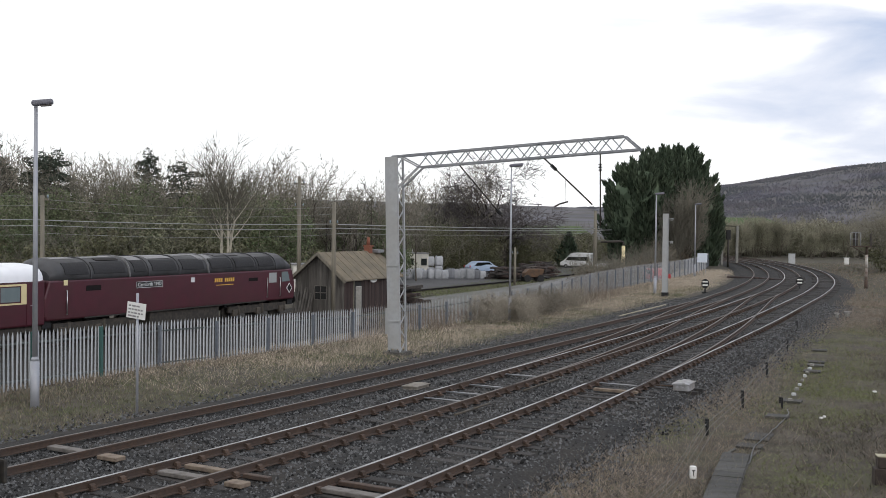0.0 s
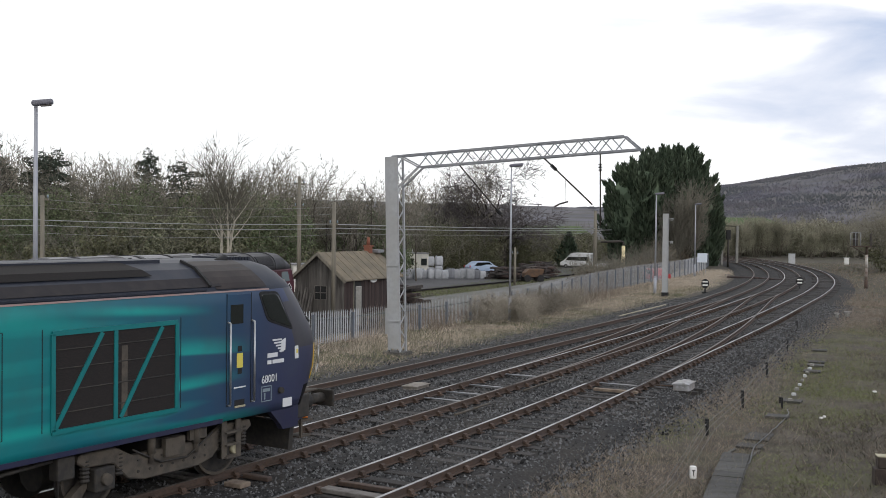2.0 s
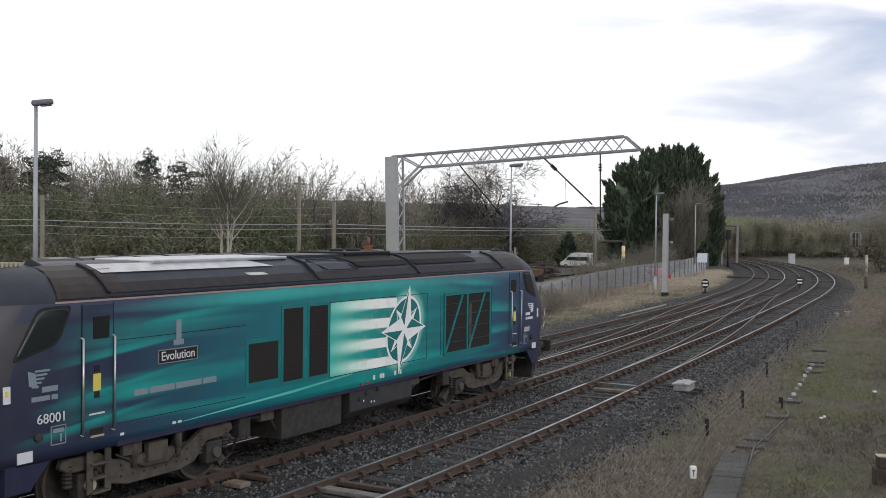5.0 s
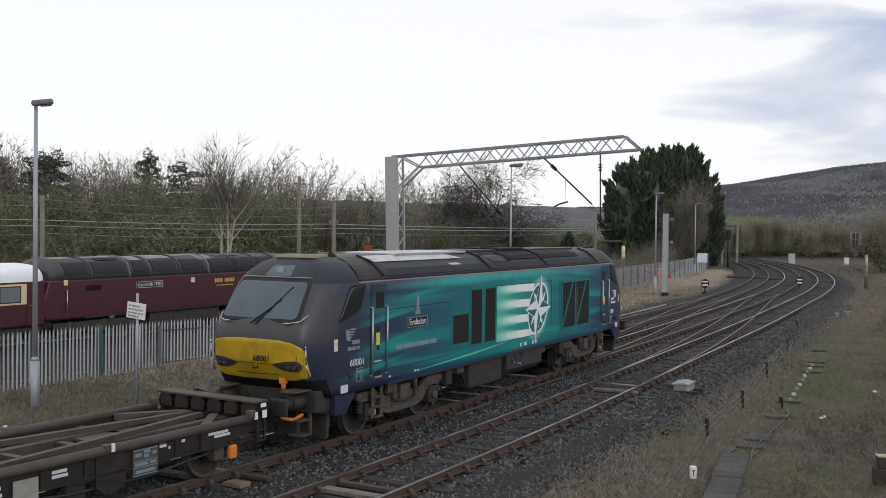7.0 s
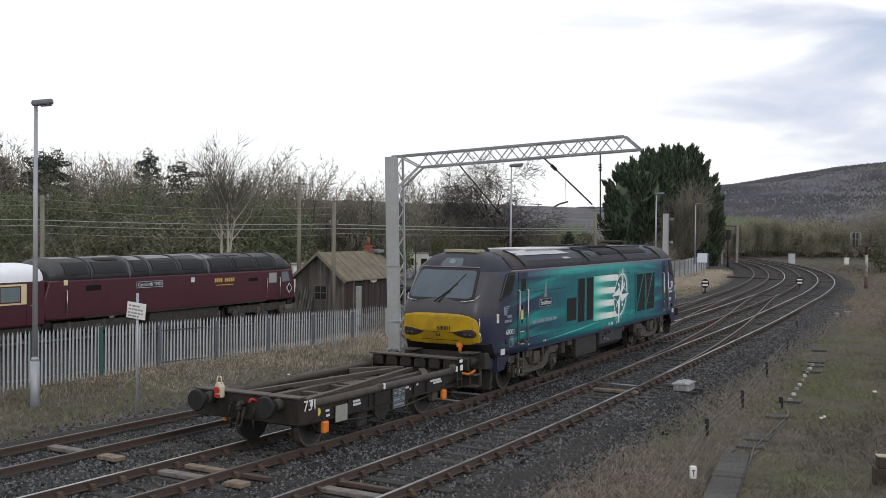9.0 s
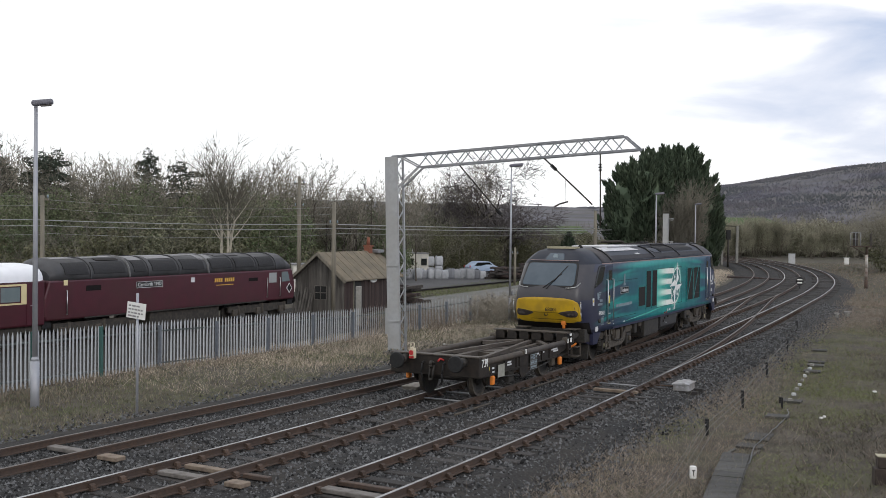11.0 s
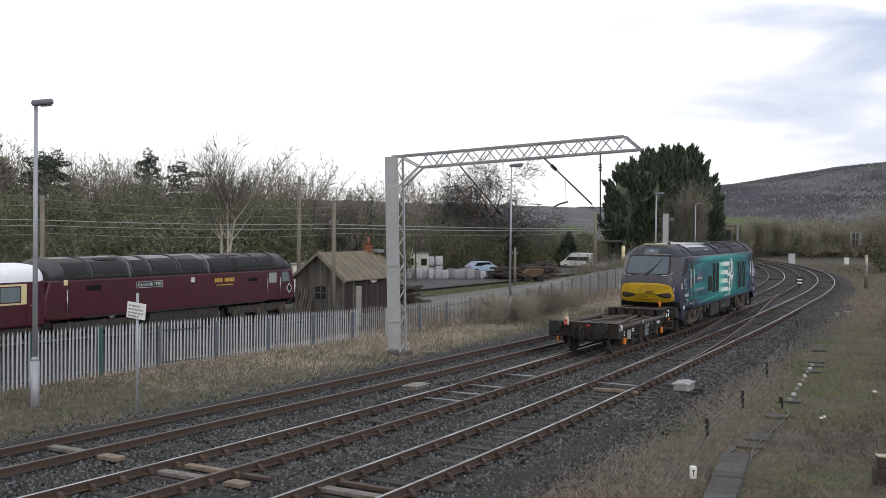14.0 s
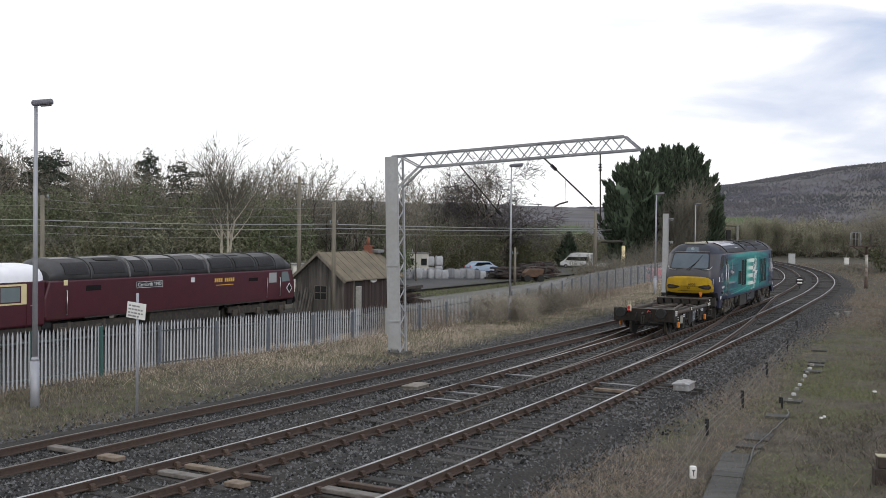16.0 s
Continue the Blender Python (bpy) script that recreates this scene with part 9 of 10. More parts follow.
def thicket(name, w, h, label, group, leaf, n, size, seed, stems=12):
    r = random.Random(seed)
    blobs = []
    for k in range(9):
        z = r.uniform(0.15, 0.72) * h
        blobs.append(((r.uniform(-0.5, 0.5) * w, r.uniform(-0.35, 0.35) * w, z), (r.uniform(0.16, 0.30) * w, r.uniform(0.16, 0.28) * w, r.uniform(0.16, 0.30) * h)))
    blobs.append(((0, 0, 0.25 * h), (0.5 * w, 0.4 * w, 0.25 * h)))
    V, F = leaf_cloud(n, blobs, size, seed=seed)
    t = thing(name, Matrix.Identity(4), label, "bush", group)
    o = new("foliage", raw("foliage", V, F, leaf))
    o.parent = t
    W, G = [], []
    opt = dict(depth=2, split=(1, 1), clear=0.2, bend=0.2, lift=0.08, taper=1.0, sides=3)
    for k in range(stems):
        grow(W, G, W, G, Vector((r.uniform(-0.45, 0.45) * w, r.uniform(-0.3, 0.3) * w, -0.2)), Vector((r.uniform(-0.3, 0.3), r.uniform(-0.3, 0.3), 1)).normalized(), h * r.uniform(0.5, 0.85), 0.06, 2, opt)
    o = new("stem_tangle", raw("stem_tangle", W, G, TWIG))
    o.parent = t
    return t


def conifer(name, h, w, label, group, n, seed, leaf=CONIFER, ragged=0.25, bare=0.0, tips=0, spray=None, full=1.5, tiers=0, heart=0.62):
    """A dense evergreen: a trunk, and upswept sprays that end in a ragged outline."""
    rs = np.random.RandomState(seed)
    t = thing(name, Matrix.Identity(4), label, "tree", group)
    bm = bmesh.new()
    rod(bm, (0, 0, -0.3), (0, 0, h * 0.9), 0.22, 0.04, 8)
    part("trunk", bm, BARK, t)
    z = h * (bare + (1 - bare) * rs.rand(n) ** 0.85)
    a = rs.rand(n) * 2 * math.pi
    if tiers:
        z = z * 0.6 + 0.4 * np.round(z / h * tiers) / tiers * h
    lump = 1 + ragged * (np.sin(a * 3 + z * 1.1 + seed) * 0.3 + np.sin(a * 7 - z * 2.3 + seed) * 0.3) + ragged * (rs.rand(n) - 0.4)
    zz = (z / h - bare) / (1 - bare)
    prof = np.minimum(1.0, 0.72 + zz * 1.2) * np.minimum(1.0, ((1 - zz) * full) ** 0.95)
    rad = w / 2 * prof * lump * (0.55 + 0.45 * rs.rand(n) ** 0.4)
    p = np.stack([np.cos(a) * rad, np.sin(a) * rad, z], 1)
    out = np.stack([np.cos(a), np.sin(a), 0 * a], 1)
    up = np.array([[0, 0, 1.0]])
    d = out * (0.35 + 0.4 * rs.rand(n, 1)) + up * (0.7 + 0.4 * rs.rand(n, 1)) + 0.25 * rs.normal(size=(n, 3))
    d /= np.linalg.norm(d, axis=1)[:, None]
    sd = np.cross(d, rs.normal(size=(n, 3)))
    sd /= np.linalg.norm(sd, axis=1)[:, None]
    ln = (0.35 + 0.6 * rs.rand(n, 1)) * (spray or w / 4.5)
    v = np.stack([p - d * ln * 0.45, p + sd * ln * 0.28, p + d * ln, p - sd * ln * 0.28], 1).reshape(-1, 3)
    for k in range(tips):
        # a slender leader that rises out of the crown as a pointed flame
        m = 170
        b, q = 2 * math.pi * k / tips + rs.rand(), w * (0.03 + 0.36 * rs.rand())
        z1 = h * (1 - 2 * q / (w * full)) + 0.7 + 1.9 * rs.rand()
        f = rs.rand(m)
        g = rs.rand(m) * 2 * math.pi
        rr = min(w, 6.5) * 0.11 * (1 - f) ** 0.7 * (0.5 + 0.5 * rs.rand(m))
        c = np.stack([math.cos(b) * q + np.cos(g) * rr, math.sin(b) * q + np.sin(g) * rr, z1 - min(h * 0.30, 4.5) * (1 - f)], 1)
        dd = np.stack([np.cos(g) * 0.3, np.sin(g) * 0.3, 1 + 0 * g], 1) + 0.18 * rs.normal(size=(m, 3))
        dd /= np.linalg.norm(dd, axis=1)[:, None]
        s2 = np.cross(dd, rs.normal(size=(m, 3)))
        s2 /= np.linalg.norm(s2, axis=1)[:, None]
        l2 = (0.25 + 0.4 * rs.rand(m, 1)) * (spray or w / 5)
        v = np.concatenate([v, np.stack([c - dd * l2 * 0.4, c + s2 * l2 * 0.22, c + dd * l2, c - s2 * l2 * 0.22], 1).reshape(-1, 3)])
    n = len(v) // 4
    o = new("crown", raw("crown", v.tolist(), np.arange(4 * n).reshape(n, 4).tolist(), leaf))
    o.parent = t
    # the shaded heart of the crown
    bm = bmesh.new()
    k, m = 9, 10
    rings = []
    for i in range(k):
        f = i / (k - 1)
        pr = min(1.0, 0.72 + f * 1.2) * min(1.0, ((1 - f) * full) ** 0.95) * w / 2 * heart
        rings.append([bm.verts.new((math.cos(2 * math.pi * j / m) * pr * rs.uniform(0.75, 1.1) + 0.001, math.sin(2 * math.pi * j / m) * pr * rs.uniform(0.75, 1.1), h * (bare + (1 - bare) * f * 0.95))) for j in range(m)])
    for r0, r1 in zip(rings[:-1], rings[1:]):
        for j in range(m):
            bm.faces.new((r0[j], r0[(j + 1) % m], r1[(j + 1) % m], r1[j]))
    part("inner_foliage", bm, leaf, t)
    return t


def pine(name, h, w, label, group, seed, pads=15):
    """A pine with a bare lower stem and flat, clumped pads of needles on level limbs."""
    r = random.Random(seed)
    t = thing(name, Matrix.Identity(4), label, "tree", group)
    V, F = [], []
    stem = [Vector((0.25 * math.sin(k * 1.3 + seed), 0.25 * math.cos(k * 1.1), h * k / 8 - 0.3)) for k in range(9)]
    for k in range(8):
        tube(V, F, stem[k], stem[k + 1], 0.24 * (1 - k / 9), 0.24 * (1 - (k + 1) / 9), 7)
    blobs = []
    for k in range(pads):
        f = 0.40 + 0.58 * (k + r.random() * 0.6) / pads
        c = stem[min(8, int(f * 8))].copy()
        c.z = h * f
        a = k * 2.4 + r.uniform(-0.5, 0.5)
        reach = w * 0.5 * (1.12 - f) ** 0.75 * r.uniform(0.55, 1.15)
        p = c + Vector((math.cos(a) * reach, math.sin(a) * reach, r.uniform(-0.1, 0.5)))
        tube(V, F, c, p, 0.07, 0.03, 4)
        blobs.append((tuple(p), (r.uniform(0.20, 0.30) * w * (1.25 - f * 0.6), r.uniform(0.20, 0.30) * w * (1.25 - f * 0.6), r.uniform(0.30, 0.55))))
    blobs.append(((stem[8].x, stem[8].y, h * 0.99), (0.10 * w, 0.10 * w, 0.7)))
    o = new("trunk", raw("trunk", V, F, BARK_DARK))
    o.parent = t
    v, f = leaf_cloud(5200, blobs, 0.13, seed=seed)
    o = new("foliage", raw("foliage", v, f, PINE))
    o.parent = t
    return t


def plume_cypress(name, h, w, label, group, seed, plumes=70, leaf=CONIFER, crown=0.62, low=0.06):
    """A dense cypress built of many upswept plumes that end in pointed tips."""
    rs = np.random.RandomState(seed)
    t = thing(name, Matrix.Identity(4), label, "tree", group)
    bm = bmesh.new()
    rod(bm, (0, 0, -0.3), (0, 0, h * 0.85), 0.34, 0.06, 8)
    part("trunk", bm, BARK, t)

    def reach(f):
        """Half width at the height share f: waisted at the foot, full at the shoulder, domed above."""
        return w / 2 * (min(1.0, 0.66 + 0.9 * f) if f < crown else math.sqrt(max(0.0, 1 - ((f - crown) / (1 - crown)) ** 2)) ** 0.85)
    quads = []
    for k in range(plumes):
        f = low + (1 - low) * ((k + 0.5) / plumes) ** 0.8
        a = k * 2.39996 + rs.uniform(-0.25, 0.25)
        q = reach(min(f, 0.985)) * rs.uniform(0.80, 1.06)
        top = np.array([math.cos(a) * q, math.sin(a) * q, h * f + rs.uniform(-0.3, 0.5)])
        length = rs.uniform(2.6, 4.6)
        root = np.array([math.cos(a) * q * 0.50, math.sin(a) * q * 0.50, top[2] - length])
        n = 190
        u = rs.rand(n) ** 0.8
        thick = (0.26 + 0.06 * w / 10) * length * 0.75 * np.sin(math.pi * np.clip(0.12 + 0.88 * u, 0, 1)) ** 0.8 * (0.35 + 0.65 * rs.rand(n))
        g = rs.rand(n) * 2 * math.pi
        c = root + (top - root) * u[:, None] + np.stack([np.cos(g) * thick, np.sin(g) * thick, 0.35 * rs.normal(size=n) * (1 - u)], 1)
        axis = (top - root) / np.linalg.norm(top - root)
        d = axis * 1.0 + np.array([0, 0, 0.45]) + np.stack([np.cos(g), np.sin(g), 0 * g], 1) * 0.38 + 0.2 * rs.normal(size=(n, 3))
        d /= np.linalg.norm(d, axis=1)[:, None]
        sd = np.cross(d, rs.normal(size=(n, 3)))
        sd /= np.linalg.norm(sd, axis=1)[:, None]
        ln = (0.30 + 0.45 * rs.rand(n))[:, None]
        quads.append(np.stack([c - d * ln * 0.45, c + sd * ln * 0.26, c + d * ln, c - sd * ln * 0.26], 1).reshape(-1, 3))
    v = np.concatenate(quads)
    n = len(v) // 4
    o = new("crown", raw("crown", v.tolist(), np.arange(4 * n).reshape(n, 4).tolist(), leaf))
    o.parent = t
    bm = bmesh.new()
    rings, m = [], 14
    for i in range(11):
        f = i / 10
        pr = reach(min(f * 0.93, 0.97)) * 0.66
        rings.append([bm.verts.new((math.cos(2 * math.pi * j / m) * pr * rs.uniform(0.85, 1.08), math.sin(2 * math.pi * j / m) * pr * rs.uniform(0.85, 1.08), h * (0.05 + 0.83 * f))) for j in range(m)])
    for r0, r1 in zip(rings[:-1], rings[1:]):
        for j in range(m):
            bm.faces.new((r0[j], r0[(j + 1) % m], r1[(j + 1) % m], r1[j]))
    part("inner_foliage", bm, leaf, t)
    return t


def ground_at(x, y):
    return ground_height(station(x, y)[1], y)


def plant(kinds, spots, smin=0.85, smax=1.15):
    """The first of each kind is placed itself; the rest are copies."""
    used = set()
    for i, (x, y) in enumerate(spots):
        t = kinds[i % len(kinds)]
        m = pose(x, y, ground_at(x, y), 0, 0, RNG.uniform(0, 360))
        if t.name in used:
            t = copy_thing(t, m)
        else:
            t.matrix_basis = m
        used.add(kinds[i % len(kinds)].name)
        k = RNG.uniform(smin, smax)
        t.scale = (k, k, k * RNG.uniform(0.92, 1.08))


def bearing(px_ratio, y):
    """A point y metres ahead on the sight line that is px_ratio to the side for each metre ahead."""
    return px_ratio * y, y


def make_woods():
    grp = "woodland behind the siding"
    # slender leafless trees: upright stems with rising twigs
    slim = [bare_tree("bare_tree", h, lb, grp, trunks=tr, depth=3, split=sp, r=r, bend=bd, clear=cl, lift=0.10, wide=wd, least=0.021, twig=tw, bark=bk, taper=tp)
            for h, lb, tr, sp, r, bd, cl, wd, tw, bk, tp in (
                (12.5, "tall slender leafless tree in the wood", 1, (2, 2, 2), 0.15, 0.08, 0.40, 0.60, TWIG_WARM, BARK, 0.72),
                (11.0, "leafless tree with several upright stems in the wood", 3, (2, 2, 1), 0.12, 0.09, 0.35, 0.55, TWIG_WARM, BARK, 0.72),
                (12.0, "slender leafless birch-like tree in the wood", 1, (3, 2, 2), 0.13, 0.11, 0.45, 0.70, TWIG, BARK, 0.76),
                (10.0, "twiggy leafless tree in the wood", 2, (3, 2, 2), 0.11, 0.14, 0.30, 0.75, TWIG, BARK_DARK, 0.82),
                (11.5, "leafless tree with a straight bare stem in the wood", 1, (2, 2, 2), 0.14, 0.07, 0.50, 0.65, TWIG_WARM, BARK, 0.70))]
    spots = []
    for k in range(42):  # behind and among the evergreen growth
        t = -0.455 + 0.30 * (k + RNG.uniform(-0.5, 0.5)) / 42
        spots.append(bearing(t, RNG.uniform(100, 118)))
    plant(slim, spots, 0.92, 1.13)
    spots = []
    for k in range(38):  # the lower wood behind the hut and the gantry
        t = -0.165 + 0.135 * (k + RNG.uniform(-0.5, 0.5)) / 38
        spots.append(bearing(t, RNG.uniform(104, 128)))
    plant([copy_thing(q, pose(-12 + 2 * i, 118, -0.9)) for i, q in enumerate(slim)], spots, 0.76, 1.02)
    spots = []
    for k in range(26):
        t = -0.045 + 0.095 * (k + RNG.uniform(-0.5, 0.5)) / 26
        spots.append(bearing(t, RNG.uniform(134, 160)))
    plant([copy_thing(q, pose(-4 + 2 * i, 146, -0.9)) for i, q in enumerate(slim)], spots, 0.85, 1.15)
    spots = [bearing(-0.335 + 0.05 * (k + RNG.uniform(-0.4, 0.4)) / 9, RNG.uniform(100, 106)) for k in range(9)]
    spots += [bearing(-0.16 + 0.04 * (k + RNG.uniform(-0.4, 0.4)) / 6, RNG.uniform(102, 108)) for k in range(6)]
    plant([copy_thing(q, pose(-30 + 2 * i, 103, -0.9)) for i, q in enumerate(slim)], spots, 0.98, 1.08)
    # stems that stand before the evergreen edge
    spots = [bearing(-0.45 + 0.44 * (k + RNG.uniform(-0.5, 0.5)) / 18, RNG.uniform(86, 92) + k * 1.1) for k in range(18)]
    plant([copy_thing(q, pose(-20 + 3 * i, 92, -0.9)) for i, q in enumerate(slim)], spots, 0.45, 0.80)
    kinds = [thicket("ivy_thicket", w, h, lb, grp, lf, n, 0.108, sd, 4) for w, h, lb, n, sd, lf in (
        (6.5, 9.4, "dense ivy-clad growth at the wood's edge", 8000, 3, IVY), (5.6, 10.0, "tall brown-green underwood at the wood's edge", 6500, 4, UNDERWOOD),
        (7.6, 8.6, "broad dark evergreen growth at the wood's edge", 8000, 5, IVY), (6.0, 8.2, "leafless olive underwood at the wood's edge", 6500, 6, UNDERWOOD))]
    spots = []
    for k in range(30):
        t = -0.46 + 0.32 * (k + RNG.uniform(-0.4, 0.4)) / 30
        spots.append(bearing(t, RNG.uniform(90, 100) + (t + 0.46) * 20))
    for k in range(16):
        t = -0.46 + 0.32 * (k + RNG.uniform(-0.4, 0.4)) / 16
        spots.append(bearing(t, RNG.uniform(106, 118) + (t + 0.46) * 40))
    plant(kinds, spots, 0.80, 1.08)
    spots = []
    for k in range(16):
        t = -0.15 + 0.11 * (k + RNG.uniform(-0.4, 0.4)) / 16
        spots.append(bearing(t, RNG.uniform(108, 124)))
    for k in range(13):
        t = -0.05 + 0.075 * (k + RNG.uniform(-0.4, 0.4)) / 13
        spots.append(bearing(t, RNG.uniform(138, 150)))
    plant([copy_thing(q, pose(-0.14 * 112 + 4 * i, 112, -0.9)) for i, q in enumerate(kinds)], spots, 0.66, 0.92)
    # scrub in olive and brown between them
    kinds = [thicket("scrub_bush", w, h, lb, "scrub", SCRUB, n, 0.16, sd, 8) for w, h, lb, n, sd in ((6.5, 4.2, "leafless olive-brown scrub bush beside the line", 2000, 13), (5.0, 5.4, "tall leafless olive-brown scrub bush", 2300, 14))]
    spots = [bearing(-0.455 + 0.34 * (k + RNG.uniform(-0.4, 0.4)) / 13, RNG.uniform(84, 90) + k * 0.9) for k in range(13)]
    spots += [bearing(-0.03 + 0.06 * (k + RNG.uniform(-0.4, 0.4)) / 7, RNG.uniform(134, 142)) for k in range(7)]
    plant(kinds, spots, 0.7, 1.0)
    # far side of the curve
    spots = [bearing(0.32 + 0.155 * (k + RNG.uniform(-0.4, 0.4)) / 24, RNG.uniform(196, 225)) for k in range(24)]
    spots += [bearing(0.33 + 0.14 * (k + RNG.uniform(-0.4, 0.4)) / 14, RNG.uniform(232, 262)) for k in range(14)]
    pale = [thicket("scrub_bush", w, h, "tan leafless scrub bush beyond the curve", "scrub", SCRUB_PALE, n, 0.115, sd, 8) for w, h, n, sd in ((6.5, 4.2, 4600, 15), (5.0, 5.2, 4600, 16))]
    plant(pale, spots, 0.8, 1.6)
    plant([copy_thing(q, pose(60 + 6 * i, 215, -0.9)) for i, q in enumerate(pale)], [bearing(0.245 + 0.085 * (k + RNG.uniform(-0.4, 0.4)) / 16, RNG.uniform(198, 232)) for k in range(16)], 0.95, 1.2)
    stems = bare_tree("bare_tree", 6.6, "many-stemmed leafless tree beyond the curve", "far wood", trunks=5, depth=3, split=(2, 3, 2), clear=0.12, bend=0.12, lift=0.10, spread=0.22, r=0.07, least=0.030, taper=0.9, wide=0.7, twig=SCRUB_PALE, bark=BARK)
    plant([stems], [bearing(0.262 + 0.175 * (k + RNG.uniform(-0.5, 0.5)) / 24, RNG.uniform(184, 215)) for k in range(24)], 0.8, 1.25)
    plant([thicket("scrub_bush", w, h, "fine leafless olive scrub bush behind the yard", "scrub", SCRUB, n, 0.085, sd, 8) for w, h, n, sd in ((6.2, 4.4, 6000, 51), (5.2, 5.2, 6000, 52))], [bearing(-0.062 + 0.15 * (k + RNG.uniform(-0.4, 0.4)) / 15, RNG.uniform(127, 136) + k * 0.8) for k in range(15)], 0.85, 1.25)
    # undergrowth below the spreading tree
    plant([copy_thing(q, pose(4 + 5 * i, 156, -0.9)) for i, q in enumerate(kinds)], [bearing(0.015 + 0.085 * (k + RNG.uniform(-0.4, 0.4)) / 11, RNG.uniform(150, 168)) for k in range(11)], 0.85, 1.15)
    spots = [bearing(0.080 + 0.075 * (k + RNG.uniform(-0.4, 0.4)) / 16, RNG.uniform(160, 190)) for k in range(16)]
    plant([copy_thing(q, pose(0.1 * 170 + 6 * i, 170, -0.9)) for i, q in enumerate(kinds)], spots, 0.8, 1.05)
    # the pale ash with three stems, and the spreading oak-like tree
    t = bare_tree("pale_ash_tree", 12.7, "tall pale-stemmed leafless tree with a fan of twigs", "", trunks=3, bark=BARK_PALE, depth=3, split=(4, 3, 3), clear=0.70, bend=0.07, lift=0.05, spread=0.07, r=0.24, least=0.019, taper=0.98, wide=0.55, twig=TWIG)
    x, y = bearing(-0.208, 80)
    t.matrix_basis = pose(x, y, ground_at(x, y), 0, 0, 40)
    t = bare_tree("spreading_tree", 15.4, "broad leafless tree with spreading boughs", "", trunks=1, depth=4, split=(3, 3, 2, 2), clear=0.22, bend=0.15, lift=0.03, r=0.66, taper=1.08, bark=BARK_DARK, least=0.034, twig=TWIG_GREY)
    x, y = bearing(0.056, 138)
    t.matrix_basis = pose(x, y, ground_at(x, y), 0, 0, 345)
    t.scale = (1.3, 1.3, 1.02)
    # pines on the skyline
    kinds = [pine("pine_tree", 14.4, 6.4, "dark ragged pine rising above the wood", "pines", 21), pine("pine_tree", 13.6, 5.2, "dark narrow pine rising above the wood", "pines", 24, 17), pine("pine_tree", 13.2, 7.4, "broad dark pine with level limbs in the wood", "pines", 27, 16)]
    plant(kinds, [bearing(-0.366, 103), bearing(-0.281, 108), bearing(-0.249, 106), bearing(-0.383, 105), bearing(-0.374, 111)], 0.84, 0.92)
    plant([copy_thing(kinds[2], pose(-43, 104, -0.9)), copy_thing(kinds[0], pose(-47, 112, -0.9))], [bearing(-0.413, 104), bearing(-0.43, 112)], 0.74, 0.80)
    plant([conifer("fir_tree", 5.0, 3.2, "small dark conifer beyond the yard", "firs", 900, 22, ragged=0.6)], [bearing(0.119, 152)], 0.95, 1.0)
    # the clump of cypresses beside the line
    for sd, h, w, r, y, lb, cr in ((31, 15.2, 11.5, 0.1865, 145, "broad dense dark green cypress in a clump", 0.60), (32, 16.8, 10.8, 0.2235, 150, "tall dense dark green cypress in a clump", 0.58), (33, 16.7, 9.5, 0.206, 148, "dense dark green cypress in the midst of the clump", 0.66), (34, 12.6, 9.0, 0.236, 147, "dense dark green cypress at the side of the clump", 0.55)):
        t = plume_cypress("cypress_tree", h, w, lb, "cypress clump", sd, 100, crown=cr)
        x, y = bearing(r, y)
        t.matrix_basis = pose(x, y, ground_at(x, y), 0, 0, 25 * sd)
    # russet scrub before the clump and along the yard
    kinds = [thicket("russet_bush", 6.0, 7.5, "russet-leaved tree still holding dead leaves", "russet growth", RUSSET, 2600, 0.15, 17, 16), thicket("russet_bush", 5.0, 3.4, "brown leafless scrub beside the yard", "russet growth", RUSSET, 1500, 0.12, 18, 22)]
    tan = bare_tree("bare_tree", 11.5, "feathery tan leafless tree before the cypresses", "russet growth", trunks=3, depth=3, split=(4, 3, 3), clear=0.12, bend=0.10, lift=0.12, spread=0.12, r=0.12, least=0.024, taper=0.95, wide=0.55, twig=TWIG)
    plant([tan], [bearing(0.223, 137), bearing(0.231, 139)], 0.92, 1.0)
    plant([kinds[0]], [bearing(0.226, 140), bearing(0.205, 134)], 0.5, 0.6)
    plant([kinds[1]], [bearing(0.164, 100), bearing(0.172, 104), bearing(0.180, 108), bearing(0.190, 112), bearing(0.200, 118), bearing(0.158, 96), bearing(0.21, 124), bearing(0.19, 124), bearing(0.136, 88), bearing(0.146, 91), bearing(0.155, 93)], 0.6, 0.9)
    shrub = bare_tree("bramble_shrub", 2.1, "grey-brown leafless shrub against the fence", "shrubs by the fence", trunks=6, depth=2, split=(4, 4), clear=0.1, bend=0.2, lift=0.06, spread=0.35, r=0.02, least=0.008, taper=1.0, twig=TWIG_WARM, bark=TWIG_WARM)
    tagged(shrub, "grey-brown leafless shrub against the fence", "bush", "shrubs by the fence")
    plant([shrub], [bearing(r, y) for r, y in ((0.066, 55.5), (0.082, 57.5), (0.096, 59.5), (0.108, 61.5), (0.122, 65), (0.074, 55), (0.045, 54))], 0.6, 0.9)
    # dark trees at the far bank
    kinds = [thicket("scrub_bush", 8.0, 7.4, "dark leafless olive scrub on the far bank", "far bank", SCRUB, 4200, 0.13, 41)]
    plant(kinds, [bearing(0.428, 128), bearing(0.442, 136), bearing(0.45, 124)], 0.7, 1.05)
    kinds = [bare_tree("bare_tree", 10.5, "leafless tree on the far bank", "far bank", trunks=2, depth=3, split=(3, 2, 2), r=0.14, bend=0.18, clear=0.2)]
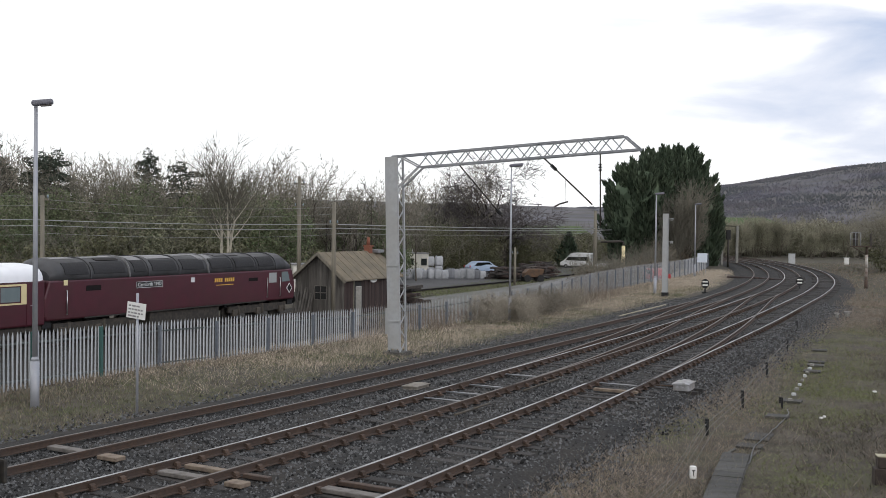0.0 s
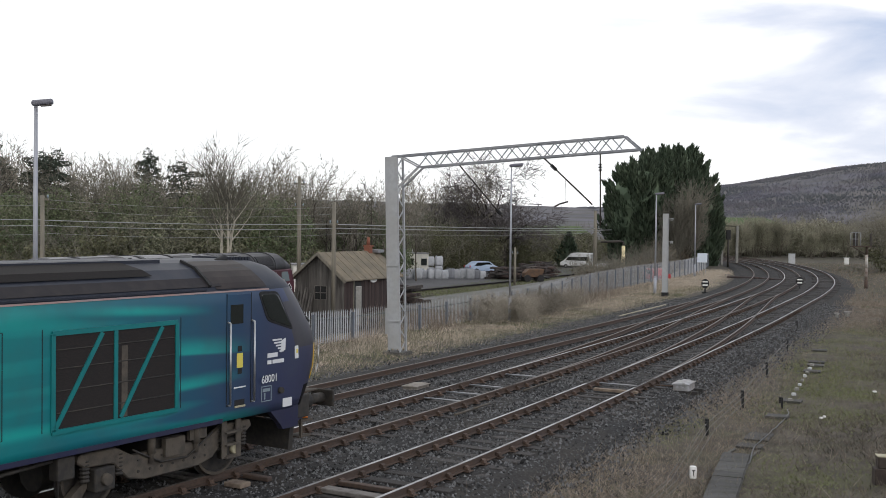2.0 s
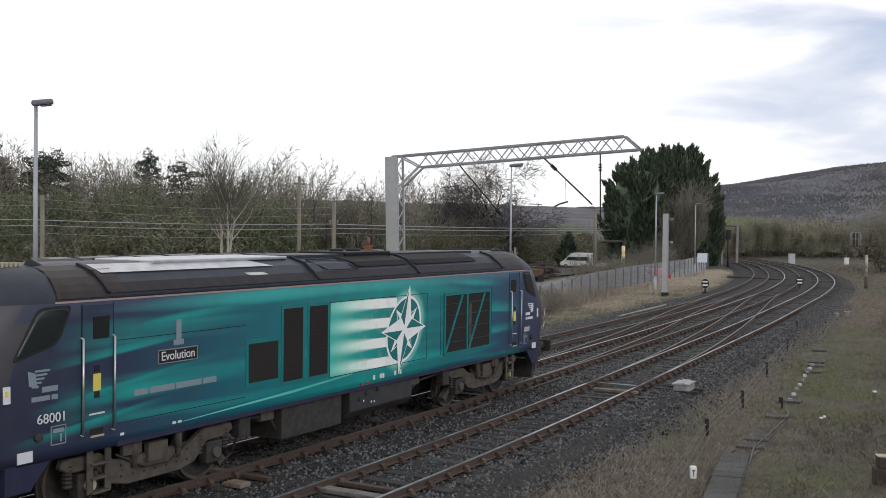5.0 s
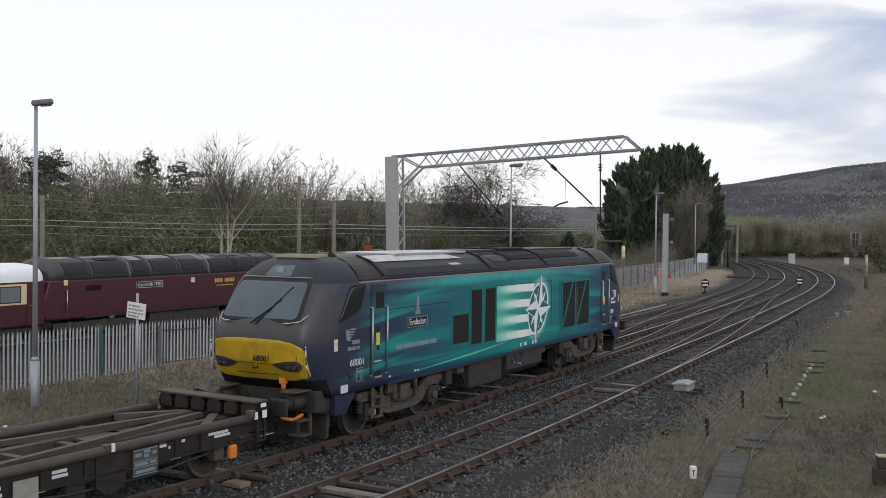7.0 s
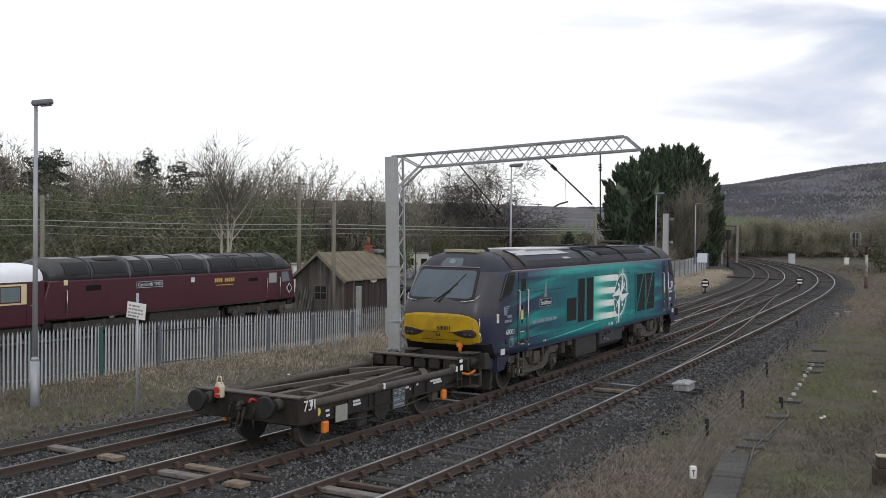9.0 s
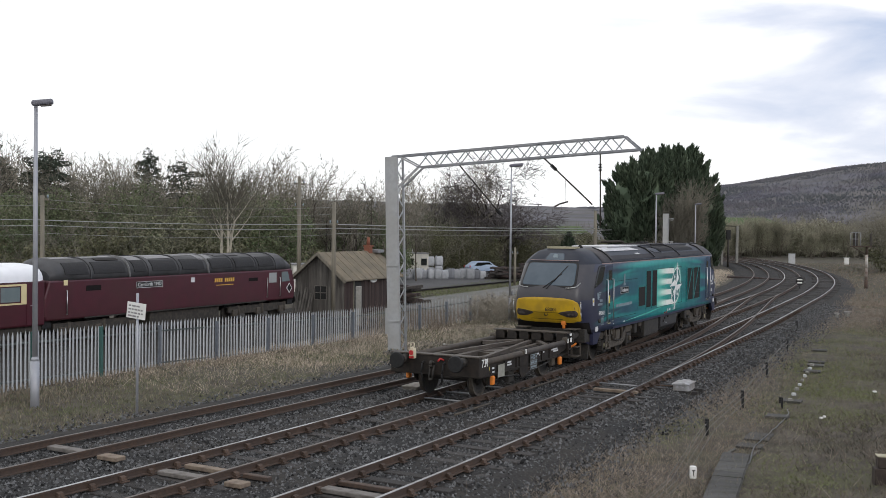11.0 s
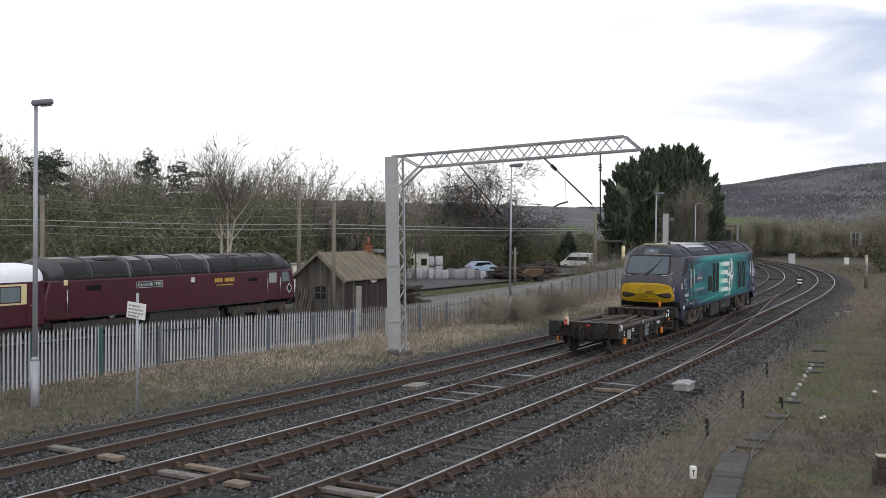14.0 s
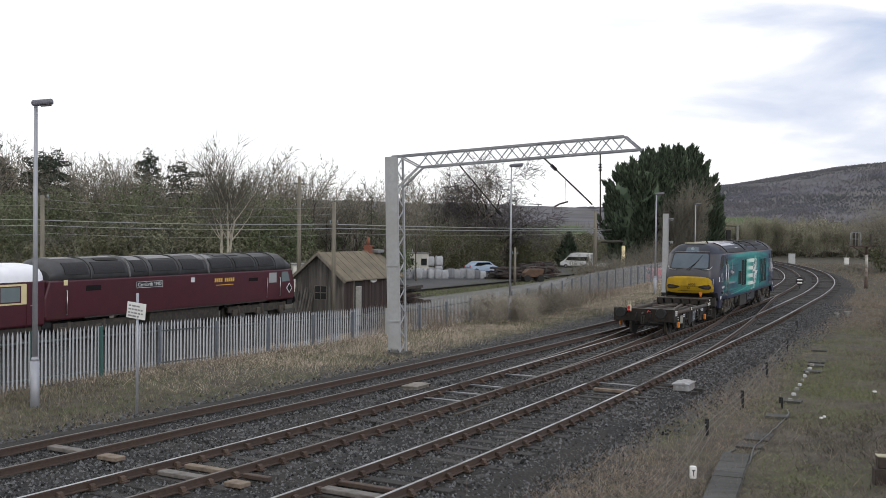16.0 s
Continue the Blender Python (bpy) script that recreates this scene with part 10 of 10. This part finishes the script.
    plant(kinds, [bearing(0.418, 132), bearing(0.425, 128), bearing(0.435, 134), bearing(0.43, 122), bearing(0.412, 140), bearing(0.345, 225), bearing(0.37, 232)], 0.8, 1.0)


make_woods()


# ---------------------------------------------------------------- the far hill
def make_hill():
    ridge = ((-500, 30), (-100, 34), (60, 30), (150, 27), (230, 34), (290, 48), (330, 56), (400, 68), (460, 79), (520, 87), (600, 91), (760, 92), (1000, 70), (1500, 40))
    # the haze of distance is put into the blue-grey base colours
    hill_mat = material("hazed_winter_hillside", (0.128, 0.126, 0.146), 0.95, 0.0, (0.085, 0.085, 0.082), 0.035, 0.9, 0.3, 0.25, third=(0.150, 0.138, 0.132), third_scale=0.012, third_amount=0.6, spec=0.1)
    V, F = [], []
    nx, ny = 110, 40
    for j in range(ny):
        y = 480 + 1000 * (j / (ny - 1)) ** 1.2
        for i in range(nx):
            x = -600 + 2200 * i / (nx - 1)
            h = float(np.interp(x, [r[0] for r in ridge], [r[1] for r in ridge]))
            t = min(max((y - 520) / 640, 0), 1)
            k = 0.20 * t + 0.80 * t * t * (3 - 2 * t)
            z = -1.2 + h * k + 3.5 * k * noise.noise(Vector((x * 0.012, y * 0.012, 0))) + 1.6 * k * noise.noise(Vector((x * 0.05, y * 0.05, 2)))
            V.append((x, y, z))
    for j in range(ny - 1):
        for i in range(nx - 1):
            F.append((j * nx + i, j * nx + i + 1, (j + 1) * nx + i + 1, (j + 1) * nx + i))
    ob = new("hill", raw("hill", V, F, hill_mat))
    tagged(ob, "wooded limestone hill beyond the valley, haze in its grey colour", "hill", kind="structure")
    # bare woods all over it
    rs = np.random.RandomState(5)
    va = np.array(V).reshape(ny, nx, 3)
    P = []
    n = 85000
    gi, gj = 37 + 35 * rs.rand(n), rs.rand(n) * (ny - 1.001)
    i0, j0 = gi.astype(int), gj.astype(int)
    fi, fj = (gi - i0)[:, None], (gj - j0)[:, None]
    p = (va[j0, i0] * (1 - fi) + va[j0, i0 + 1] * fi) * (1 - fj) + (va[j0 + 1, i0] * (1 - fi) + va[j0 + 1, i0 + 1] * fi) * fj
    keep = (p[:, 0] > 150) & (p[:, 0] < 900) & (p[:, 2] > 6)
    p = p[keep]
    m = len(p)
    # each tree is a low rounded tuft of rising twig fans; patches of taller wood and of open ground
    patch = np.array([noise.noise(Vector((x * 0.010, y * 0.006, 9.0))) + 0.6 * noise.noise(Vector((x * 0.035, y * 0.02, 4.0))) for x, y, z in p])
    keep = rs.rand(m) < np.clip(0.85 + 0.8 * patch, 0.25, 1.0)
    p, patch = p[keep], patch[keep]
    m = len(p)
    tall = np.clip(1.3 + 1.3 * patch + rs.rand(m) * 0.9, 0.7, 2.8)
    vs = []
    for q in range(6):
        a = 2 * math.pi * (q / 6 + rs.rand(m) * 0.12)
        w = tall * (0.34 + 0.2 * rs.rand(m))
        out = np.stack([np.cos(a), np.sin(a), 0 * a], 1)
        acr = np.stack([-np.sin(a), np.cos(a), 0 * a], 1)
        foot = p + np.array([0, 0, -0.3])
        tip = p + out * (tall * 0.38)[:, None] + np.stack([0 * a, 0 * a, tall * (0.75 + 0.35 * rs.rand(m))], 1)
        vs.append(np.stack([foot + acr * w[:, None], foot - acr * w[:, None], tip], 1).reshape(-1, 3))
    v = np.concatenate(vs)
    f = np.arange(len(v)).reshape(-1, 3)
    # canopy greyed and blued in its colour to stand for haze
    ob = new("hill_woods", raw("hill_woods", v.tolist(), f.tolist(), material("haze_grey_canopy", (0.192, 0.194, 0.232), 0.95, 0.0, island=0.18, spec=0.05, second=(0.236, 0.222, 0.244), scale=0.02, amount=0.9, third=(0.140, 0.156, 0.158), third_scale=0.012, third_amount=0.7)))
    tagged(ob, "leafless winter woods covering the hill, haze in their grey colour", "woodland", kind="stuff")
    # limestone scars: broken steps of bare rock that follow the slope
    V, F = [], []
    for x0, x1, y, hh in ((300, 430, 880, 7.0), (330, 470, 960, 6.0), (420, 560, 930, 5.0), (270, 360, 800, 4.5)):
        for x in np.arange(x0, x1, 2.2):
            if noise.noise(Vector((x * 0.05, y, 0))) < -0.22:
                continue
            yy = y + 14 * noise.noise(Vector((x * 0.02, y, 3)))
            i = int(np.clip((x + 600) / 2200 * (nx - 1), 0, nx - 1))
            j = int(np.clip(((yy - 480) / 1000) ** (1 / 1.2) * (ny - 1), 0, ny - 1))
            z = va[j, i, 2] - 0.5
            h = hh * (0.30 + 0.35 * rs.rand())
            k, d = len(V), rs.uniform(-0.8, 0.8)
            V += [(x, yy + d, z), (x + 2.0, yy + d, z), (x + 1.9, yy + d + 1.0, z + h), (x + 0.1, yy + d + 1.0, z + h * 0.92), (x + 1.9, yy + d + 9, z + h), (x + 0.1, yy + d + 9, z + h)]
            F += [(k, k + 1, k + 2, k + 3), (k + 3, k + 2, k + 4, k + 5)]
    ob = new("limestone_scar", raw("limestone_scar", V, F, material("grey_limestone", (0.165, 0.165, 0.185), 0.95, 0.0, (0.105, 0.105, 0.118), 0.15, 0.8, island=0.25, spec=0.1)))
    tagged(ob, "broken scars of grey limestone across the hillside", "rock", kind="stuff")
    # fields at its foot
    field = material("green_pasture", (0.085, 0.115, 0.055), 0.95, 0.0, (0.070, 0.098, 0.048), 0.05, 0.7, spec=0.1)
    for nm, x0, x1, y0, y1, z0, z1 in (("field", 98, 143, 380, 470, 3.0, 10.5), ("field", 24, 62, 380, 480, -1.0, 6.0)):
        bm = bmesh.new()
        vs = [bm.verts.new(c) for c in ((x0, y0, z0 - 3), (x1, y0, z0 - 3), (x1, y1, z1), (x0, y1, z1), (x0, y1 + 60, -3), (x1, y1 + 60, -3))]
        bm.faces.new(vs[:4])
        bm.faces.new((vs[3], vs[2], vs[5], vs[4]))
        solid(nm, bm, field, "green pasture sloping at the foot of the hill", "field", kind="structure")


make_hill()


# ---------------------------------------------------------------- grass, weeds and stones
def blades(name, label, mat, spots, h0, h1, width, seed, lean=0.5, category="grass"):
    """Thin blades, one triangle each, at the given spots (n x 3)."""
    rs = np.random.RandomState(seed)
    n = len(spots)
    a = rs.rand(n) * 2 * math.pi
    h = h0 + (h1 - h0) * rs.rand(n) ** 1.5
    w = width * (0.6 + 0.8 * rs.rand(n))
    side = np.stack([np.cos(a) * w, np.sin(a) * w, 0 * a], 1)
    tip = spots + np.stack([rs.normal(size=n) * lean * h, rs.normal(size=n) * lean * h, h * (0.55 + 0.45 * rs.rand(n))], 1)
    v = np.stack([spots - side, spots + side, tip], 1).reshape(-1, 3)
    ob = new(name, raw(name, v.tolist(), np.arange(3 * n).reshape(n, 3).tolist(), mat))
    return tagged(ob, label, category, kind="stuff")


def bank_spots(n, s0, s1, l0, l1, seed, cover, near=1.4):
    """Random spots on the bank, denser near the start, thinned by a noise; cover(value, s, lat) tells which to keep."""
    rs = np.random.RandomState(seed)
    s = s0 + (s1 - s0) * rs.rand(n) ** near
    la = l0 + (l1 - l0) * rs.rand(n)
    h = np.interp(s, SS, HEAD)
    x = np.interp(s, SS, LX) - np.cos(h) * la
    y = np.interp(s, SS, LY) + np.sin(h) * la
    z = np.array([ground_height(b, 0) for b in la])
    val = np.array([0.7 * noise.noise(Vector((a * 0.42, b * 0.42, 1.0))) + 0.5 * noise.noise(Vector((a * 0.13, b * 0.13, 4.0))) + 0.4 * noise.noise(Vector((a * 1.4, b * 1.4, 7.0))) for a, b in zip(x, y)])
    k = cover(val, s, la, rs.rand(n))
    return np.stack([x, y, z - 0.01], 1)[k]


STRAW = material("straw_coloured_grass", (0.250, 0.208, 0.170), 0.9, 0.0, island=0.45, spec=0.1)
GREEN = material("dull_green_grass", (0.128, 0.140, 0.072), 0.9, 0.0, island=0.45, spec=0.1)
STRAW_DULL = material("dull_straw_grass", (0.190, 0.166, 0.124), 0.9, 0.0, island=0.45, spec=0.1)
STRAW_TAN = material("tan_dead_grass", (0.52, 0.440, 0.350), 0.9, 0.0, island=0.22, spec=0.1)
MOSS = material("mossy_turf", (0.158, 0.170, 0.082), 0.9, 0.0, island=0.4, spec=0.1)
BROWN_DARK = material("dark_dead_weed", (0.078, 0.068, 0.056), 0.95, 0.0, island=0.4, spec=0.1)
BROWN_WEED = material("brown_dead_weed", (0.215, 0.178, 0.140), 0.95, 0.0, island=0.45, spec=0.1)


def make_grass():
    a = bank_spots(90000, -14, 75, 6.3, 12.9, 1, lambda v, s, l, r: (r < 0.35 + 0.9 * v + 0.05 * (l - 6)))
    blades("straw_grass", "dry straw-coloured winter grass on the verge", STRAW_DULL, a, 0.06, 0.26, 0.009, 2)
    a = bank_spots(95000, -14, 75, 6.2, 11.5, 3, lambda v, s, l, r: r < 0.65 - 1.0 * v - 0.05 * (l - 6))
    blades("green_grass", "short dull green grass on the verge", GREEN, a, 0.04, 0.15, 0.010, 4)
    a = bank_spots(34000, -10, 80, 10.0, 13.0, 5, lambda v, s, l, r: r < 0.25 + 0.7 * v + 0.12 * (l - 10))
    blades("dead_weeds", "brown dead weeds along the foot of the fence", BROWN_WEED, a, 0.08, 0.42, 0.009, 6, 0.35, "weeds")
    a = bank_spots(56000, 24, 66, 9.0, 13.4, 7, lambda v, s, l, r: r < np.clip(1.3 - np.abs(s - 42) / 16, 0, 1) * (0.35 + 0.9 * v) * np.clip((l - 9.0) / 2.0, 0, 1))
    blades("bramble", "tangle of dead brown bramble against the fence", BRAMBLE, a, 0.2, 1.9, 0.009, 8, 0.35, "bramble")
    a = bank_spots(230000, 6, 118, 6.0, 12.6, 9, lambda v, s, l, r: r < np.clip((s - 5) / 14, 0, 1) * (0.55 + 0.7 * v) * np.clip((l - 5.4) / 2.4, 0.25, 1))
    blades("straw_grass", "tan dead grass along the far verge", STRAW_TAN, a, 0.05, 0.30, 0.0062, 10, 0.8)
    a = bank_spots(26000, 48, 125, 24.0, 29.5, 23, lambda v, s, l, r: r < 0.7)
    blades("green_grass", "green turf between the service road and the yard", GREEN, a, 0.05, 0.2, 0.03, 24)
    # near bank: tussocks of straw towards the track, moss and turf in patches farther off
    patches = ((5.9, 25.6, 0.75, 2.0), (6.6, 21.2, 0.9, 2.4), (8.0, 20.6, 0.8, 2.0), (11.6, 31.5, 1.7, 6.5), (14.0, 38.0, 1.8, 6.0), (9.4, 19.5, 1.0, 2.0), (17.5, 46.0, 2.2, 8.0))

    def turf(x, y):
        """How much turf there is, from the patches where it grows: each lies along the line."""
        out = np.zeros(len(x))
        for px, py, w, l in patches:
            dx, dy = x - px, y - py
            u, v = dx * 0.45 + dy * 0.893, dx * 0.893 - dy * 0.45
            out = np.maximum(out, np.exp(-((u / l) ** 2 + (v / w) ** 2)))
        return out

    def near(n, l0, l1, seed, rule):
        rs = np.random.RandomState(seed + 100)
        p = bank_spots(n, -4, 62, l0, l1, seed, lambda v, s, l, r: r < 2)
        v = np.array([0.6 * noise.noise(Vector((a * 0.9, b * 0.9, 1.0))) + 0.5 * noise.noise(Vector((a * 2.6, b * 2.6, 4.0))) for a, b, c in p])
        lat = np.array([station(a, b)[1] for a, b, c in p])
        return p[rs.rand(len(p)) < rule(turf(p[:, 0], p[:, 1]), v, lat)]
    a = near(210000, -12, -5.0, 11, lambda t, v, l: np.clip(0.75 + 0.9 * v, 0.05, 1) * np.clip(1.15 - 1.6 * t, 0.04, 1) * np.clip((-l - 4.8) / 1.2, 0, 1) * np.clip(1.6 - np.abs(l + 6.9) / 1.9, 0.06, 1))
    blades("straw_grass", "dry straw-coloured grass on the near bank", STRAW, a, 0.04, 0.24, 0.0056, 12, 0.9)
    a = near(380000, -16, -5.2, 13, lambda t, v, l: np.clip(2.0 * t - 0.20 + 0.5 * v, 0.03, 1))
    blades("green_grass", "mossy green grass on the near bank", MOSS, a, 0.02, 0.075, 0.010, 14, 0.9)
    a = near(150000, -16, -8.2, 25, lambda t, v, l: np.clip(0.8 - 1.2 * t + 0.6 * v, 0.0, 1))
    blades("dead_weeds", "low dark dead weeds on the near bank", BROWN_DARK, a, 0.04, 0.26, 0.007, 26, 0.9, "weeds")
    a = bank_spots(36000, -4, 75, -12, -4.9, 15, lambda v, s, l, r: r < 0.30 + 0.5 * v)
    blades("dead_weeds", "sparse brown dead weeds on the near bank", BROWN_WEED, a, 0.08, 0.55, 0.0038, 16, 0.5, "weeds")
    a = bank_spots(90000, 55, 150, -40, -4.7, 19, lambda v, s, l, r: r < 0.45 + 0.8 * v)
    blades("dead_weeds", "rough dead grass and weeds on the far part of the bank", BROWN_WEED, a, 0.06, 0.5, 0.016, 20, 0.6, "weeds")
    a = bank_spots(40000, 55, 150, -40, -6.5, 21, lambda v, s, l, r: r < 0.30 - 0.9 * v)
    blades("green_grass", "dull green grass on the far part of the bank", GREEN, a, 0.04, 0.22, 0.022, 22)
    a = bank_spots(36000, 2, 60, -20, -10.0, 17, lambda v, s, l, r: r < (0.10 + 0.9 * v) * np.clip((-l - 9.6) / 2.0, 0, 1))
    blades("bramble", "dark low bramble tangle on the near bank", BRAMBLE, a, 0.1, 0.55, 0.008, 18, 0.6, "bramble")


make_grass()


def make_stones():
    """Loose ballast stones, each with its own shape."""
    rs = np.random.RandomState(3)
    n = 95000
    s = -13 + 70 * rs.rand(n) ** 1.6
    la = -6.5 + 12.6 * rs.rand(n) + 0.75 * rs.normal(size=n)
    h = np.interp(s, SS, HEAD)
    x, y = np.interp(s, SS, LX) - np.cos(h) * la, np.interp(s, SS, LY) + np.sin(h) * la
    z = np.interp(np.abs(la), (0, 4.6, 5.3, 6.5, 8.0), (-0.195, -0.205, -0.30, -0.36, -0.33))
    base = np.array([(1, 0, -0.4), (-1, 0, -0.4), (0, 1, -0.4), (0, -1, -0.4), (0, 0, 0.7)], float)
    face_ = np.array([(0, 2, 4), (2, 1, 4), (1, 3, 4), (3, 0, 4)])
    r = (0.020 + 0.032 * rs.rand(n))[:, None, None]
    jit = 0.65 + 0.7 * rs.rand(n, 5, 3)
    a = rs.rand(n) * 6.28
    v = base[None] * jit * r
    c, d = np.cos(a)[:, None], np.sin(a)[:, None]
    vx, vy = v[:, :, 0] * c - v[:, :, 1] * d, v[:, :, 0] * d + v[:, :, 1] * c
    v = np.stack([vx + x[:, None], vy + y[:, None], v[:, :, 2] + z[:, None] + 0.005], 2).reshape(-1, 3)
    f = (face_[None] + (np.arange(n) * 5)[:, None, None]).reshape(-1, 3)
    ob = new("ballast_stones", raw("ballast_stones", v.tolist(), f.tolist(), material("grey_ballast_stone", (0.080, 0.081, 0.083), 0.9, 0.0, island=0.9, spec=0.25)))
    tagged(ob, "loose dark grey ballast stones between the rails", "ballast", kind="stuff")


make_stones()

# ---------------------------------------------------------------- what moves
SPEED = 3.85
LOCO_AT = -17.40


def ride(u, half):
    """The pose of a vehicle whose middle is u metres along the line and whose wheels are half on either side."""
    xa, ya, _ = at(u - half)
    xb, yb, _ = at(u + half)
    return pose((xa + xb) / 2, (ya + yb) / 2, 0, 0, 0, math.degrees(math.atan2(yb - ya, xb - xa)))


def motions():
    times = [k * 0.5 for k in range(33)]
    walk(loco, [(t, ride(LOCO_AT + SPEED * t, 6.0)) for t in times])
    walk(wagon, [(t, ride(LOCO_AT - 14.39 + SPEED * t, 2.3)) for t in times])
    for wheel, x, r in WHEELS:
        walk(wheel, [(k / 6, pose(x, 0, r, 0, math.degrees(SPEED * k / 6 / r), 0)) for k in range(97)])


motions()
